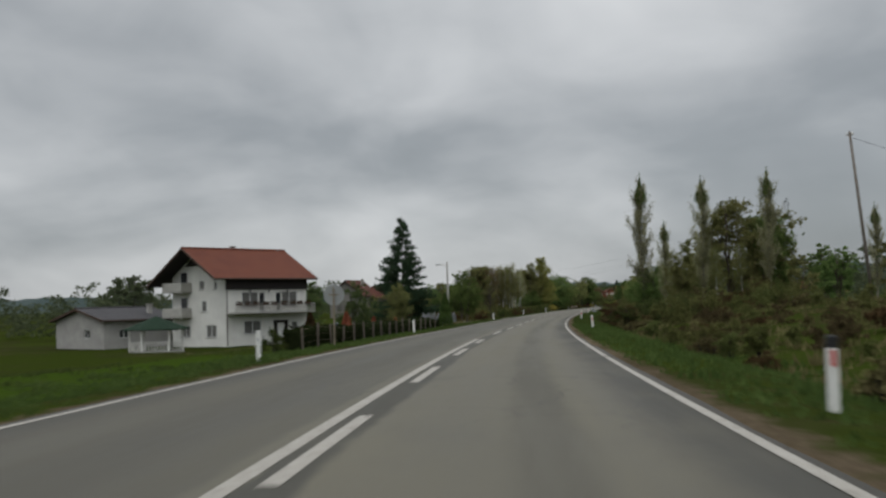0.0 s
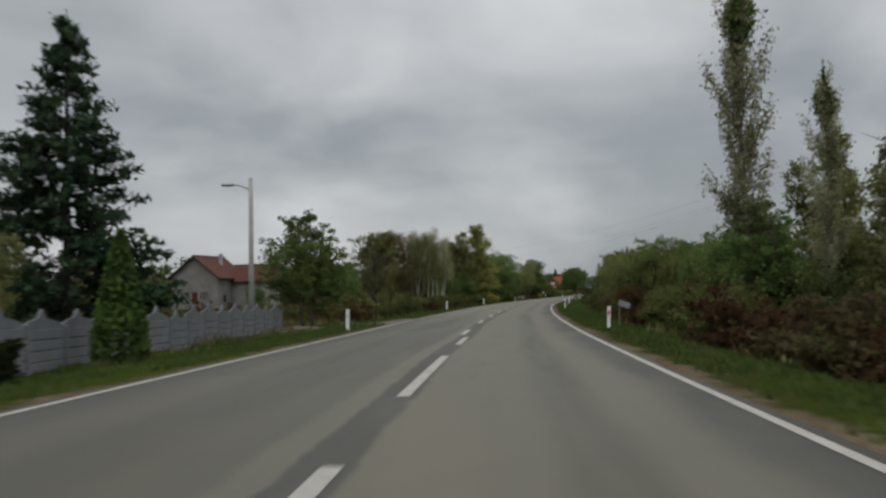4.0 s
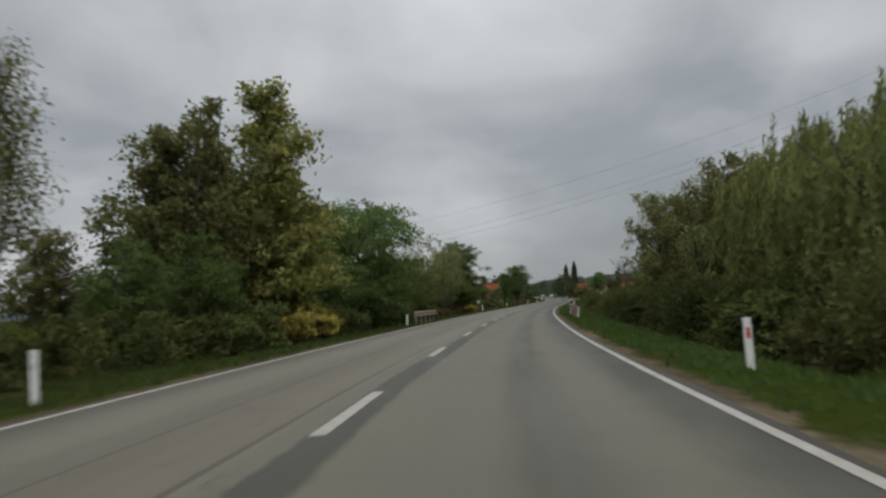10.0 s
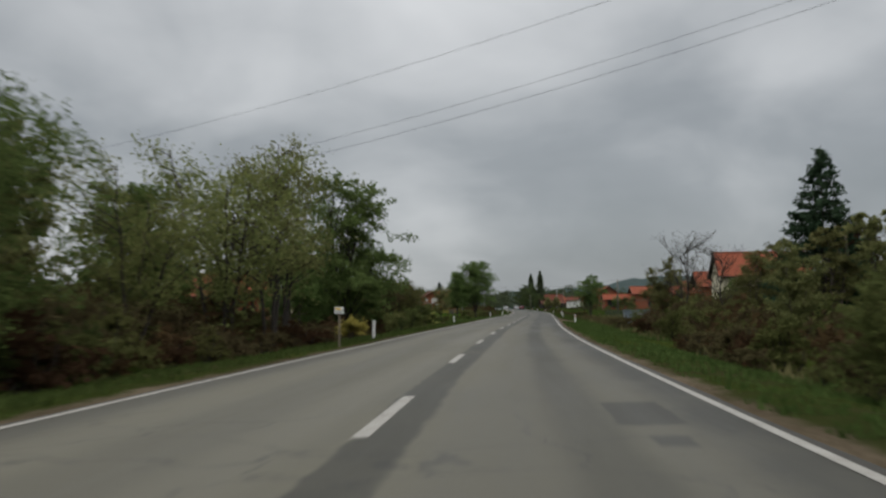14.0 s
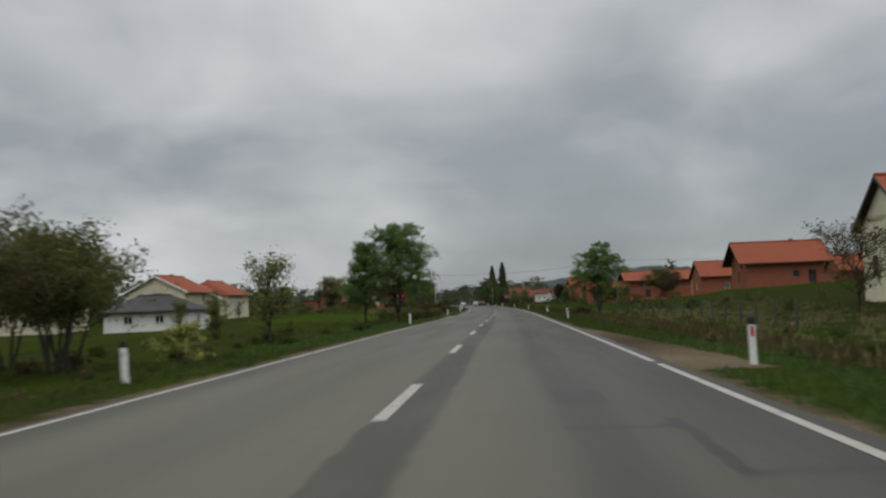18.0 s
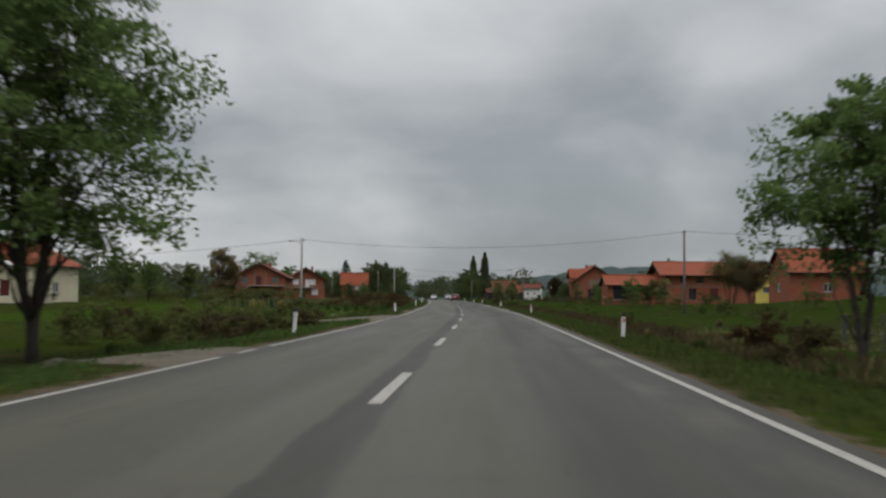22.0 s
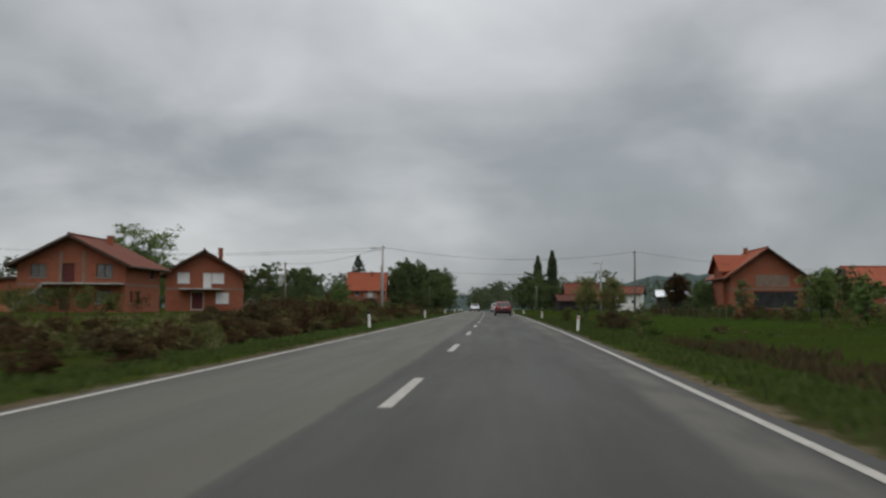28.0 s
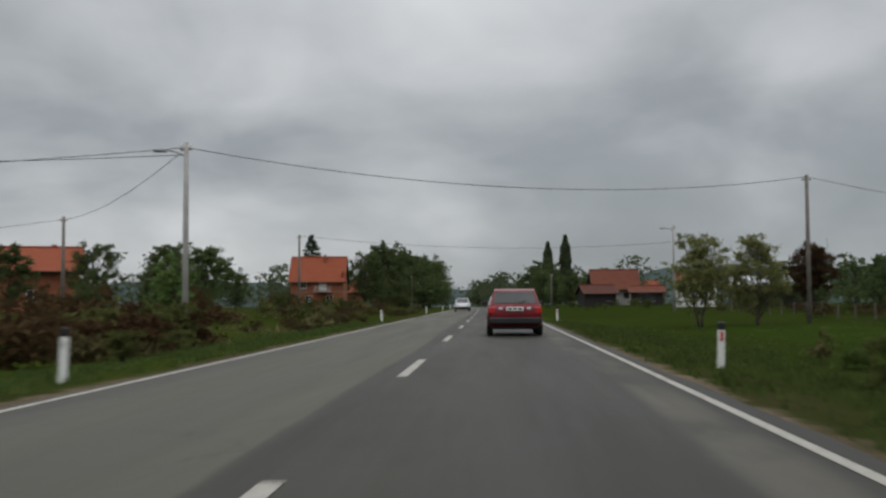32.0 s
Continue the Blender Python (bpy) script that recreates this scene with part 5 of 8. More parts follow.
def wall_mesh(fmap, a0, a1, z0, z1, holes, thick=0.28, gable=None):
    """A wall from a0 to a1 with openings through it; fmap(a, z, d) lays it out, d outwards. gable: height of its peak."""
    xs = sorted({a0, a1, *[h[0] for h in holes], *[h[0] + h[2] for h in holes]})
    zs = sorted({z0, z1, *[h[1] for h in holes], *[h[1] + h[3] for h in holes]})
    g = Geo()

    def quad(p):
        g.add([fmap(*q) for q in p], [(0, 1, 2, 3)], [(q[0] + q[2], q[1]) for q in p])

    for i in range(len(xs) - 1):
        for j in range(len(zs) - 1):
            x, z, X, Z = xs[i], zs[j], xs[i + 1], zs[j + 1]
            mx, mz = (x + X) / 2, (z + Z) / 2
            if any(h[0] < mx < h[0] + h[2] and h[1] < mz < h[1] + h[3] for h in holes):
                continue
            quad([(x, z, 0), (X, z, 0), (X, Z, 0), (x, Z, 0)])
            quad([(x, Z, -thick), (X, Z, -thick), (X, z, -thick), (x, z, -thick)])
    for h in holes:
        x, z, X, Z = h[0], h[1], h[0] + h[2], h[1] + h[3]
        for p, q in (((x, z), (X, z)), ((X, z), (X, Z)), ((X, Z), (x, Z)), ((x, Z), (x, z))):
            quad([(*p, 0), (*q, 0), (*q, -thick), (*p, -thick)])
    if gable:
        m = (a0 + a1) / 2
        g.add([fmap(a0, z1, 0), fmap(a1, z1, 0), fmap(m, gable, 0), fmap(a0, z1, -thick), fmap(a1, z1, -thick), fmap(m, gable, -thick)],
              [(0, 1, 2), (5, 4, 3), (0, 2, 5, 3), (2, 1, 4, 5)], [(a0, z1), (a1, z1), (m, gable)] * 2)
    return g


def house(label, L, D, eave, ridge, wall, roof, openings, frame=FRAMEWHITE, over=0.7, end=0.5, chimney=(0.2, 0.15), bands=(), name="house", band_mat=BLOCKGREY, trim=FRAMEBROWN, hip=(0, 0), door=DOORRED):
    """Ridge along x (length L), depth D along y, front at -y. openings: (face, a, z, w, h, kind). hip: how far the ridge stops short of each end."""
    t = thing(name, label, "house")
    maps = {"front": (lambda a, z, d: (a, -D / 2 - d, z), L / 2), "back": (lambda a, z, d: (-a, D / 2 + d, z), L / 2),
            "left": (lambda a, z, d: (-L / 2 - d, -a, z), D / 2), "right": (lambda a, z, d: (L / 2 + d, a, z), D / 2)}
    for face, (fm, hw) in maps.items():
        mine = [o for o in openings if o[0] == face]
        holes = [(o[1] - o[3] / 2, o[2], o[3], o[4]) for o in mine]
        part("wall", wall_mesh(fm, -hw, hw, -1.8, eave, holes, 0.28, ridge if face == "left" and not hip[0] or face == "right" and not hip[1] else None), wall, t)
        for o in mine:
            a, z, w, h, kind = o[1] - o[3] / 2, o[2], o[3], o[4], o[5]
            fr = Geo()

            def bar(a0, z0, a1, z1, d0=-0.16, d1=-0.08, geo=fr, fm=fm):
                p = [fm(x, y, d) for x in (a0, a1) for y in (z0, z1) for d in (d0, d1)]
                geo.add(p, [(0, 1, 3, 2), (4, 6, 7, 5), (0, 4, 5, 1), (2, 3, 7, 6), (0, 2, 6, 4), (1, 5, 7, 3)])

            b = 0.07
            bar(a, z, a + b, z + h)
            bar(a + w - b, z, a + w, z + h)
            bar(a + b, z, a + w - b, z + b)
            bar(a + b, z + h - b, a + w - b, z + h)
            if kind == "door":
                d = part("door", fr, frame, t)
                leaf = Geo()
                bar(a + b, z + b, a + w - b, z + h - b, -0.14, -0.1, leaf)
                bar(a + w * 0.25, z + h * 0.12, a + w * 0.75, z + h * 0.42, -0.1, -0.085, leaf)
                bar(a + w * 0.25, z + h * 0.52, a + w * 0.75, z + h * 0.86, -0.1, -0.085, leaf)
                part("door_leaf", leaf, door, d)
                continue
            if w > 0.9:
                bar(a + w / 2 - 0.035, z + b, a + w / 2 + 0.035, z + h - b)
            win = part("window", fr, frame, t)
            pane = Geo()
            bar(a + b, z + b, a + w - b, z + h - b, -0.13, -0.12, pane)
            part("pane", pane, {"window": GLASS, "curtain": CURTAIN}.get(kind, FRAMEWHITE), win)
            sill = Geo()
            bar(a - 0.08, z - 0.06, a + w + 0.08, z, -0.1, 0.09, sill)
            part("sill", sill, CONCRETE, win)
    slope = (ridge - eave) / (D / 2)
    XL, XR = (-L / 2 - end[0], L / 2 + end[1]) if isinstance(end, tuple) else (-L / 2 - end, L / 2 + end)
    overs = over if isinstance(over, tuple) else (over, over)
    for sgn in (-1, 1):
        g = Geo()
        out = D / 2 + overs[0 if sgn < 0 else 1]
        ln = math.hypot(out, out * slope)
        zt, ze = ridge + 0.12, ridge + 0.12 - out * slope
        y1 = sgn * out
        v = [(XL + hip[0], 0, zt), (XR - hip[1], 0, zt), (XR, y1, ze), (XL, y1, ze)]
        v += [(p[0], p[1], p[2] - 0.2) for p in v]
        f = [(0, 1, 2, 3), (4, 7, 6, 5), (3, 2, 6, 7), (0, 3, 7, 4), (1, 5, 6, 2)]
        uv = [(XL, ln), (XR, ln), (XR, 0), (XL, 0)] * 2
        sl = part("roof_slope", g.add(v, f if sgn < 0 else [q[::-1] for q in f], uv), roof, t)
        lo = [(p[0] * 0.996, p[1] * 0.995, p[2] + 0.006) for p in v[4:]]
        sf = [(0, 1, 2, 3), (4, 7, 6, 5), (3, 2, 6, 7), (0, 3, 7, 4), (1, 5, 6, 2)]
        part("soffit", Geo().add(lo + [(p[0], p[1], p[2] - 0.04) for p in lo], sf if sgn < 0 else [q[::-1] for q in sf]), DARKWOOD, sl, "dark boards under the eaves")
        gut = Geo().tube([(XL, y1 + sgn * 0.06, ze - 0.12), (XR, y1 + sgn * 0.06, ze - 0.12)], [0.07, 0.07], 6)
        part("gutter", gut, FRAMEBROWN, t)
    for k, X, ins in ((0, XL, hip[0]), (1, XR, -hip[1])):
        if hip[k]:
            o0, o1 = D / 2 + overs[0], D / 2 + overs[1]
            v = [(X + ins, 0, ridge + 0.12), (X, -o0, ridge + 0.12 - o0 * slope), (X, o1, ridge + 0.12 - o1 * slope)]
            v += [(q[0], q[1], q[2] - 0.2) for q in v]
            f = [(0, 2, 1), (3, 4, 5), (1, 2, 5, 4)]
            part("roof_hip", Geo().add(v, f if k == 0 else [q[::-1] for q in f], [(0, 4), (-o0, 0), (o1, 0)] * 2), roof, t)
    cap = Geo()
    n = max(4, int((XR - XL) / 0.8))
    xs = [XL + hip[0] + (XR - XL - hip[0] - hip[1]) * k / n for k in range(n + 1)]
    cap.tube([(x + d, 0, ridge + 0.13) for x in xs for d in (0, 0.04)][1:], [r for x in xs for r in (0.12, 0.145)][1:], 6)
    part("ridge_cap", cap, roof, t)
    for sgn in (-1, 1):
        if hip[sgn > 0]:
            continue
        vb = Geo()
        X = XL if sgn < 0 else XR
        for q in (-1, 1):
            out = D / 2 + overs[0 if q < 0 else 1]
            p0, p1 = (X, 0, ridge + 0.13), (X, q * out, ridge + 0.13 - out * slope)
            vb.add([(p0[0] - 0.03, p0[1], p0[2]), (p0[0] + 0.03, p0[1], p0[2]), (p1[0] + 0.03, p1[1], p1[2]), (p1[0] - 0.03, p1[1], p1[2])]
                   + [(p0[0] - 0.03, p0[1], p0[2] - 0.26), (p0[0] + 0.03, p0[1], p0[2] - 0.26), (p1[0] + 0.03, p1[1], p1[2] - 0.26), (p1[0] - 0.03, p1[1], p1[2] - 0.26)],
                   [(0, 1, 2, 3), (7, 6, 5, 4), (0, 3, 7, 4), (1, 5, 6, 2), (3, 2, 6, 7), (0, 4, 5, 1)])
        part("bargeboard", vb, trim, t)
    if chimney:
        cx, cy = chimney[0] * L, chimney[1] * D
        zb = ridge - abs(cy) * slope - 0.3
        ch = Geo().box(cx - 0.25, cy - 0.25, zb, cx + 0.25, cy + 0.25, ridge + 0.42, 0.02)
        ob = part("chimney", ch, wall if wall is BRICK else CONCRETE, t)
        part("chimney_cap", Geo().box(cx - 0.33, cy - 0.33, ridge + 0.42, cx + 0.33, cy + 0.33, ridge + 0.5, 0.02), CONCRETE, ob)
    for z0, z1 in bands:
        e = 0.012
        for bx in ((-L / 2 - e, -D / 2 - e, L / 2 + e, -D / 2 + 0.1), (-L / 2 - e, D / 2 - 0.1, L / 2 + e, D / 2 + e),
                   (-L / 2 - e, -D / 2 + 0.1, -L / 2 + 0.1, D / 2 - 0.1), (L / 2 - 0.1, -D / 2 + 0.1, L / 2 + e, D / 2 - 0.1)):
            part("ring_beam", Geo().box(bx[0], bx[1], z0, bx[2], bx[3], z1), band_mat, t)
    return t


def balcony(t, x0, x1, y0, y1, z, mat=PLASTER_WHITE, h=0.95, solid=True):
    """A balcony slab with a parapet or rails; the house wall lies at y1."""
    b = part("balcony", Geo().box(x0, y0, z - 0.16, x1, y1, z, 0.02), CONCRETE, t)
    if solid:
        g = Geo().box(x0, y0, z, x1, y0 + 0.09, z + h, 0.02)
        g.box(x0, y0 + 0.09, z, x0 + 0.09, y1, z + h, 0.02).box(x1 - 0.09, y0 + 0.09, z, x1, y1, z + h, 0.02)
        part("parapet", g, mat, b)
        part("handrail", Geo().box(x0 - 0.03, y0 - 0.03, z + h, x1 + 0.03, y0 + 0.13, z + h + 0.06, 0.01), DARKWOOD, b)
    else:
        g = Geo()
        n = max(3, int((x1 - x0) / 0.13))
        for k in range(n + 1):
            x = x0 + (x1 - x0) * k / n
            g.box(x - 0.02, y0 + 0.02, z, x + 0.02, y0 + 0.06, z + h)
        part("railing", g, mat, b)
        part("handrail", Geo().box(x0 - 0.03, y0, z + h, x1 + 0.03, y0 + 0.1, z + h + 0.06, 0.01), mat, b)
    return b


# white guest house by the road
h = house("three-storey white house with weathered red tile roof and balconies", 11.6, 9.6, 7.7, 10.6, PLASTER_WHITE, ROOF_OLD, [
    ("front", -2.1, 1.15, 2.4, 1.45, "curtain"), ("front", 1.9, 0.1, 1.0, 2.1, "door"), ("front", 4.0, 1.35, 0.9, 1.0, "curtain"),
    ("front", -2.4, 4.0, 2.3, 1.75, "curtain"), ("front", -0.75, 3.6, 0.8, 2.1, "window"), ("front", 1.65, 3.6, 0.8, 2.1, "window"), ("front", 3.3, 4.0, 2.3, 1.75, "curtain"),
    ("left", 2.2, 0.9, 1.8, 1.3, "curtain"), ("left", -2.4, 0.9, 1.7, 1.3, "curtain"), ("left", 0.95, 3.7, 0.9, 1.2, "curtain"), ("left", 0.6, 6.1, 0.9, 1.05, "curtain"), ("left", 3.0, 6.1, 0.5, 0.85, "window")],
    FRAMEWHITE, (0.9, 1.7), (2.2, 1.0), (-0.05, 0.05), door=FRAMEWHITE)
part("door_surround", Geo().box(0.85, -4.86, 0.0, 1.38, -4.79, 2.55, 0.01).box(2.42, -4.86, 0.0, 2.95, -4.79, 2.55, 0.01).box(1.38, -4.86, 2.22, 2.42, -4.79, 2.55, 0.01), DARKWOOD, h, "dark surround of the entrance door")
part("drainpipe", Geo().tube([(-5.72, -5.5, 6.5), (-5.72, -4.92, 6.1), (-5.72, -4.9, 0.0)], [0.05, 0.05, 0.05], 6), FRAMEBROWN, h)
for x in (-2.6, 0.1, 2.8):
    part("wall_lamp", Geo().tube([(x, -5.02, 5.72), (x, -5.0, 5.87), (x, -4.97, 5.94)], [0.09, 0.11, 0.03], 8), BLACK, h)
part("fascia_board", Geo().box(-5.85, -4.98, 6.0, 5.85, -4.82, 7.3, 0.02), DARKWOOD, h, "dark wooden boarding under the eaves")
balcony(h, -5.6, 5.9, -6.2, -4.8, 3.5, PLASTER_RAIL, 0.85, False)
part("gable_board", Geo().add([(-5.9, -2.3, 8.75), (-5.9, 2.3, 8.75), (-5.9, 0, 10.45), (-5.805, -2.3, 8.75), (-5.805, 2.3, 8.75), (-5.805, 0, 10.45)], [(0, 2, 1), (3, 4, 5), (0, 1, 4, 3), (1, 2, 5, 4), (2, 0, 3, 5)]), DARKWOOD, h, "dark gable boards")
for z in (3.2, 6.0):
    b = part("balcony", Geo().box(-7.2, 1.2, z - 0.16, -5.8, 4.8, z, 0.02), CONCRETE, h)
    part("balcony_door", Geo().box(-5.84, 2.0, z + 0.02, -5.79, 3.1, z + 2.1, 0.01), GLASS, b)
    part("parapet", Geo().box(-7.2, 1.2, z, -7.1, 4.8, z + 0.95, 0.02).box(-7.1, 1.2, z, -5.8, 1.3, z + 0.95, 0.02).box(-7.1, 4.7, z, -5.8, 4.8, z + 0.95, 0.02), PLASTER_RAIL, b)
rng = np.random.RandomState(3)
for k in range(9):
    x = -5.2 + 1.25 * k + rng.uniform(-0.2, 0.2)
    fb = part("flower_box", Geo().box(x - 0.4, -6.42, 4.25, x + 0.4, -6.22, 4.44, 0.02), FRAMEBROWN, h)
    v, f = leaf_cards(rng.uniform((x - 0.4, -6.45, 4.4), (x + 0.4, -6.15, 4.68), (60, 3)), 0.12, rng)
    fo = new("flower_cluster", mesh_of("flower_cluster", v, f, LEAF_RED))
    fo.parent = fb
h.matrix_basis = at(128.2, -33.9, 0.1, 57.6)

o = house("low grey outbuilding with flat-pitched roof and brick corner", 9.0, 10.0, 3.0, 4.2, PLASTER_GREY, ROOF_DARK, [("left", 1.5, 0.9, 1.2, 1.0, "window"), ("front", -2.0, 0.9, 1.2, 1.0, "window")], FRAMEWHITE, 0.6, 0.6, (0.3, -0.3), name="outbuilding")
o.matrix_basis = at(128.0, -49.0, 0.1, 57.6)


def gazebo():
    t = thing("gazebo", "garden gazebo with green pitched roof and white rails", "gazebo")
    r = 2.6
    n = 6
    c = [(r * math.cos(2 * math.pi * k / n), r * math.sin(2 * math.pi * k / n)) for k in range(n)]
    for x, y in c:
        part("post", Geo().box(x - 0.09, y - 0.09, -0.3, x + 0.09, y + 0.09, 2.3, 0.015), PLASTER_WHITE, t)
    g = Geo()
    g.add([(0, 0, 3.5)] + [(x * 1.25, y * 1.25, 2.2) for x, y in c] + [(x * 1.25, y * 1.25, 2.08) for x, y in c],
          [(0, 1 + k, 1 + (k + 1) % n) for k in range(n)] + [(1 + k, 7 + k, 7 + (k + 1) % n, 1 + (k + 1) % n) for k in range(n)] + [tuple(range(12, 6, -1))])
    part("roof", g, plain("dark_green_roofing", (0.018, 0.034, 0.022), 0.95, var=0.2, spec=0.1), t)
    for k in range(n - 1):
        p, q = Vector((*c[k], 0)), Vector((*c[k + 1], 0))
        rl = Geo()
        for j in range(9):
            w = p.lerp(q, (j + 0.5) / 9)
            rl.box(w.x - 0.03, w.y - 0.03, 0.05, w.x + 0.03, w.y + 0.03, 0.82)
        rl.tube([p + Vector((0, 0, 0.85)), q + Vector((0, 0, 0.85))], [0.05, 0.05], 5)
        part("railing", rl, PLASTER_WHITE, t)
    part("floor", Geo().tube([(0, 0, -0.3), (0, 0, 0.03)], [r * 1.05, r * 1.05], 6), CONCRETE, t)
    return t


gazebo().matrix_basis = at(113, -37.5, 0.1, 20)

rz = rise(252, -56)
h = house("grey stained bungalow with rusty red tile roof", 10.0, 8.4, 4.85 - rz, 8.1 - rz, PLASTER_STAINED, ROOF_RUST, [("left", -1.7, 1.6, 1.5, 1.3, "curtain"), ("left", 1.7, 1.6, 1.5, 1.3, "curtain"), ("left", 0, 0.9, 1.0, 2.0, "door"), ("front", -2.6, 1.2, 1.2, 1.2, "window"), ("front", 2.2, 0.1, 1.0, 2.0, "door")], FRAMEBROWN, 0.55, 0.6, (0.1, -0.2))
h.matrix_basis = at(257, -56, 0.0, 84)
rz = rise(259, -47)
h = house("low grey side wing with rusty tile roof", 8.0, 6.0, 4.3 - rz, 6.6 - rz, PLASTER_STAINED, ROOF_RUST, [("front", 1.5, 1.3, 1.2, 1.2, "window"), ("right", 0, 1.2, 1.2, 1.2, "window")], FRAMEBROWN, 0.5, 0.5, None, name="annex")
h.matrix_basis = at(259, -48, 0.0, -6)

# houses beyond the field on the left
h = house("cream two-storey house with red tile roof", 9.0, 9.4, 4.9, 7.2, PLASTER_CREAM, ROOF_ORANGE, [("left", -2, 0.9, 1.3, 1.3, "window"), ("left", 2, 0.9, 1.3, 1.3, "window"), ("left", 0, 3.4, 1.6, 1.3, "window"), ("front", -2, 0.9, 1.2, 1.3, "window"), ("front", 2, 3.2, 1.2, 1.3, "curtain")], chimney=(0.3, 0.1), trim=FRAMEWHITE)
part("band_course", Geo().box(-4.53, -4.7, 2.75, -4.505, 4.7, 2.87), FRAMEWHITE, h)
h.matrix_basis = at(521, -49.5, 0.0, 80)
h = house("cream house with red roof and arched porch", 10.5, 11.0, 4.4, 7.0, PLASTER_CREAM, ROOF_ORANGE, [("left", -2, 0.9, 1.3, 1.3, "window"), ("left", 2, 0.4, 1.3, 2.0, "door"), ("left", -3.6, 0.9, 1.2, 1.3, "curtain"), ("front", 0, 0.9, 1.4, 1.3, "curtain")], trim=FRAMEWHITE, hip=(3.2, 0))
arch = Geo()
for a in np.linspace(-1, 1, 15)[:-1]:
    b = a + 1 / 7
    (y0, q0), (y1, q1) = ((4.6 * a, 3.2 + 1.5 * math.cos(a * 1.45)), (4.6 * b, 3.2 + 1.5 * math.cos(b * 1.45)))
    arch.add([(x, y, z + d) for x in (-6.3, -5.32) for y, z in ((y0, q0), (y1, q1)) for d in (0, 0.28)], [(0, 1, 3, 2), (4, 6, 7, 5), (1, 5, 7, 3), (0, 2, 6, 4), (0, 4, 5, 1), (2, 3, 7, 6)])
part("arched_canopy", arch, FRAMEWHITE, h, "white arched canopy over the porch")
for y in (-4.4, 0.2, 4.4):
    part("porch_column", Geo().box(-6.2, y - 0.13, -0.6, -5.95, y + 0.13, 3.3 + 1.4 * math.cos(y / 4.6 * 1.45), 0.02), PLASTER_CREAM, h)
part("porch_wall", Geo().box(-6.15, -0.9, -0.6, -5.95, 4.2, 1.9, 0.02), BRICK, h, "bare brick infill of the porch")
h.matrix_basis = at(567, -54.0, 0.2, 80)
h = house("cream gabled house with dark red roof", 9.0, 9.0, 4.6, 6.8, PLASTER_CREAM, ROOF_OLD, [("left", -2, 0.9, 1.3, 1.3, "window"), ("left", 2, 0.9, 1.3, 1.3, "window"), ("left", 0, 3.2, 1.4, 1.2, "curtain")], trim=FRAMEWHITE)
h.matrix_basis = at(486, -56.0, 0.0, 80)
h = house("low white garage with dark grey hipped roof", 9.4, 8.0, 2.4, 3.9, PLASTER_WHITE, ROOF_DARK, [("front", -2, 0.9, 1.0, 0.9, "window"), ("front", 1.5, 0.9, 1.0, 0.9, "window"), ("right", 0, 0.9, 1.0, 0.9, "window")], chimney=None, name="garage", over=0.6, hip=(3.0, 3.6), trim=FRAMEWHITE)
h.matrix_basis = at(477, -38.0, -0.1, 0)
h = house("brick house with red roof behind trees", 9.0, 9.0, 4.0, 6.2, BRICK, ROOF_ORANGE, [("front", 0, 0.9, 1.4, 1.3, "window"), ("left", 2.4, 1.0, 1.2, 1.2, "window")])
h.matrix_basis = at(402, -34.0, -0.1, 12)
h = house("low brick shed with orange tile roof behind the scrub", 6.0, 4.4, 2.0, 3.1, BRICK, ROOF_ORANGE, [("front", 1, 0.7, 0.8, 0.8, "window")], chimney=None, name="shed")
h.matrix_basis = at(379, -32.6, -1.2, 10)

# unfinished brick houses on the left
B = BRICK
h = house("unfinished orange brick house with concrete bands and outer stairs", 10.0, 10.2, 4.5, 7.0, B, ROOF_OLD, [
    ("left", -3.1, 0.8, 1.5, 1.2, "curtain"), ("left", -0.6, 0.1, 1.0, 2.1, "door"), ("left", 3.0, 0.8, 1.4, 1.2, "curtain"), ("left", -3.1, 3.15, 1.5, 1.25, "curtain"), ("left", -0.3, 2.7, 1.2, 1.75, "door"), ("left", 3.1, 3.15, 1.5, 1.25, "curtain"),
    ("front", -3.4, 0.8, 0.6, 1.2, "window"), ("front", -1.4, 0.8, 0.6, 1.2, "window"), ("front", 2.5, 3.2, 1.2, 1.2, "window")], FRAMEBROWN, 0.8, 0.9, (0.2, -0.1), ((2.45, 2.62),))
for y in (-1.15, 1.0):
    part("concrete_column", Geo().box(-5.02, y - 0.14, 2.66, -5.0 + 0.02, y + 0.14, 5.6), BLOCKGREY, h, "bare concrete column in the brickwork")
part("rubble_heap", Geo().tube([(-7.4, 5.6, -0.5), (-7.4, 5.6, 0.1), (-7.2, 5.4, 0.7)], [1.9, 1.5, 0.3], 9), BRICK, h, "heap of broken brick at the stair foot")
part("landing", Geo().box(-6.3, -5.0, 2.5, -5.03, 2.2, 2.65, 0.02), CONCRETE, h)
st = Geo()
for k in range(13):
    st.box(-6.2, 2.2 + k * 0.24, 2.3 - k * 0.19, -5.1, 2.2 + (k + 1) * 0.24, 2.48 - k * 0.19, 0.01)
part("staircase", st, CONCRETE, h)
h.matrix_basis = at(657, -37.8, 0.05, 90)
h = house("small unfinished orange brick house with shuttered windows", 9.0, 8.2, 4.2, 6.6, B, ROOF_OLD, [
    ("left", -2.2, 3.0, 1.3, 1.2, "shutter"), ("left", 1.5, 3.0, 1.3, 1.2, "shutter"), ("left", 0.35, 2.5, 0.9, 1.7, "shutter"), ("left", -0.7, 0.1, 1.4, 2.0, "door"), ("left", 2.0, 0.8, 1.4, 1.3, "shutter"), ("front", 0, 0.9, 1.2, 1.2, "window")], FRAMEWHITE, 0.7, 0.8, (-0.2, -0.2), ((2.3, 2.48),))
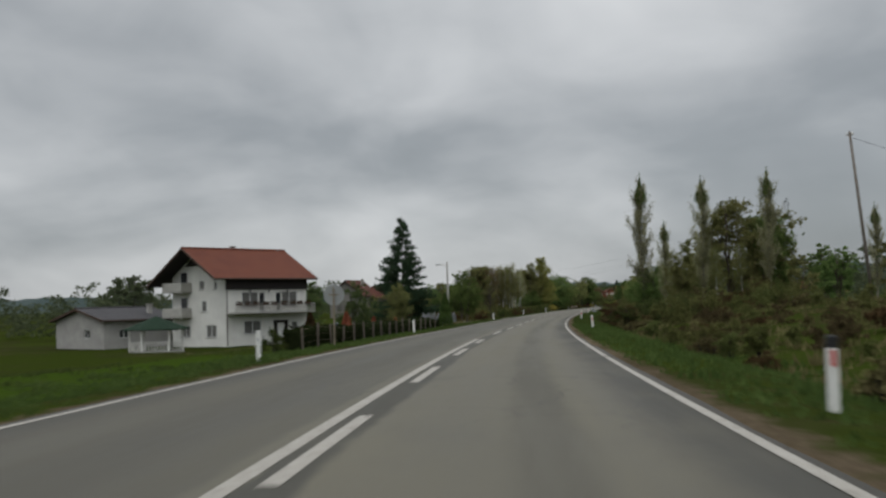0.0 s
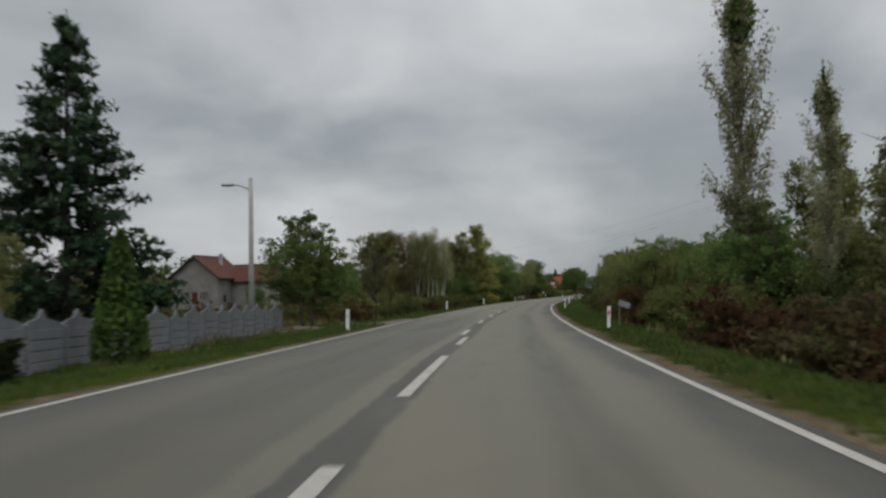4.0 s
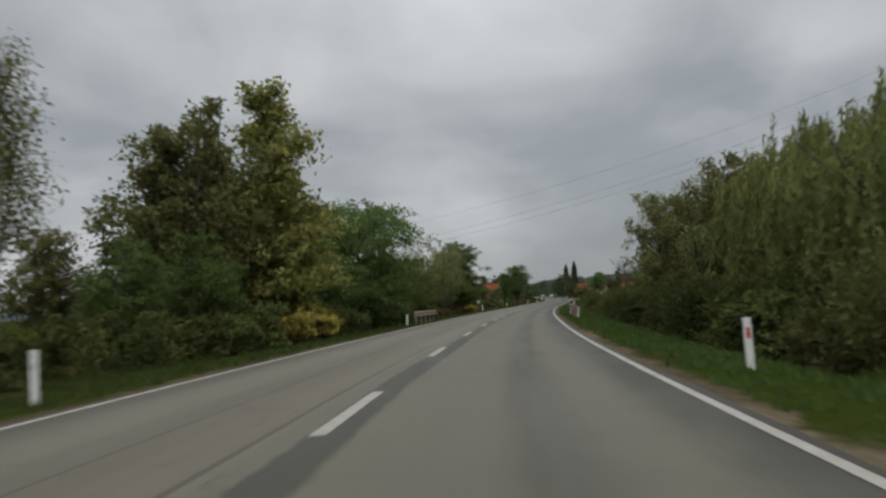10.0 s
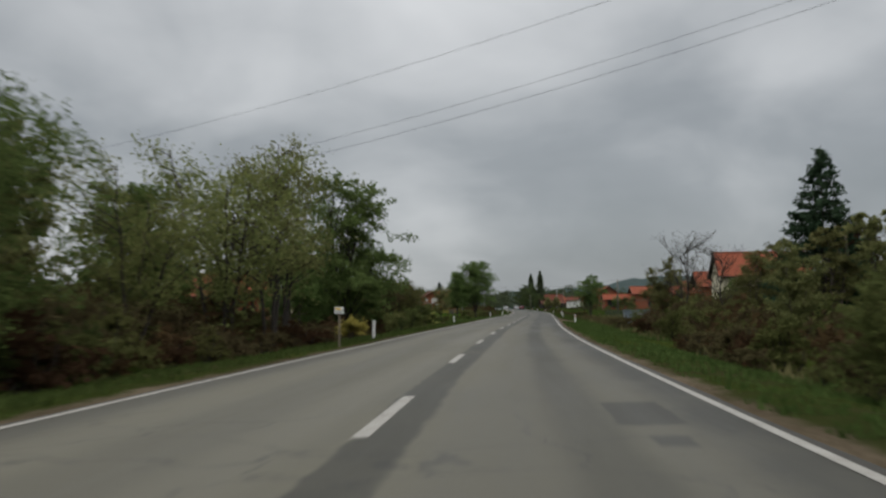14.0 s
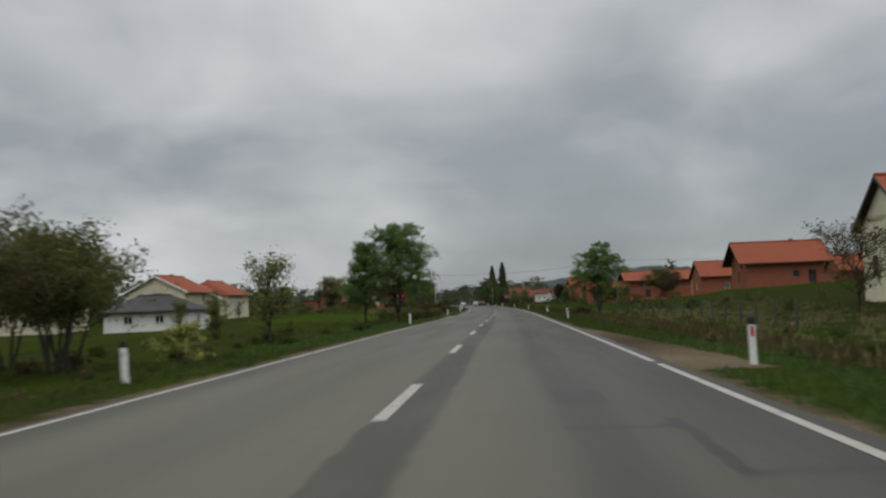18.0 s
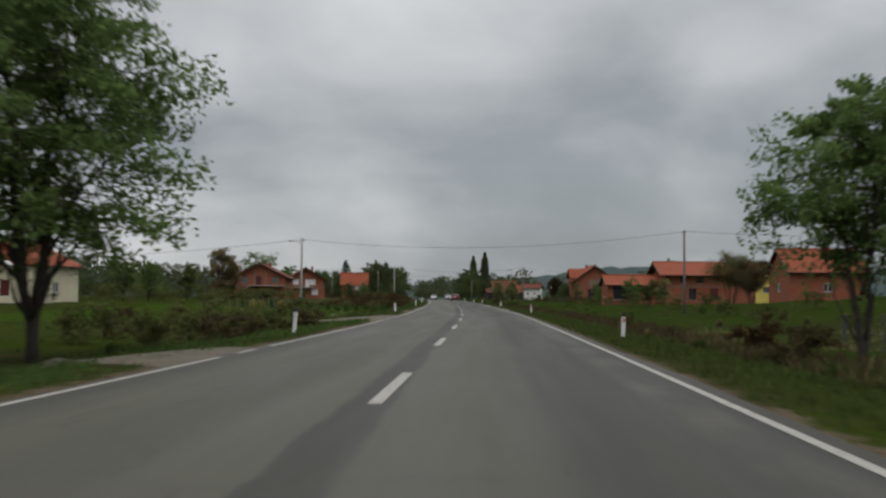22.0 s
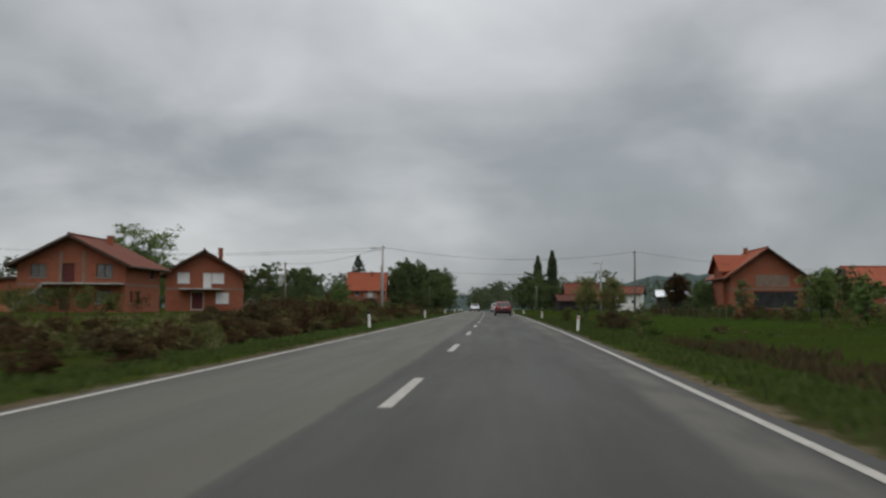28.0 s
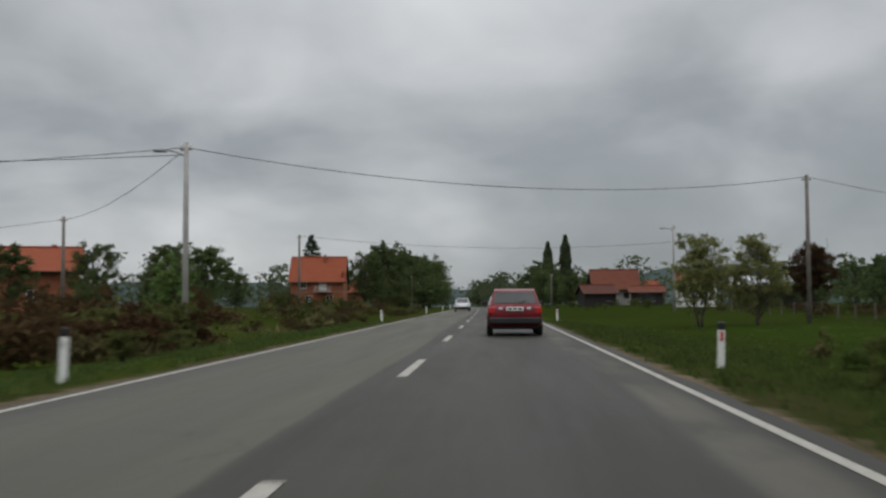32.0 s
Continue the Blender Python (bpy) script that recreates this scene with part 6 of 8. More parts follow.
part("canopy", Geo().box(-5.6, -2.0, 2.3, -4.53, 2.6, 2.46, 0.02), CONCRETE, h)
h.matrix_basis = at(676, -31.7, 0.05, 102)
h = house("orange brick house with bright tile roof and white balcony door", 9.4, 8.0, 4.9, 8.9, B, ROOF_ORANGE, [
    ("front", 1.0, 2.9, 1.3, 2.0, "shutter"), ("front", -2.4, 3.2, 1.1, 1.2, "window"), ("front", -1.5, 0.8, 1.2, 1.2, "window"), ("front", 2.2, 0.8, 1.2, 1.2, "window"), ("right", 0, 1.0, 1.2, 1.2, "window"), ("right", 0, 5.2, 1.2, 1.2, "window")], FRAMEWHITE, 0.6, 0.4, (0.12, -0.1), ((2.5, 2.7),))
balcony(h, -0.4, 2.6, -5.2, -4.0, 2.75, CONCRETE, 0.9, False)
h.matrix_basis = at(824, -28.8, 0.3, 2)
h = house("brick house with red roof among trees", 9.0, 8.0, 4.5, 6.8, B, ROOF_ORANGE, [("front", 0, 0.9, 1.4, 1.3, "window"), ("right", 0, 0.9, 1.4, 1.3, "window")])
h.matrix_basis = at(745, -48.0, 0.0, 20)

h = house("small flat brick annex beside the unfinished house", 5.0, 4.0, 2.9, 3.1, B, CONCRETE, [("left", 0, 0.8, 1.0, 1.0, "window")], FRAMEBROWN, 0.3, 0.3, None, name="annex")
h.matrix_basis = at(662, -46.8, 0.1, 90)

# houses on the right
h = house("cream house with orange tile roof above the road", 11.5, 9.0, 4.7, 7.6, PLASTER_CREAM, ROOF_ORANGE, [("left", -2.2, 1.2, 1.2, 1.3, "window"), ("left", 1.6, 3.8, 1.0, 1.3, "window"), ("front", -3, 3.2, 1.2, 1.3, "window"), ("front", 1, 3.2, 1.2, 1.3, "window"), ("front", -1, 0.9, 1.4, 1.3, "window")], FRAMEBROWN)
h.matrix_basis = at(430.5, 32.0, -0.5, 0)
h = house("unfinished orange brick house with orange tile roof", 11.6, 9.0, 4.3, 7.1, B, ROOF_ORANGE, [("front", 1.6, 1.6, 0.9, 1.0, "window"), ("front", 4.0, 0.6, 1.2, 2.0, "window"), ("left", 0, 0.8, 1.0, 2.0, "door"), ("left", 1.5, 3.0, 1.0, 1.2, "window")], FRAMEBROWN, 0.9, 1.3, (0.2, 0.0))
h.matrix_basis = at(524, 44.0, -0.1, 0)
h = house("brick house with orange tile roof and yellow gable", 10.5, 9.0, 4.0, 6.9, B, ROOF_ORANGE, [("front", 0, 1.0, 1.2, 1.2, "window"), ("left", 0, 1.0, 1.2, 1.2, "window")], FRAMEWHITE)
h.matrix_basis = at(586, 50.6, 1.0, 0)
h = house("bright yellow house with orange tile roof", 8.0, 8.5, 4.0, 6.6, PLASTER_YELLOW, ROOF_ORANGE, [("left", 0, 1.0, 1.2, 1.2, "window"), ("left", 0, 3.8, 1.0, 1.0, "window"), ("front", 1, 1.0, 1.2, 1.2, "window")], FRAMEWHITE)
h.matrix_basis = at(640, 60.0, 1.3, 84)
h = house("long unfinished brick house with wide orange roof", 15.0, 9.6, 4.7, 6.6, B, ROOF_ORANGE, [("front", -4.6, 3.0, 0.9, 1.1, "window"), ("front", -1.8, 3.0, 1.4, 1.1, "window"), ("front", 3.4, 3.0, 1.4, 1.1, "window"), ("front", -3.0, 0.3, 1.3, 1.9, "window"), ("front", 0.6, 0.2, 1.4, 2.0, "door"), ("left", 0, 2.9, 1.2, 1.2, "window"), ("left", -2.4, 0.6, 1.2, 1.2, "window")], FRAMEBROWN, 1.1, 1.2, (0.2, 0.0), ((2.4, 2.6),))
h.matrix_basis = at(618, 43.0, 0.75, 0)
h = house("low brick outbuilding with orange tile roof", 9.2, 6.0, 2.9, 4.3, B, ROOF_ORANGE, [("front", -2.5, 0.3, 2.4, 2.2, "window"), ("front", 2.0, 0.8, 1.0, 1.0, "window"), ("left", 0, 0.8, 1.0, 1.0, "window")], FRAMEBROWN, 0.6, 0.5, None, (), "outbuilding")
h.matrix_basis = at(617, 30.6, 0.75, 0)
# the wide low window is dark glass put in place of a shaded open bay
h = house("unfinished brick house with tall orange gable roof", 11.0, 9.6, 4.6, 8.0, B, ROOF_ORANGE, [("left", -3.5, 0.8, 0.9, 1.0, "window"), ("left", 1.2, 0.1, 5.8, 2.2, "window"), ("back", 2.4, 0.8, 1.2, 1.2, "window"), ("back", -1.4, 3.0, 1.2, 1.2, "window")], FRAMEBROWN, 0.9, 1.0, (0.15, 0.1), ((2.5, 2.7),))
part("block_patch", Geo().box(-5.53, -3.0, 2.9, -5.502, 1.4, 4.5), BLOCKGREY, h, "grey block infill in the gable")
X0, X1, y0, y1 = -3.6, 2.0, 4.8, 5.3
part("side_wing", Geo().box(X0, y0 - 0.2, -1.8, X1, y1, 5.3), B, h)
wr = Geo()
for sg in (-1, 1):
    xm = (X0 + X1) / 2
    v = [(xm, 0.6, 7.4), (xm, y1 + 0.7, 7.4), (xm + sg * 3.6, y1 + 0.7, 5.0), (xm + sg * 3.6, 0.6, 5.0)]
    v += [(p[0], p[1], p[2] - 0.18) for p in v]
    f = [(0, 1, 2, 3), (4, 7, 6, 5), (3, 2, 6, 7), (0, 3, 7, 4), (1, 5, 6, 2)]
    wr.add(v, f if sg < 0 else [q[::-1] for q in f], [(0, 3), (7, 3), (7, 0), (0, 0)] * 2)
part("wing_roof", wr, ROOF_ORANGE, h)
part("wing_gable", Geo().add([(X0, y1 - 0.1, 5.3), (X1, y1 - 0.1, 5.3), ((X0 + X1) / 2, y1 - 0.1, 7.2), (X0, y1, 5.3), (X1, y1, 5.3), ((X0 + X1) / 2, y1, 7.2)], [(0, 1, 2), (5, 4, 3), (0, 2, 5, 3), (2, 1, 4, 5)]), B, h)
h.matrix_basis = at(704, 37.4, 0.9, 90)
h = house("brick house with orange roof behind shrubs", 10.0, 8.0, 3.8, 6.2, B, ROOF_ORANGE, [("front", 0, 1.0, 1.2, 1.2, "window"), ("left", 0, 1.0, 1.2, 1.2, "window")])
h.matrix_basis = at(712, 57.0, 0.9, 0)
h = house("old farmhouse with dark red tile roofs and grey-white walls", 8.2, 8.0, 3.4, 6.6, PLASTER_GREY, ROOF_OLD, [("front", -2, 0.9, 1.1, 1.1, "window"), ("front", 2, 0.9, 1.1, 1.1, "window"), ("left", 0, 0.9, 1.1, 1.1, "window")], FRAMEBROWN, 1.0, 0.8)
h.matrix_basis = at(846, 27.5, 0.45, 0)
h = house("low dark farm shed with rusty tile roof", 6.2, 5.0, 2.3, 3.6, DARKWOOD, ROOF_RUST, [("front", 1.5, 0.6, 1.0, 1.0, "window")], FRAMEBROWN, 0.6, 0.5, None, name="farm_shed")
h.matrix_basis = at(838, 23.2, 0.4, 10)
h = house("open lean-to shed with rusty red roof", 6.0, 5.0, 2.2, 3.2, DARKWOOD, ROOF_OLD, [("front", 0, 0.3, 3.0, 1.7, "window")], FRAMEBROWN, 0.6, 0.5, None, name="farm_shed")
h.matrix_basis = at(836, 32.5, 0.45, -8)
h = house("small white house with red roof and dark gable", 5.4, 6.0, 3.2, 4.5, PLASTER_WHITE, ROOF_OLD, [("front", -1.2, 1.0, 0.6, 0.6, "window"), ("front", 1.0, 1.0, 0.6, 0.6, "window"), ("right", 0, 0.9, 1.0, 1.0, "window")], FRAMEBROWN, 0.6, 0.5, None)
h.matrix_basis = at(788, 32.0, 0.6, -15)
h = house("long barn with pale sheet metal roof", 14.0, 7.0, 2.7, 4.0, DARKWOOD, TIN, [("front", -3, 0.2, 2.4, 2.0, "window")], FRAMEBROWN, 0.4, 0.4, None, name="barn")
h.matrix_basis = at(800, 47.0, 0.55, -8)
for s, u, turn, rf, wl_, hh in ((905, 34, 10, ROOF_ORANGE, B, 6.4), (930, -36, 0, ROOF_ORANGE, B, 6.8), (960, 52, 0, ROOF_ORANGE, PLASTER_CREAM, 7.0), (640, 66, 10, ROOF_ORANGE, PLASTER_CREAM, 6.5), (560, 70, 0, ROOF_ORANGE, B, 7.0)):
    h = house("distant village house with orange tile roof", 10.0, 8.5, hh * 0.62, hh, wl_, rf, [("front", -2, 1.0, 1.2, 1.2, "window"), ("front", 2, 1.0, 1.2, 1.2, "window"), ("left", 0, 1.0, 1.2, 1.2, "window")])
    h.matrix_basis = at(s, u, 0.0, turn)

# ---- poles, wires, rails, signs ----


def utility_pole(label, height, mat=WOODPOLE, lamp=False, fittings=True):
    t = thing("utility_pole", label, "utility pole")
    part("pole", Geo().tube([(0, 0, -0.6), (0, 0, height * 0.5), (0, 0, height)], [0.15, 0.125, 0.1], 10), mat, t, smooth=True)
    if fittings:
        part("crossarm", Geo().box(-0.26, -0.04, height - 0.3, 0.26, 0.04, height - 0.23, 0.01), GALV, t)
        for x in (-0.21, 0.21):
            part("insulator", Geo().tube([(x, 0, height - 0.22), (x, 0, height - 0.14), (x, 0, height - 0.06)], [0.03, 0.055, 0.03], 7), PLASTER_WHITE, t)
    if lamp:
        arm = part("lamp_arm", Geo().tube([(-0.08, 0, height - 0.55), (-0.5, 0, height - 0.36), (-0.85, 0, height - 0.3)], [0.03, 0.028, 0.026], 6), GALV, t)
        part("lamp_head", Geo().box(-1.4, -0.12, height - 0.38, -0.82, 0.12, height - 0.24, 0.04), SIGNBACK, arm)
    return t


def wire(p, q, sag, label="black overhead cable hanging between poles", r=0.022, n=14):
    p, q, r = Vector(p), Vector(q), r * 0.7
    pts = [p.lerp(q, k / n) - Vector((0, 0, sag * 4 * (k / n) * (1 - k / n))) for k in range(n + 1)]
    return tagged(new("overhead_cable", Geo().tube(pts, [r] * (n + 1), 5).mesh("overhead_cable", WIRE)), label, "cable", "overhead cables")


def top_of(s, u, z):
    m = at(s, u)
    return (m.translation.x, m.translation.y, m.translation.z + z)


utility_pole("grey street lamp pole beside the concrete fence", 6.9 - rise(136, -10.9), CONCRETE, True, False).matrix_basis = at(136, -10.9, 0, 0)
utility_pole("old leaning wooden utility pole on the bank", 13.0).matrix_basis = at(95, 26.9, 0, 0) @ pose(0, 0, 0, 0, -5, 0)
utility_pole("concrete utility pole with street lamp in the field", 7.0 - rise(547, -16.3), CONCRETE, True).matrix_basis = at(547, -16.3, 0, 0)
utility_pole("wooden utility pole beside brick houses", 7.75 - rise(541, 21.8)).matrix_basis = at(541, 21.8, 0, 0)
utility_pole("concrete utility pole with street lamp and cables", 7.7 - rise(674.8, -11.4), CONCRETE, True).matrix_basis = at(674.8, -11.4, 0, 0)
utility_pole("wooden utility pole in the meadow", 8.1 - rise(691.9, 19.1)).matrix_basis = at(691.9, 19.1, 0, 0)
utility_pole("grey pole with round lamp head near fruit trees", 8.9 - rise(742, 20.4), CONCRETE, True).matrix_basis = at(742, 20.4, 0, 0)
utility_pole("thin wooden pole behind the orange house", 7.8).matrix_basis = at(735, -17.4, 0, 0)
utility_pole("wooden pole beside hedges", 6.9 - rise(701.6, -27.5)).matrix_basis = at(701.6, -27.5, 0, 0)
utility_pole("distant wooden utility pole", 7.5).matrix_basis = at(880, -15.0, 0, 0)
utility_pole("distant wooden utility pole", 7.5).matrix_basis = at(872, 17.0, 0, 0)
A, Bp, C, Dp = top_of(547, -16.3, 6.85 - rise(547, -16.3)), top_of(541, 21.8, 7.6 - rise(541, 21.8)), top_of(674.8, -11.4, 7.5 - rise(674.8, -11.4)), top_of(691.9, 19.1, 8.0 - rise(691.9, 19.1))
wire(A, Bp, 1.2)
wire(A, top_of(560, -75, 6.0), 1.4)
wire(Bp, top_of(536, 70, 7.5), 1.0)
wire(C, Dp, 1.2)
wire(Dp, top_of(720, 62, 7.0), 0.9)
wire(C, top_of(680, -62, 7.5), 0.8)
wire(C, top_of(701.6, -27.5, 6.7 - rise(701.6, -27.5)), 0.6)
wire((C[0], C[1], C[2] - 0.3), top_of(660, -60, 7.0), 1.0)
wire(top_of(701.6, -27.5, 6.7 - rise(701.6, -27.5)), top_of(715, -70, 6.0), 0.8)
wire(top_of(735, -17.4, 7.7), top_of(742, 20.4, 7.2), 0.9)
wire(top_of(95, 25.8, 12.6), top_of(150, 70, 12.5), 0.9)


def pylon(label, h):
    t = thing("power_pylon", label, "pylon")
    legs = [(-1, -1), (1, -1), (1, 1), (-1, 1)]
    w = lambda z: 1.7 * (1 - z / h) + 0.28  # noqa: E731
    for x, y in legs:
        part("leg", Geo().tube([(x * w(0), y * w(0), -0.4), (x * w(h), y * w(h), h)], [0.06, 0.04], 4), STEELGREY, t)
    br = Geo()
    zs = [h * (1 - (1 - k / 11) ** 1.15) for k in range(12)]
    for a, b in zip(zs, zs[1:]):
        for k in range(4):
            p, q = legs[k], legs[(k + 1) % 4]
            br.tube([(p[0] * w(a), p[1] * w(a), a), (q[0] * w(b), q[1] * w(b), b)], [0.022, 0.022], 3)
            br.tube([(q[0] * w(a), q[1] * w(a), a), (p[0] * w(b), p[1] * w(b), b)], [0.022, 0.022], 3)
    part("bracing", br, STEELGREY, t)
    for z, L in ((h * 0.7, 3.0), (h * 0.83, 2.6), (h * 0.95, 2.0)):
        for sx in (-1, 1):
            arm = Geo().tube([(sx * w(z), 0, z), (sx * L, 0, z + 0.1)], [0.06, 0.04], 4).tube([(sx * w(z), 0, z + 0.8), (sx * L, 0, z + 0.1)], [0.05, 0.04], 4)
            a = part("arm", arm, STEELGREY, t)
            part("insulator_string", Geo().tube([(sx * L, 0, z + 0.1 - 0.18 * k) for k in range(7)], [0.06, 0.13, 0.06, 0.13, 0.06, 0.13, 0.05], 6), SIGNBACK, a)
    return t


pylon("grey steel lattice power pylon above the scrub", 28.0).matrix_basis = at(309, 48.6, 0, 67)
far_end = at(358, -61)
utility_pole("tall wooden line pole standing behind the trees", 9.6).matrix_basis = far_end
for ds, z in ((0.0, 23.4), (1.8, 24.4), (-2.2, 26.2)):
    p0, q0 = Vector(top_of(309.6 + ds, 48.6, z - rise(309, 48.6))), Vector(top_of(397 + ds, -150, z - rise(397, -150)))
    mid = p0.lerp(q0, 0.55) - Vector((0, 0, 16.83))
    wire(p0, mid, 5.14, "thin high-voltage conductor crossing high over the road", 0.013, 30)


def guard_rail(label, s0, s1, u, side):
    """A steel beam on posts whose ends dip to the ground."""
    t = thing("guard_rail", label, "guard rail", "guard rails")
    prof = [(0, 0.155), (0.07, 0.125), (0.08, 0.1), (0.07, 0.075), (-0.005, 0.035), (-0.005, -0.035), (0.07, -0.075), (0.08, -0.1), (0.07, -0.125), (0, -0.155), (-0.012, -0.15), (0.055, -0.1), (-0.02, -0.03), (-0.02, 0.03), (0.055, 0.1), (-0.012, 0.15)]
    n = len(prof)
    st = [(s0, 0.55)] + [(s0 + (s1 - 2.2 - s0) * k / 5, 0.55) for k in range(1, 6)] + [(s1, 0.1)]
    v, f = [], []
    for s, z in st:
        m = at(s, u)
        zz = float(road_z(s)) + z
        x, y, th = line(s)
        for d, h in prof:
            uu = u - side * d
            v.append((float(x + uu * math.cos(th)), float(y - uu * math.sin(th)), zz + h))
    for k in range(len(st) - 1):
        f += [(k * n + j, k * n + (j + 1) % n, (k + 1) * n + (j + 1) % n, (k + 1) * n + j) for j in range(n)]
    f += [tuple(range(n)), tuple((len(st) - 1) * n + j for j in range(n))[::-1]]
    ob = new("beam", mesh_of("beam", v, f, GALV))
    ob.parent = t
    for k in range(5):
        s = s0 + 0.9 + (s1 - 2.6 - s0 - 0.9) * k / 4
        p = part("post", Geo().box(-0.06, -0.05, -0.7, 0.06, 0.05, 0.64, 0.008), GALV, t)
        p.matrix_basis = Matrix.Translation((0, 0, 0)) @ at(s, u + side * 0.09) @ Matrix.Translation((0, 0, float(road_z(s) - land(s, u + side * 0.09))))
    return t


guard_rail("galvanised steel guard rail at a culvert", 263.9, 277.6, -4.6, -1)
# the beam on the right dips at its far end too, and has a folded near end
guard_rail("galvanised steel guard rail at a culvert with folded end", 264.8, 277.8, 4.7, 1)
for s, u in ((263.9, -4.6), (264.8, 4.7)):
    m = at(s, u)
    ends = new("end_plate", Geo().box(-0.07, -0.25, 0.34, 0.07, 0.02, 0.74, 0.02).mesh("end_plate", GALV))
    ends.parent = [o for o in bpy.data.objects if o.name.startswith("guard_rail") and o.parent is None][0 if u < 0 else 1]
    ends.matrix_basis = m @ Matrix.Translation((0, 0, float(road_z(s) - land(s, u))))


def round_sign(label, dia, height):
    t = thing("road_sign", label, "road sign")
    part("post", Geo().tube([(0, 0, -0.5), (0, 0, height + dia * 0.35)], [0.035, 0.035], 8), GALV, t)
    part("plate", Geo().tube([(0, 0.05, height), (0, 0.075, height)], [dia / 2, dia / 2], 24), SIGNBACK, t, "grey back of a round sign")
    part("face", Geo().tube([(0, 0.0755, height), (0, 0.078, height)], [dia / 2 - 0.01, dia / 2 - 0.01], 24), SIGNRED, t)
    part("clamp", Geo().box(-0.2, 0.03, height - 0.02, 0.2, 0.05, height + 0.02), GALV, t)
    return t


round_sign("round road sign seen from behind on a grey post", 0.86, 2.1).matrix_basis = at(53.5, -6.1, 0.0, 0)


def board_sign(label, w, h, height, stripe):
    t = thing("board_sign", label, "sign")
    part("post", Geo().tube([(0, 0, -0.5), (0, 0, height)], [0.03, 0.03], 8), GALV, t)
    b = part("board", Geo().box(-w / 2, -0.06, height - h, w / 2, -0.03, height, 0.006), SIGNWHITE, t)
    part("stripe", Geo().box(-w * 0.42, -0.066, height - h * 0.4, w * 0.2, -0.061, height - h * 0.12), stripe, b)
    for k in range(2):
        part("text_bar", Geo().box(-w * 0.4, -0.066, height - h * (0.62 + 0.22 * k), w * (0.38 - 0.1 * k), -0.061, height - h * (0.52 + 0.22 * k)), SIGNBACK, b)
    return t


board_sign("small white board sign on a grey post in the grass", 0.3, 0.22, 1.3, SIGNYELLOW).matrix_basis = at(315.4, -4.45, 0.0, 0)
GREYBOARD = plain("weathered_grey_board", (0.17, 0.155, 0.13), 0.9, var=0.35, scale=3)
t = thing("notice_stand", "weathered grey wooden board on leaning posts among birches", "sign")
for x, lean in ((-0.28, 4), (0.26, -7)):
    part("post", Geo().box(-0.04, -0.04, -0.5, 0.04, 0.04, 1.75, 0.01, pose(x, 0, 0, 0, lean, 0)), FENCEWOOD, t)
for k in range(3):
    part("board", Geo().box(-0.4, -0.075, 0.95 + 0.26 * k, 0.38, -0.045, 1.19 + 0.26 * k, 0.008, pose(0, 0, 0, 0, 5 + k, 0)), GREYBOARD, t)
t.matrix_basis = at(225.0, -11.0, 0.0, 0)
t = thing("junction_sign", "small white sign plate on a leaning post", "sign")
part("post", Geo().tube([(0, 0, -0.4), (0.05, 0, 1.5)], [0.03, 0.03], 8), GALV, t)
part("plate", Geo().box(-0.5, -0.05, 1.2, 0.4, -0.03, 1.6, 0.006, pose(0, 0, 0, 0, 18, 0)), SIGNBACK, t)
t.matrix_basis = at(133, 6.0, 0.1, 20) @ Matrix.Diagonal((0.62, 0.62, 0.62, 1))

# ---- hedge, fences and garden ----
HEDGE = leafy("clipped_hedge_leaves", (0.014, 0.024, 0.01), (0.026, 0.038, 0.016), (0.04, 0.052, 0.022), gain=0.85)
hedge = thing("hedge", "dark clipped garden hedge along the fence", "hedge")
rng = np.random.RandomState(8)
for k in range(11):
    s0, s1 = 56 + k * 4.6, 56 + (k + 1) * 4.6
    n = 3000
    ss, uu = rng.uniform(s0, s1, n), -8.4 + rng.uniform(-0.5, 0.5, n)
    hh = 0.86 + 0.08 * math.sin(k * 1.7)
    zz = rng.uniform(0.0, 1.0, n) ** 0.7 * hh + rng.normal(size=n) * 0.06
    x, y = spots(ss, uu)
    v, f = leaf_cards(np.stack([x, y, land(ss, uu) + zz], 1), 0.15, rng)
    ob = new("hedge_section", mesh_of("hedge_section", v, f, HEDGE))
    ob.parent = hedge
    core = Geo().box(-0.38, -2.24, -0.1, 0.38, 2.24, hh * 0.9, 0.08)
    co = part("twig_core", core, HEDGE, ob)
    co.matrix_basis = at((s0 + s1) / 2, -8.4)
fence = thing("garden_fence", "row of weathered posts with wire in front of a hedge", "fence", kind="")
for k in range(17):
    s = 54.5 + k * 2.95
    p = part("fence_post", Geo().box(-0.045, -0.045, -0.5, 0.045, 0.045, 0.98 + 0.05 * (k * 5 % 3), 0.015), FENCEWOOD, fence)
    p.matrix_basis = at(s, -7.65) @ pose(0, 0, 0, (k * 7 % 5 - 2) * 1.2, (k * 3 % 5 - 2) * 1.2, 0)
for z in (0.3, 0.6, 0.9):
    pts = [top_of(s, -7.65, z) for s in np.arange(54.5, 102.5, 2.95)]
    part("fence_wire", Geo().tube(pts, [0.0035] * len(pts), 3), GALV, fence)


FENCEGREY = plain("blue_grey_concrete", (0.15, 0.158, 0.165), 0.9, var=0.25, scale=1.2, bump=0.3)


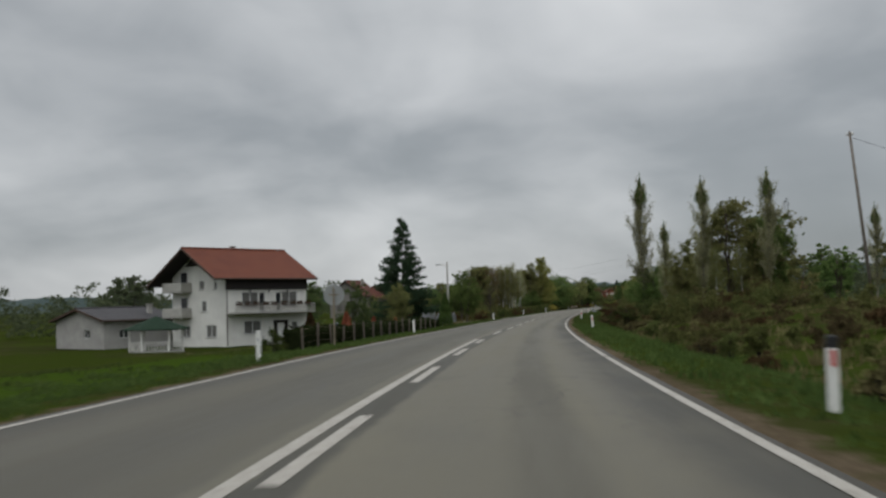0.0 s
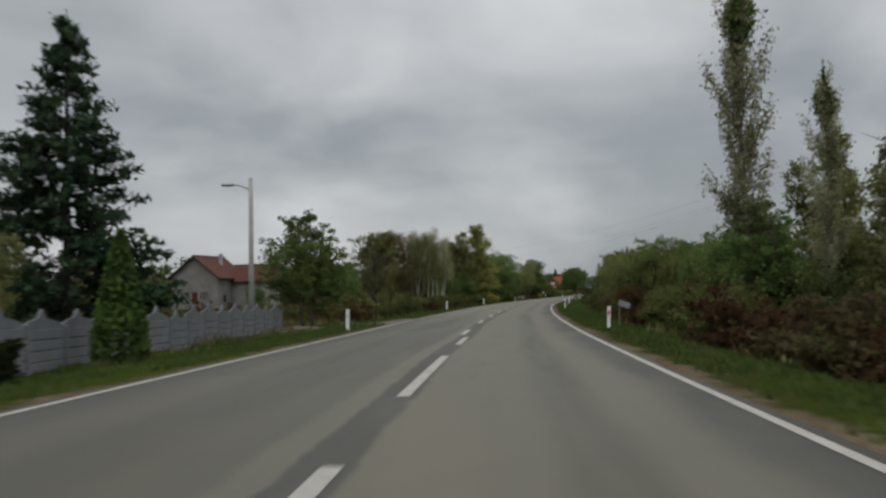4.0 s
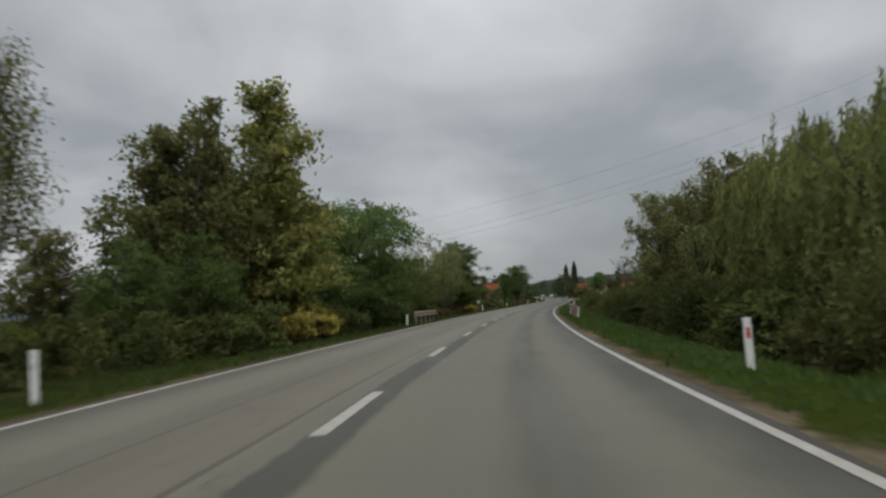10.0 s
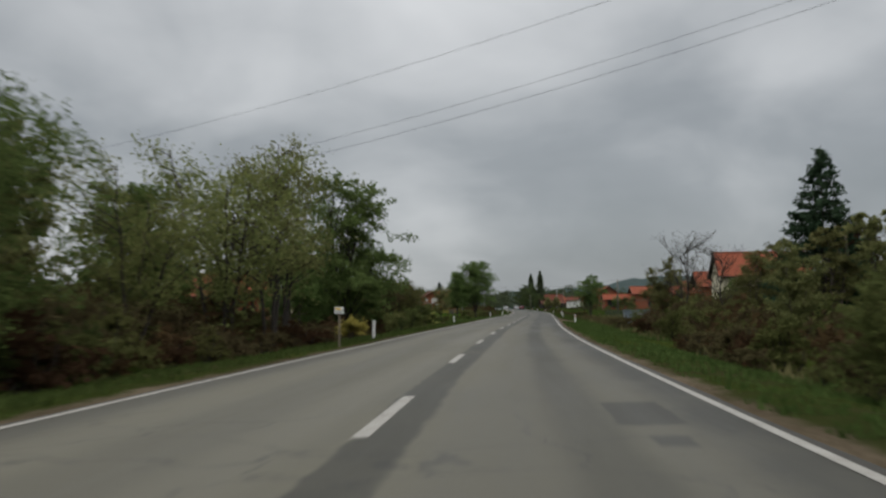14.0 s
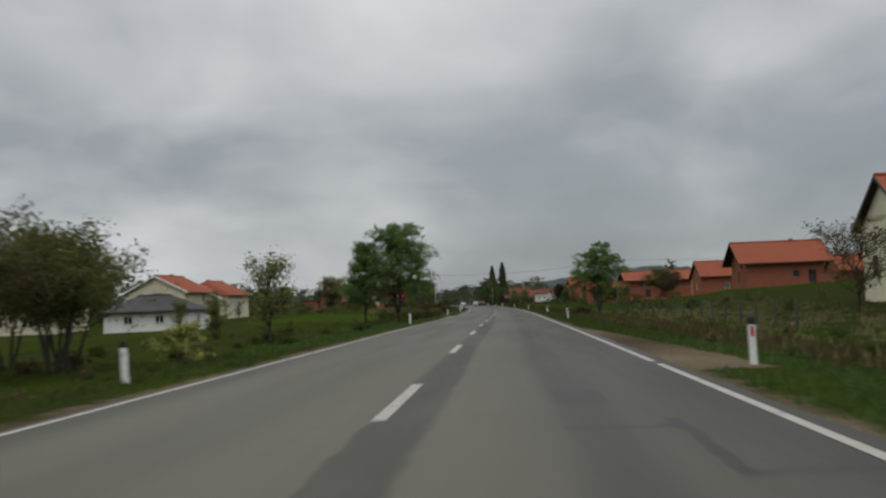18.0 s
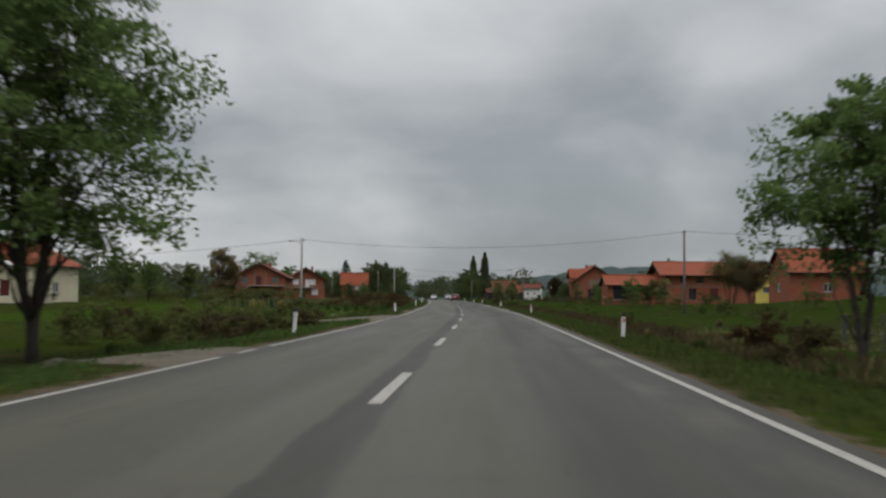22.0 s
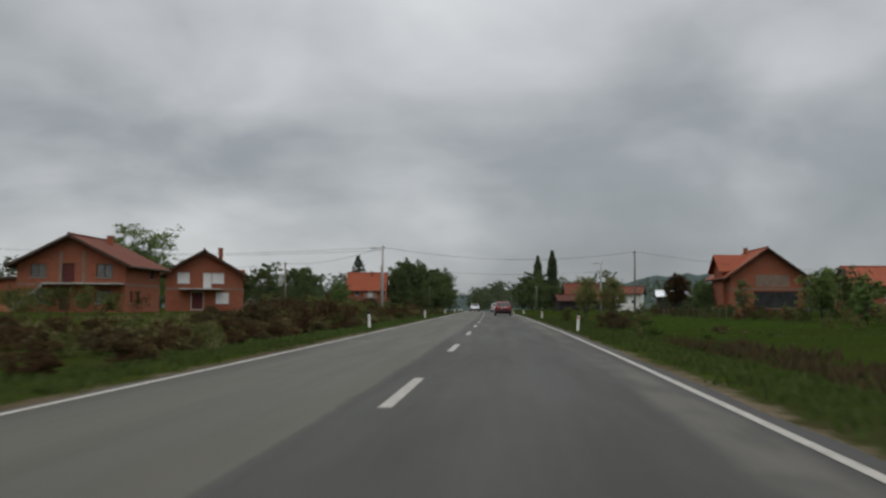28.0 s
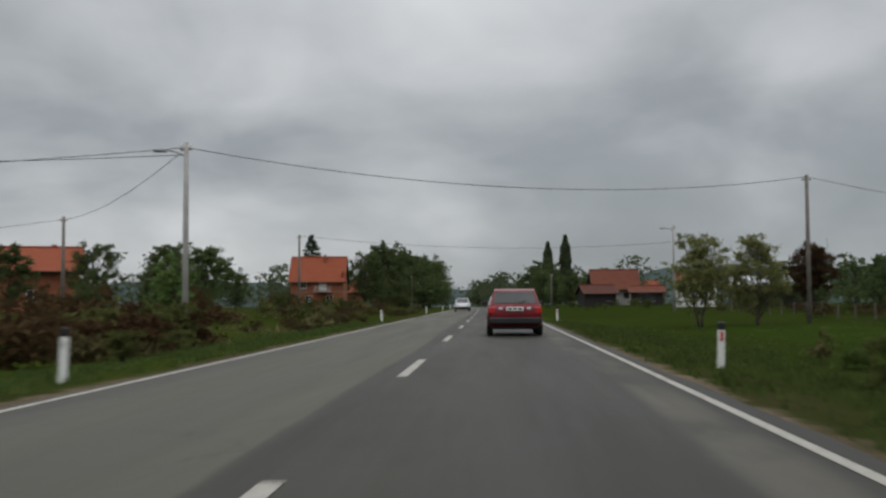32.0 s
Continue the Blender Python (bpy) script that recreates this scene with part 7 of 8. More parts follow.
def concrete_fence():
    t = thing("concrete_fence", "pale grey concrete panel fence with pointed tops", "fence")
    for k in range(17):
        s0, s1 = 102.4 + k * 2.3, 102.4 + (k + 1) * 2.3
        if k == 6:
            continue
        u0 = -8.9 - 0.05 * (k * 2.42)
        m = at((s0 + s1) / 2, u0)
        hgt = 1.0
        for j in range(4):
            p = part("panel", Geo().box(-0.04, -1.16, hgt * j / 4 + 0.01, 0.04, 1.2, hgt * (j + 1) / 4 - 0.012, 0.012), FENCEGREY, t)
            p.matrix_basis = m
        post = Geo().box(-0.09, 1.2, -0.5, 0.09, 1.3, hgt + 0.05, 0.01)
        p = part("panel_post", post, FENCEGREY, t)
        p.matrix_basis = m
        top_g = Geo()
        prof = [(-1.2, 0), (-0.95, 0.12), (-0.55, 0.2), (-0.25, 0.24), (-0.1, 0.38), (0, 0.46), (0.1, 0.38), (0.25, 0.24), (0.55, 0.2), (0.95, 0.12), (1.2, 0)]
        v = [(d, y, hgt + z) for d in (-0.03, 0.03) for y, z in prof]
        n = len(prof)
        top_g.add(v, [tuple(range(n)), tuple(range(2 * n - 1, n - 1, -1))] + [(j, n + j, n + (j + 1) % n, (j + 1) % n) for j in range(n)])
        p = part("pointed_top", top_g, FENCEGREY, t)
        p.matrix_basis = m
    return t


concrete_fence()
PL.put("thuja", 112.0, -8.0, 3.4, wide=0.95)
PL.put("dcone", 117.5, -22.8, 3.5)
for s, u, hh in ((82, -11.6, 1.5), (91, -11, 1.3), (80.4, -10.9, 1.8), (98, -10.5, 1.3)):
    PL.put("rcone" if hh != 1.5 else "thuja", s, u, hh)
PL.put("sh_green", 53.5, -8.6, 1.25, wide=0.8)


def wire_fence(label, s0, s1, u, n, h=1.5, mat=CONCRETE):
    t = thing("wire_fence", label, "fence")
    for k in range(n):
        s = s0 + (s1 - s0) * k / (n - 1)
        p = part("fence_post", Geo().box(-0.05, -0.05, -0.4, 0.05, 0.05, h, 0.01), mat, t)
        p.matrix_basis = at(s, u) @ pose(0, 0, 0, (k * 7 % 5 - 2) * 1.0, (k * 3 % 5 - 2) * 1.0, 0)
    for z in (0.25, 0.6, 0.95, h - 0.1):
        pts = [top_of(s0 + (s1 - s0) * k / (n - 1), u, z) for k in range(n)]
        part("fence_wire", Geo().tube(pts, [0.0035] * n, 3), mat, t)
    return t


FENCEGREEN = plain("dark_green_fence_paint", (0.05, 0.056, 0.05), 0.6)
wire_fence("dark green wire fence along the meadow", 405, 475, 13.5, 20, 1.25, FENCEGREEN)
wire_fence("low wire fence along a hedge near houses", 660, 740, 25.0, 24, 1.1, FENCEWOOD)
wire_fence("wire fence round a garden in the field", 520, 552, -18, 12, 1.2, FENCEWOOD)
t = thing("garden_shed", "small grey-blue sheet metal shed in the meadow", "shed")
part("wall_panel", Geo().box(-1.6, -1.1, -0.3, 1.6, 1.1, 1.75, 0.03), plain("grey_blue_sheet", (0.17, 0.21, 0.24), 0.6, 0.2), t)
part("roof", Geo().box(-1.75, -1.25, 1.75, 1.75, 1.25, 1.83, 0.02), plain("grey_blue_roof_sheet", (0.2, 0.24, 0.27), 0.5, 0.3), t)
part("door", Geo().box(-0.5, -1.14, 0.0, 0.4, -1.1, 1.6, 0.01), SIGNBACK, t)
t.matrix_basis = at(379.5, 11.1, -0.05, 0) @ Matrix.Diagonal((0.8, 0.8, 0.72, 1))

# ---- cars ----


def car(name, label, paint, estate=True, facing=1, lights=True):
    """A car about 4.2 m long, its rear at -y, built from shaped cross-sections."""
    t = thing(name, label, "car")
    Wd = 0.84
    # stations: y, lower z, waist z, half width
    body = [(-2.08, 0.42, 0.78, 0.7), (-2.0, 0.3, 0.93, 0.8), (-1.4, 0.24, 0.97, Wd), (0, 0.22, 0.95, Wd), (1.2, 0.24, 0.9, Wd), (1.85, 0.28, 0.76, 0.78), (2.05, 0.38, 0.62, 0.66)]
    if not estate:
        body = [(-2.15, 0.42, 0.8, 0.7), (-2.08, 0.32, 0.98, 0.8), (-1.4, 0.24, 1.0, Wd), (0, 0.22, 0.95, Wd), (1.2, 0.24, 0.9, Wd), (1.85, 0.28, 0.76, 0.78), (2.1, 0.38, 0.62, 0.66)]
    v, f = [], []
    for y, z0, z1, w in body:
        mid = z0 + (z1 - z0) * 0.55
        ring = [(-w * 0.86, z0), (-w, z0 + 0.1), (-w, mid), (-w * 0.95, z1), (-w * 0.5, z1 + 0.02), (w * 0.5, z1 + 0.02), (w * 0.95, z1), (w, mid), (w, z0 + 0.1), (w * 0.86, z0)]
        v += [(x, y, z) for x, z in ring]
    n = 10
    for k in range(len(body) - 1):
        f += [(k * n + j, k * n + (j + 1) % n, (k + 1) * n + (j + 1) % n, (k + 1) * n + j) for j in range(n)]
    f += [tuple(range(n))[::-1], tuple((len(body) - 1) * n + j for j in range(n))]
    ob = new("body", mesh_of("body", v, f, paint, None, True))
    ob.parent = t
    if estate:
        cab = [(-1.98, 0.93, 0.72), (-1.72, 1.36, 0.62), (-1.3, 1.43, 0.6), (0.1, 1.43, 0.6), (0.95, 0.92, 0.72)]
    else:
        cab = [(-1.45, 0.97, 0.72), (-0.85, 1.36, 0.62), (-0.5, 1.42, 0.6), (0.15, 1.42, 0.6), (0.98, 0.92, 0.72)]
    v, f = [], []
    for y, z, w in cab:
        v += [(-w, y, z), (w, y, z)]
    k = len(cab)
    low = [(-0.76, y, 0.93) for y, z, w in cab] + [(0.76, y, 0.93) for y, z, w in cab]
    v += low
    f += [(2 * j, 2 * j + 1, 2 * j + 3, 2 * j + 2) for j in range(k - 1)]
    f += [(2 * j, 2 * j + 2, 2 * k + j + 1, 2 * k + j) for j in range(k - 1)] + [(2 * j + 1, 3 * k + j, 3 * k + j + 1, 2 * j + 3) for j in range(k - 1)]
    cabin = new("cabin", mesh_of("cabin", v, f, paint))
    cabin.parent = t
    # glass lies a little proud of the cabin's openings
    a, b = cab[0], cab[1]
    lerp = lambda p, q, r: (p[0] + (q[0] - p[0]) * r, p[1] + (q[1] - p[1]) * r, p[2] + (q[2] - p[2]) * r)  # noqa: E731
    lo, hi = lerp(a, b, 0.12), lerp(a, b, 0.9)

    def glass(name, q):
        nrm = (Vector(q[1]) - Vector(q[0])).cross(Vector(q[3]) - Vector(q[0])).normalized() * 0.012
        vv = [tuple(Vector(p) + nrm) for p in q] + [tuple(Vector(p) - nrm) for p in q]
        part(name, Geo().add(vv, [(0, 1, 2, 3), (7, 6, 5, 4), (0, 4, 5, 1), (1, 5, 6, 2), (2, 6, 7, 3), (3, 7, 4, 0)]), GLASS, t)

    glass("rear_window", [(-lo[2] * 0.9, lo[0], lo[1]), (lo[2] * 0.9, lo[0], lo[1]), (hi[2] * 0.9, hi[0], hi[1]), (-hi[2] * 0.9, hi[0], hi[1])])
    a, b = cab[-1], cab[-2]
    lo, hi = lerp(a, b, 0.1), lerp(a, b, 0.92)
    glass("windscreen", [(lo[2] * 0.9, lo[0], lo[1]), (-lo[2] * 0.9, lo[0], lo[1]), (-hi[2] * 0.9, hi[0], hi[1]), (hi[2] * 0.9, hi[0], hi[1])])
    for sg in (-1, 1):
        y0, y1 = cab[1][0] + 0.1, cab[-2][0]
        glass("side_window", [(sg * 0.745, y0 - 0.15, 0.99), (sg * 0.745, y1 + 0.55, 0.99), (sg * 0.625, y1, 1.35), (sg * 0.625, y0 + 0.1, 1.35)][:: 1 if sg > 0 else -1])
        part("tail_lamp", Geo().box(sg * 0.8 - 0.2 * (sg > 0), -2.09 if estate else -2.16, 0.66, sg * 0.8 + 0.2 * (sg < 0), -1.96, 0.88, 0.03), LAMPRED, t)
        part("headlamp", Geo().box(sg * 0.72 - 0.28 * (sg > 0), 1.86, 0.6, sg * 0.72 + 0.28 * (sg < 0), 2.06, 0.74, 0.03), SILVER_REFLECT, t)
        part("mirror", Geo().box(sg * 0.82 - 0.02, 0.62, 0.94, sg * 0.82 + 0.16 * sg, 0.74, 1.07, 0.03), BLACK, t)
        for y in (-1.3, 1.28):
            w = part("wheel", Geo().tube([(sg * 0.66, y, 0.3), (sg * 0.7, y, 0.3), (sg * 0.82, y, 0.3), (sg * 0.85, y, 0.3)], [0.27, 0.3, 0.3, 0.27], 18), TYRE, t)
            part("rim", Geo().tube([(sg * 0.84, y, 0.3), (sg * 0.862, y, 0.3)], [0.19, 0.16], 14), CHROME, w)
    yb = body[0][0]
    part("rear_bumper", Geo().box(-0.8, yb - 0.05, 0.36, 0.8, yb + 0.14, 0.56, 0.04), BLACK if estate else paint, t)
    part("front_bumper", Geo().box(-0.78, 1.95, 0.3, 0.78, 2.13, 0.5, 0.04), BLACK if estate else paint, t)
    zp = 0.76 if estate else 0.62
    pl = part("number_plate", Geo().box(-0.26, yb - 0.065, zp, 0.26, yb + 0.09, zp + 0.11, 0.006), SIGNWHITE, t)
    for x0, x1 in ((-0.2, -0.1), (-0.05, 0.05), (0.1, 0.2)):
        part("plate_bar", Geo().box(x0, yb - 0.07, zp + 0.03, x1, yb - 0.066, zp + 0.08), BLACK, pl)
    part("floor_pan", Geo().box(-0.7, -1.9, 0.2, 0.7, 1.8, 0.3, 0.02), BLACK, t)
    return t


def on_road(s, u, turn=0):
    x, y, th = line(s)
    return pose(float(x + u * math.cos(th)), float(y - u * math.sin(th)), float(road_z(s)) + 0.002, 0, 0, turn - math.degrees(th))


c = car("red_estate_car", "dark red estate car driving ahead on the road", CARRED, True)
c.matrix_basis = on_road(665.5, 1.95)
part("wiper", Geo().tube([(0.1, -2.0, 0.99), (0.35, -1.93, 1.08)], [0.012, 0.01], 4), BLACK, c)
for sg in (-1, 1):
    part("reversing_lamp", Geo().box(sg * 0.42 - 0.06, -2.1, 0.79, sg * 0.42 + 0.06, -1.98, 0.86, 0.01), SILVER_REFLECT, c)
car("silver_saloon_car", "silver saloon car farther ahead on the road", CARSILVER, False).matrix_basis = on_road(720, 1.9)
car("silver_hatchback", "silver hatchback coming towards on the other lane", CARSILVER, True).matrix_basis = on_road(747, -1.6, 180)
car("parked_car", "grey-blue car parked behind the garden hedge", CARBLUE, True).matrix_basis = at(126, -21.9, 0.4, 70)

# ---- single trees ----
TREES = """spruce 122.5 -13.9 11.4|poplar 135.8 12 16.6|poplar 129.7 18.3 15.4|poplar 126.3 24.8 15.6|poplar 130.5 14.2 10.6|poplar 170 46 15
olive2 140 17 9|olive2 190 17.3 5|green2 175 15.8 4.9|olive 170 16.2 4.7|acacia2 181 16.8 5.2
green 230 -30.2 6.4|olive 240 -30.5 6.8|green2 235.4 -26.4 6.6|olive 228 -32.5 5.6|olive 205 -26.3 3.6|green 200 -28.7 3|green 250 -65 6.5|olive 262 -69 7|green 275 -73 7.4|olive 240 -63 6.5|green2 256 -74 7.5
acacia2 231 17.2 8.9|olive 132 21.5 13|green2 133 25.2 11.6|olive2 138 27 12.5|birch 124 19 7.5|birch 127 22 8|olive2 126 15.5 6.5|green 146 15 6.5|olive 150 20 6.5|green 128 32 7|olive 120 36 7|green 142 34 8|olive2 150 30 8|green2 118 44 6|olive 122 27 6|green 136 12.5 5.5
bare 154.7 -7.8 4.5|young 168 -8.8 4.2|green 144 -9.9 6.1|olive 130 -16.8 3.3|olive2 128 -18.2 3.1|midT2 113 -17 4.4|olive2 112.5 -12.4 4.0|olive2 115 -13.2 3.8|midT 150 -33 6|midT3 150 -40 6.4|midT 138 -31.5 4.5|green 188 -17 4.6|olive 196 -20 5
alder2 215 -17.2 9.4|alder 216.6 -16.2 9.3|alder 218.4 -17.6 9.5|alder2 217 -19.4 9.2|alder 220 -15.6 9.2|alder2 221.5 -18.5 9.6|birch 219.9 -12.5 9.7|birch2 223.8 -12.5 10.4|birch 226 -13.9 10|birch2 222 -14.8 9.7|birch 229 -11.9 9.4|birch2 231.5 -13.5 9|birch 227.5 -15.8 9.4|birch 218.4 -13.5 9.2|birch2 224.6 -11.1 9.2|birch2 220.8 -13.9 9.9|birch3 220.5 -18 9.6|birch3 225 -19.5 9.8|olive2 233 -16 8.8|birch 221.5 -11.5 8.4
ygreen 250.7 -9.6 12.3|olive2 247 -11.9 10.9|olive 246 -12.6 9.4|green 243 -10.6 4.6|green 239.5 -12.4 4.2|green2 255 -10.6 8.2|olive 243 -17 5|green 236 -19 5|olive 258 -13 8|green 251.5 -13.5 8.5
acacia2 276 -9.2 8.8|acacia2 270.5 -9.6 8.3|acacia 266 -11 7.8|olive 274 -14 7.5|green 262 -10 6|green 284 -11 5
acacia2 300 -9.8 5.8|green 297 -10.2 4.1|thin 292 -11 4.3|bare2 288 -12 5|grey_willow 312 -10.2 6|green2 319 -13.2 6.2|green 330 -15.5 5.4|alder2 304 -11.6 6.2|olive2 308 -13 6.8|olive2 313 -14.5 7.4|olive2 301 -13 5.6|grey_willow 319 -9.4 7.9|thin 322.5 -8.4 8.1|grey_willow 325.5 -10.6 8.7|thin 329 -9.6 8.6|acacia 343.6 -9.4 9.4|acacia2 346 -9.6 5.6|green 340 -11.5 5.4|green 349 -12 5
sallow 376 -10.4 3.6|sallow2 384 -12.5 4.2|sallow 391.5 -12.4 4.3|sallow2 387 -15 4.6|sallow2 371 -11.5 4.2|olive2 366 -12 4.6|sallow 380 -15 4.4|sallow2 398 -15.6 3.9|sallow 394 -15.6 4.6|sallow 388 -11.2 4.0|olive2 425 -17 2.6
young 408.8 -9.9 4.2|acacia1 461.6 -9.2 9.5|darkcone 459.3 -12.1 7.6|bare2 485 -35 2.8|bare2 509 -38 3|bare2 526 -40 3|bare2 536 -39 3|young 440 -24 2.6|round 520 -66 7|round 540 -72 7.5|green 505 -62 6
willow 240 13.8 8|willow 233 13.8 7.6|willow 246 15.5 8.2|willow 226 17.5 7.2|green 236 20.5 8.5|green2 243 22 8.5|olive 228 23 8|green 218 22 6.5|acacia2 225 16 6.6|olive2 251 12 7.6|olive 257 13 7|thin 252 10.6 7.4|green 258 14.5 8|alder2 270.5 10.4 7.8|alder2 267.5 11.5 7.4|alder2 269 12.6 7.2|thin 273 11 7.6|green 276 13 6|olive 273 15 7|green 262 16.5 8|olive 300 16 4.4|green 306 18.5 5.3|green 283 15 5.4|green 212 24 5.5
spruce 344.5 18.8 10.6|pale 313 13.3 7.6|bare2 361.8 13.2 7.0|bare2 357 15 5.8|olive 352 16.5 4.9|olive 341 18.5 5.6|green 333 21 5.4|olive 339 20.5 6.3|darkred 347 21 6.6|olive2 349 17.6 5.6|olive2 329 13.5 4.2|olive2 365 12 5.2|green 385 30 6.5|green2 400 36 7.5|green 418 42 7
apple 420 20.9 5.3|acacia3 464.2 10.3 6.9|green 425 28 5|sallow2 561 34 5|sh_green 600 30 4|green 612 29.5 4.6|olive 604 33 4.2|green 636 28.5 3.6|round 655 31 4|sh_green 660 36 4.5
olive 684.5 31 4.4|green2 690 42.5 6.4|olive 684.5 38.7 5|olive 692.8 16.4 4.9|olive 691.2 12.9 4.9|green 706 31 4.5|green 716 32.5 5|round 728 36 5|green 693 47 4.5|darkred 734.9 32.4 7|green 756 36 6|round 770 44 7|green 764 52 6|green 745 40 5.5
acacia2 689 -43.2 11.6|green2 692 -38 7.6|green 712 -36 6|round 811 -51.6 11.9|round 704 -26 3.6|green 700 -19.5 4.5|olive 735 -38 7.5|green 748 -34 8|green 770 -36 9|olive 790 -40 10|green 705 -48 8|green2 725 -52 9|round 665 -55 8|russet 588.6 -32.8 7.8|round 585 -42.5 5.6|round 592 -48 6.2|round 685 -77 10.6|sallow 567.6 33.6 7.2|sallow2 566 35.5 6.4|round 600 -60 8|green 720 -44 7|green 730 -30 5|olive 745 -26 5
spruce 842 -33 15|olive 866 -25 13|green 880 -20.5 16|green2 893 -23 17|round 905 -18 16|green 915 -25 17|olive 925 -14 15|green2 940 -19 17|green 955 -13 16.5|round 970 -18 17|green 990 -14 17|olive 1010 -15 14|round 858 -17 6.5|green 1035 -16 15|green 870 -34 11|round 890 -38 12|olive 910 -40 12
green 880 26 8|olive 900 24 9|green2 925 22 10|round 950 26 11|green 985 24 12|olive 1010 26 14
lombardy 1030 36.2 27.3|lombardy 1051 31.6 26|round 1030 27 18.5|round 1037 33 17.5|round 1022 23 14.5|round 1044 39 16|round 1060 50 14|green 1030 45 13|green 1100 -30 16|round 1150 -20 16|green2 1180 -40 17|round 1185 10 14|green2 1190 -8 13|round 1181 185 32""".replace("\n", "|")
for row in TREES.split("|"):
    key, s, u, hgt = row.split()
    s, u = float(s), float(u)
    if s > 700 and key in ("green", "green2", "round", "olive"):
        key = {"green": "midT", "green2": "midT3", "round": "midT2", "olive": "midT"}[key]
    if (abs(u) > (25 if 100 < s < 260 else 17) or s > 780) and key + "_far" in PL.made:
        key += "_far"
    PL.put(key, s, u, float(hgt) - rise(s, u), wide={1181.0: 0.5, 464.2: 0.78, 168.0: 0.6, 113.0: 0.72, 122.5: 0.95}.get(s))

# ---- shrubs and scrub, stretch by stretch: from s to s, from u to u, how many, heights, kinds ----
SCRUB = [
    (154, 192, -8.5, -24, 64, 0.8, 1.9, "sh_olive sh_red sh_mid sh_olive sh_red sh_mid"),
    (188, 212, -7.6, -19, 26, 1.2, 2.6, "sh_olive sh_red sh_mid sh_olive sh_brown sh_olive"),
    (172, 240, -7.8, -14, 40, 1.0, 2.2, "sh_mid sh_green sh_olive"),
    (238, 264, -7.4, -12, 22, 1.2, 2.6, "sh_green sh_mid sh_olive"),
    (261, 285, -8.6, -17, 26, 1.5, 3.0, "sh_green sh_green sh_olive"),
    (280, 308, -8.2, -15, 44, 1.7, 3.1, "sh_green sh_mid sh_olive sh_green sh_red"),
    (304, 346, -7.2, -14, 40, 0.7, 1.6, "sh_red sh_brown sh_red sh_olive sh_brown"),
    (302, 330, -9.4, -15, 34, 1.9, 3.1, "sh_red sh_brown sh_olive sh_brown"),
    (346, 376, -7.6, -14, 24, 1.2, 2.8, "sh_olive sh_mid sh_olive sh_green"),
    (376, 404, -7.6, -15, 16, 0.3, 0.6, "weedg weedg weed"),
    (470, 489, -6.9, -12.5, 24, 0.8, 1.5, "sh_olive sh_mid sh_mid sh_brown"),
    (402, 488, -7.4, -11, 14, 0.3, 0.8, "weedg weedg sh_olive"),
    (505, 560, -8.0, -14, 8, 0.25, 0.5, "weedg"),
    (566, 630, -7.4, -18, 84, 0.5, 1.15, "sh_brown sh_red weed sh_olive sh_red"),
    (622, 668, -7.8, -17, 46, 0.6, 1.2, "sh_brown weed weed sh_olive sh_mid"),
    (622, 668, -8.8, -15, 36, 1.4, 2.2, "sh_brown sh_red sh_mid sh_red sh_olive"),
    (680, 780, -8.0, -18, 30, 0.6, 1.6, "sh_brown sh_mid sh_red weed"),
    (14, 118, 8.0, 24, 92, 0.7, 1.6, "sh_brown sh_olive sh_brown sh_olive weed sh_red sh_mid"),
    (100, 180, 8.2, 24, 80, 1.6, 3.6, "sh_olive sh_brown sh_mid sh_green sh_red"),
    (176, 232, 8.2, 17, 50, 1.2, 2.6, "sh_olive sh_green sh_mid sh_green"),
    (222, 262, 8.0, 14, 34, 1.8, 3.8, "sh_green sh_olive sh_mid"),
    (258, 300, 7.6, 15, 40, 2.0, 3.9, "sh_green sh_olive sh_mid"),
    (284, 376, 8.2, 17, 60, 0.9, 2.3, "sh_brown sh_red sh_olive sh_brown sh_mid"),
    (376, 470, 7.2, 13, 46, 0.25, 0.55, "weed weedg weedg weedg"),
    (470, 620, 7.4, 16, 40, 0.25, 0.5, "weedg weedg weedg weed"),
    (610, 668, 8.0, 16, 8, 0.5, 1.0, "weedg sh_olive weed"),
    (655, 745, 24, 32, 22, 0.8, 1.6, "sh_red sh_green sh_brown"),
    (430, 590, 20, 28, 24, 0.8, 1.9, "sh_green sh_olive sh_mid"),
    (346, 373, 11.8, 20, 26, 2.2, 3.2, "sh_brown sh_olive sh_brown sh_mid"),
    (620, 690, 22, 30, 14, 0.8, 1.8, "sh_green sh_olive"),
    (560, 660, -26, -60, 40, 1.4, 3.6, "sh_green sh_olive sh_mid"),
    (470, 560, -62, -80, 20, 2.0, 4.0, "sh_green sh_olive"),
    (700, 860, -14, -40, 30, 1.5, 3.0, "sh_green sh_olive sh_red"),
    (760, 860, 14, 40, 20, 0.8, 1.8, "sh_green sh_mid"),
]
rng = np.random.RandomState(17)
scrub = {}
for s0, s1, u0, u1, n, lo, hi, kinds in SCRUB:
    kinds = kinds.split()
    n = int(n * 1.6)
    for k in range(n):
        s = s0 + (s1 - s0) * (k + rng.rand()) / n
        f = rng.rand() ** 1.3
        key, u, hgt, turn, wide = kinds[rng.randint(len(kinds))], u0 + (u1 - u0) * f, (lo + (hi - lo) * rng.rand()) * (0.75 + 0.45 * f), rng.uniform(0, 360), rng.uniform(0.9, 1.5)
        if hgt > 2.3 and key + "_tall" in PL.made:
            key, wide = key + "_tall", min(wide, 1.15)
        if f < 0.12 and abs(u) < 12:
            PL.put(key, s, u, hgt, turn, wide)
        else:
            gather(PL, key, s, u, hgt, turn, wide, 0.15 if "tall" in key else 0.28, scrub, rng)
spread("scrub", "tangled autumn scrub of green, brown and red bushes", "scrub", scrub)
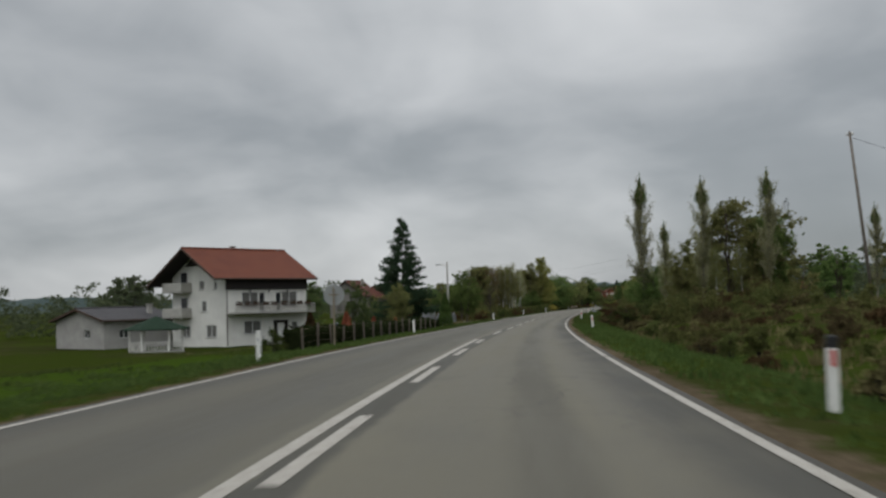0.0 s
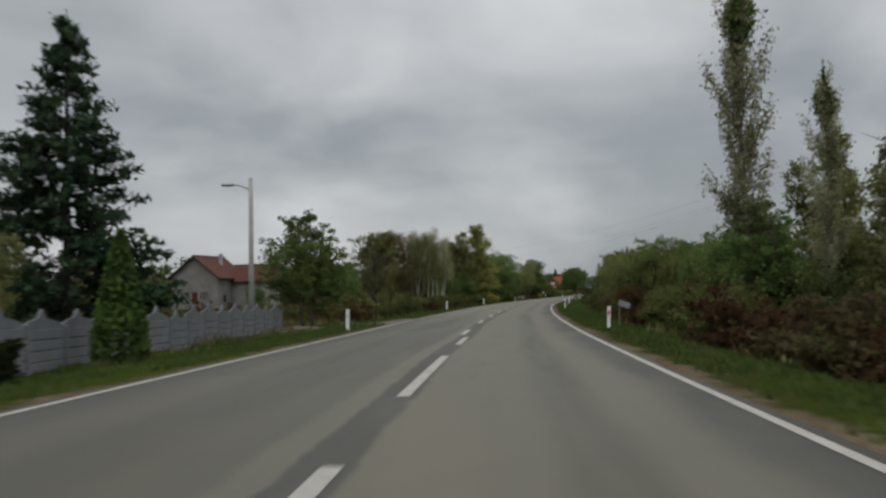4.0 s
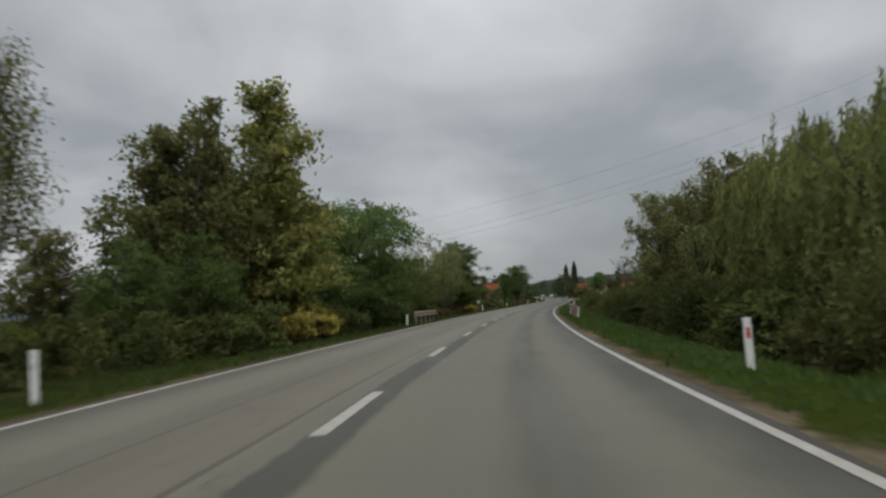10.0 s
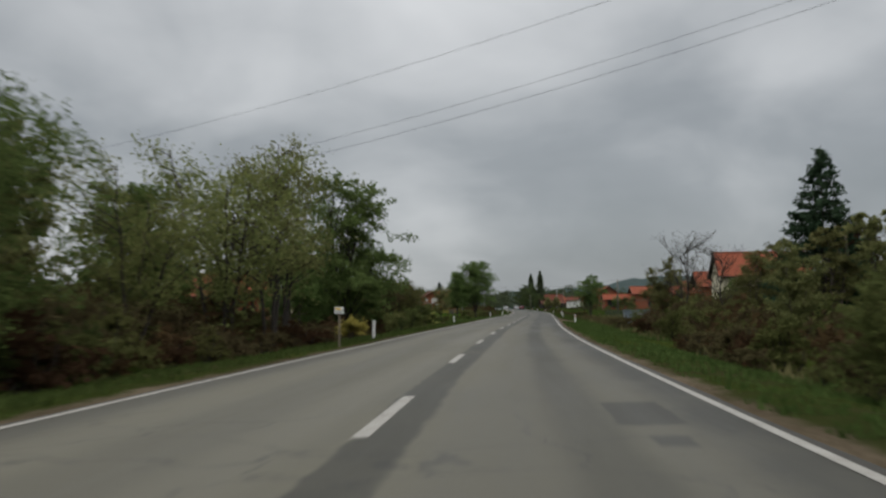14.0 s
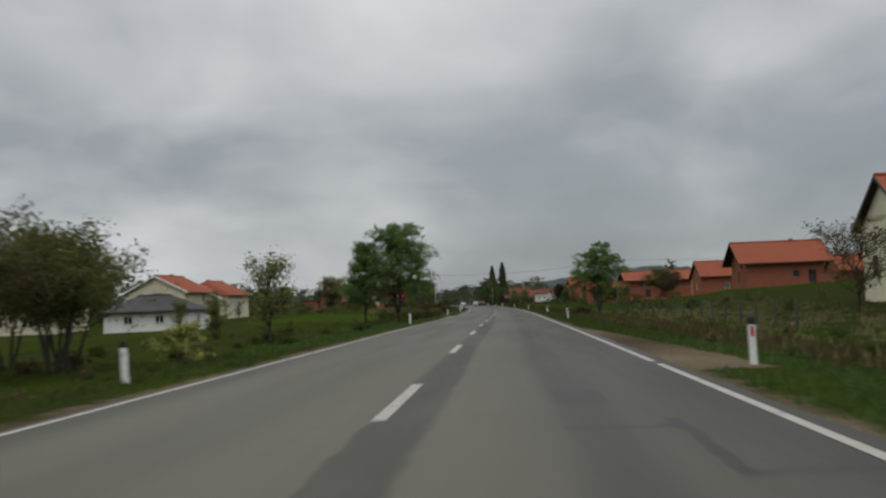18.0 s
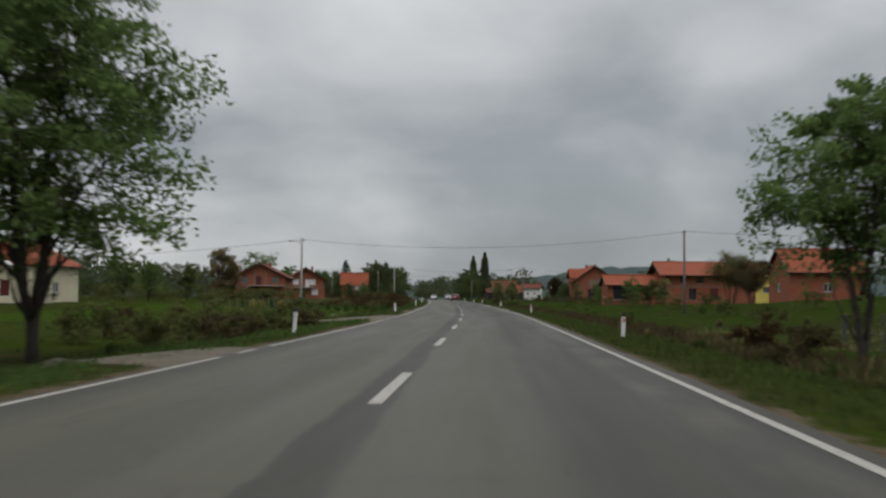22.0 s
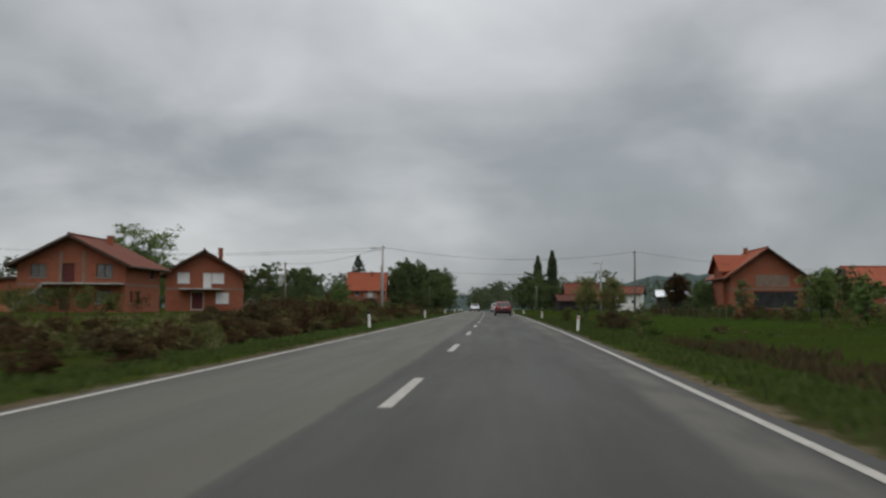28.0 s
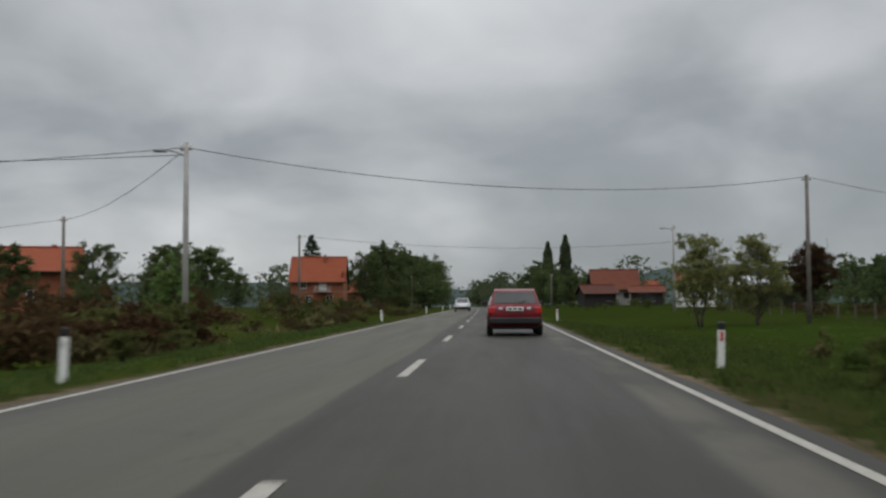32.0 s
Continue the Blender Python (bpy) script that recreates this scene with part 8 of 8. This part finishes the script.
for s, u, hh in ((242, -7.0, 1.5), (246, -7.0, 1.6), (250, -7.5, 1.9), (253.5, -7.9, 1.7), (257, -9.0, 1.6), (261, -10.4, 1.9), (254, -8.4, 1.4), (179, -12, 1.6), (332, -6.9, 1.3)):
    PL.put("sh_yellow", s, u, hh)
for key, s, u, hh in (("sh_lime", 394.2, -9.6, 1.5), ("sh_olive", 466.4, -8.0, 1.0), ("sh_mid", 506, -10.6, 1.5), ("sh_olive", 505, -11.6, 1.2), ("sh_olive", 409.8, -9.4, 1.3), ("sh_mid", 411, -10.6, 1.1), ("sh_olive", 474.4, -8.8, 1.1), ("sh_red", 470, 9.3, 1.2), ("sh_brown", 463, 8.4, 1.3), ("sh_mid", 457, 8.6, 1.2),
                       ("sh_olive", 498.7, 9.4, 1.0), ("sh_mid", 647, 7.2, 1.3), ("sh_brown", 622.5, 8.2, 1.5), ("sh_brown", 625, 9.2, 1.6), ("sh_red", 626, -9.5, 2.1)):
    PL.put(key, s, u, hh)
# planted row of clipped garden bushes that closes the lawn
for k in range(16):
    PL.put("sh_yellow" if k in (11, 13, 14) else "box_bush" if k % 3 else "thuja", 545 + 0.25 * (k % 3), -7.6 - 0.95 * k, 0.75 + 0.25 * (k % 4 == 0) + 0.1 * (k % 3) + 0.02 * k, wide=0.5 if k in (11, 13, 14) else 1.5 if k % 3 == 0 else 0.95)

# ---- tree lines far off ----
rng = np.random.RandomState(23)
woods = {}
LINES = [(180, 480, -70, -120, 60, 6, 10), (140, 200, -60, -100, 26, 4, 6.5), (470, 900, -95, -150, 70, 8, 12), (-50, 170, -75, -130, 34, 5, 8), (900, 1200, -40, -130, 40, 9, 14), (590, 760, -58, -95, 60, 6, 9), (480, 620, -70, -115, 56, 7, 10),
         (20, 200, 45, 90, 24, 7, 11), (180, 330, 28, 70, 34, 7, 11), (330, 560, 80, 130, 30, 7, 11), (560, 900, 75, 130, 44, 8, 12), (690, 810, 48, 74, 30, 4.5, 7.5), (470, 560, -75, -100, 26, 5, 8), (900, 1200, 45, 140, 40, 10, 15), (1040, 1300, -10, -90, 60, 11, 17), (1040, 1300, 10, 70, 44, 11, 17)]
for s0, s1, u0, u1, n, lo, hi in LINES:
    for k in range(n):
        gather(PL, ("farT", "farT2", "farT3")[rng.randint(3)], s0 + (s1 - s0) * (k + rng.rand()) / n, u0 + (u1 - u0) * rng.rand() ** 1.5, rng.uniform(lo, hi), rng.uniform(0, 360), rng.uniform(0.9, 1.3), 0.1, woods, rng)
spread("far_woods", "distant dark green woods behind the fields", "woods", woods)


# ---- wooded hills on the horizon ----
def hill_band(name, centre, radius, a0, a1, height, depth, seed, mat):
    rng = np.random.RandomState(seed)
    n = 260
    v, f = [], []
    for k in range(n + 1):
        a = radians(a0 + (a1 - a0) * k / n)
        h = height(a0 + (a1 - a0) * k / n) * (1 + 0.05 * rng.normal()) + 3.0 * rng.rand()
        for j, (r, z) in enumerate(((0, -0.04), (0.35, 0.45), (0.7, 0.85), (1.0, 1.0), (1.7, 0.3))):
            R = radius + depth * r
            v.append((centre[0] + R * math.sin(a), centre[1] + R * math.cos(a), h * z + rng.normal() * 1.0 * (j > 0)))
    for k in range(n):
        f += [(k * 5 + j, (k + 1) * 5 + j, (k + 1) * 5 + j + 1, k * 5 + j + 1) for j in range(4)]
    return tagged(new(name, mesh_of(name, v, f, mat, None, True)), "dark wooded hills along the horizon", "hills", kind="structure")


# distance haze is painted into the woodland colour as a blue-grey cast
kh = Nodes("hazed_woodland")
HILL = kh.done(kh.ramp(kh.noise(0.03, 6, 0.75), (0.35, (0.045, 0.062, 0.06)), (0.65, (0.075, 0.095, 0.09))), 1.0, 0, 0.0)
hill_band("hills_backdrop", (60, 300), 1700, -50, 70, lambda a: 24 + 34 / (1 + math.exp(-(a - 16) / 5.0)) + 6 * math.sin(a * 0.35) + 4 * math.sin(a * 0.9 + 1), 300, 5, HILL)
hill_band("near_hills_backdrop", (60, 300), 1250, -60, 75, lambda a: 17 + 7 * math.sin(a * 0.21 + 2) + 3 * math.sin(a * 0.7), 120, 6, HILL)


# ---- grass ----
def grass(name, label, s0, s1, u0, u1, n, lo, hi, mat, seed):
    rng = np.random.RandomState(seed)
    tufts = n // 14
    ts, tu, tall = rng.uniform(s0, s1, tufts), u0 + (u1 - u0) * rng.rand(tufts), rng.uniform(0.5, 1.25, tufts)
    pick = rng.randint(0, tufts, n)
    wide = 0.2 if hi < 0.4 else 0.3
    ss, uu = ts[pick] + rng.normal(size=n) * wide, tu[pick] + rng.normal(size=n) * wide
    bay = np.where((ss > 375) & (uu > 0), np.clip((404 - ss) / 26, 0, 1) * 1.5, 0)
    ok = (np.abs(uu) > 4.05 + bay) & (np.abs(uu) < 40)
    if hi < 0.2:
        ok &= ~((uu > -16) & (uu < -4) & (np.abs(ss - 494.5 - 1.25 * (-uu - 4)) < 4.2))
    ss, uu, tall = ss[ok], uu[ok], tall[pick][ok]
    n = len(ss)
    x, y = spots(ss, uu)
    z = land(ss, uu) - 0.02
    p = np.stack([x, y, z], 1)
    h = rng.uniform(lo, hi, n) * tall
    a = rng.uniform(0, 6.28, n)
    side = np.stack([np.cos(a), np.sin(a), 0 * a], 1) * (0.02 + 0.16 * h[:, None])
    lean = np.stack([rng.normal(size=n), rng.normal(size=n), 0 * a], 1) * 0.3 * h[:, None]
    top = p + lean + np.stack([0 * a, 0 * a, h], 1)
    v = np.stack([p - side, p + side, top], 1).reshape(-1, 3)
    return tagged(new(name, mesh_of(name, v, np.arange(3 * n).reshape(-1, 3), mat)), label, "grass", kind="stuff")


for k in range(7):
    s0, s1 = -10 + k * 100, 90 + k * 100
    grass("verge_grass", "short green grass on the road verge", s0, s1, -4.35, -9.5, 26000, 0.03, 0.16, GRASS, 100 + k)
    grass("verge_grass", "short green grass on the road verge", s0, s1, 4.25, 9.5, 26000, 0.03, 0.16, GRASS, 200 + k)
    grass("dry_weeds", "dry brown weeds among the meadow grass", s0, s1, -8, -26, 7000, 0.06, 0.4 if k in (1, 6) else 0.18, DRYGRASS if k in (1, 6) else GRASS, 300 + k)
    grass("dry_weeds", "dry brown weeds among the meadow grass", s0, s1, 8, 26, 6000 if k < 4 else 10000, 0.1 if k < 5 else 0.05, 0.5 if k < 4 else 0.34 if k < 5 else 0.16, DRYGRASS if k < 5 else GRASS, 400 + k)
grass("ditch_reeds", "brown withered reeds and weeds along the ditch", 374, 478, 7.8, 10.2, 9000, 0.1, 0.42, LEAF_BROWN, 501)
grass("ditch_reeds", "brown withered reeds and weeds along the ditch", 478, 600, 7.8, 10.4, 9000, 0.1, 0.4, LEAF_BROWN, 502)
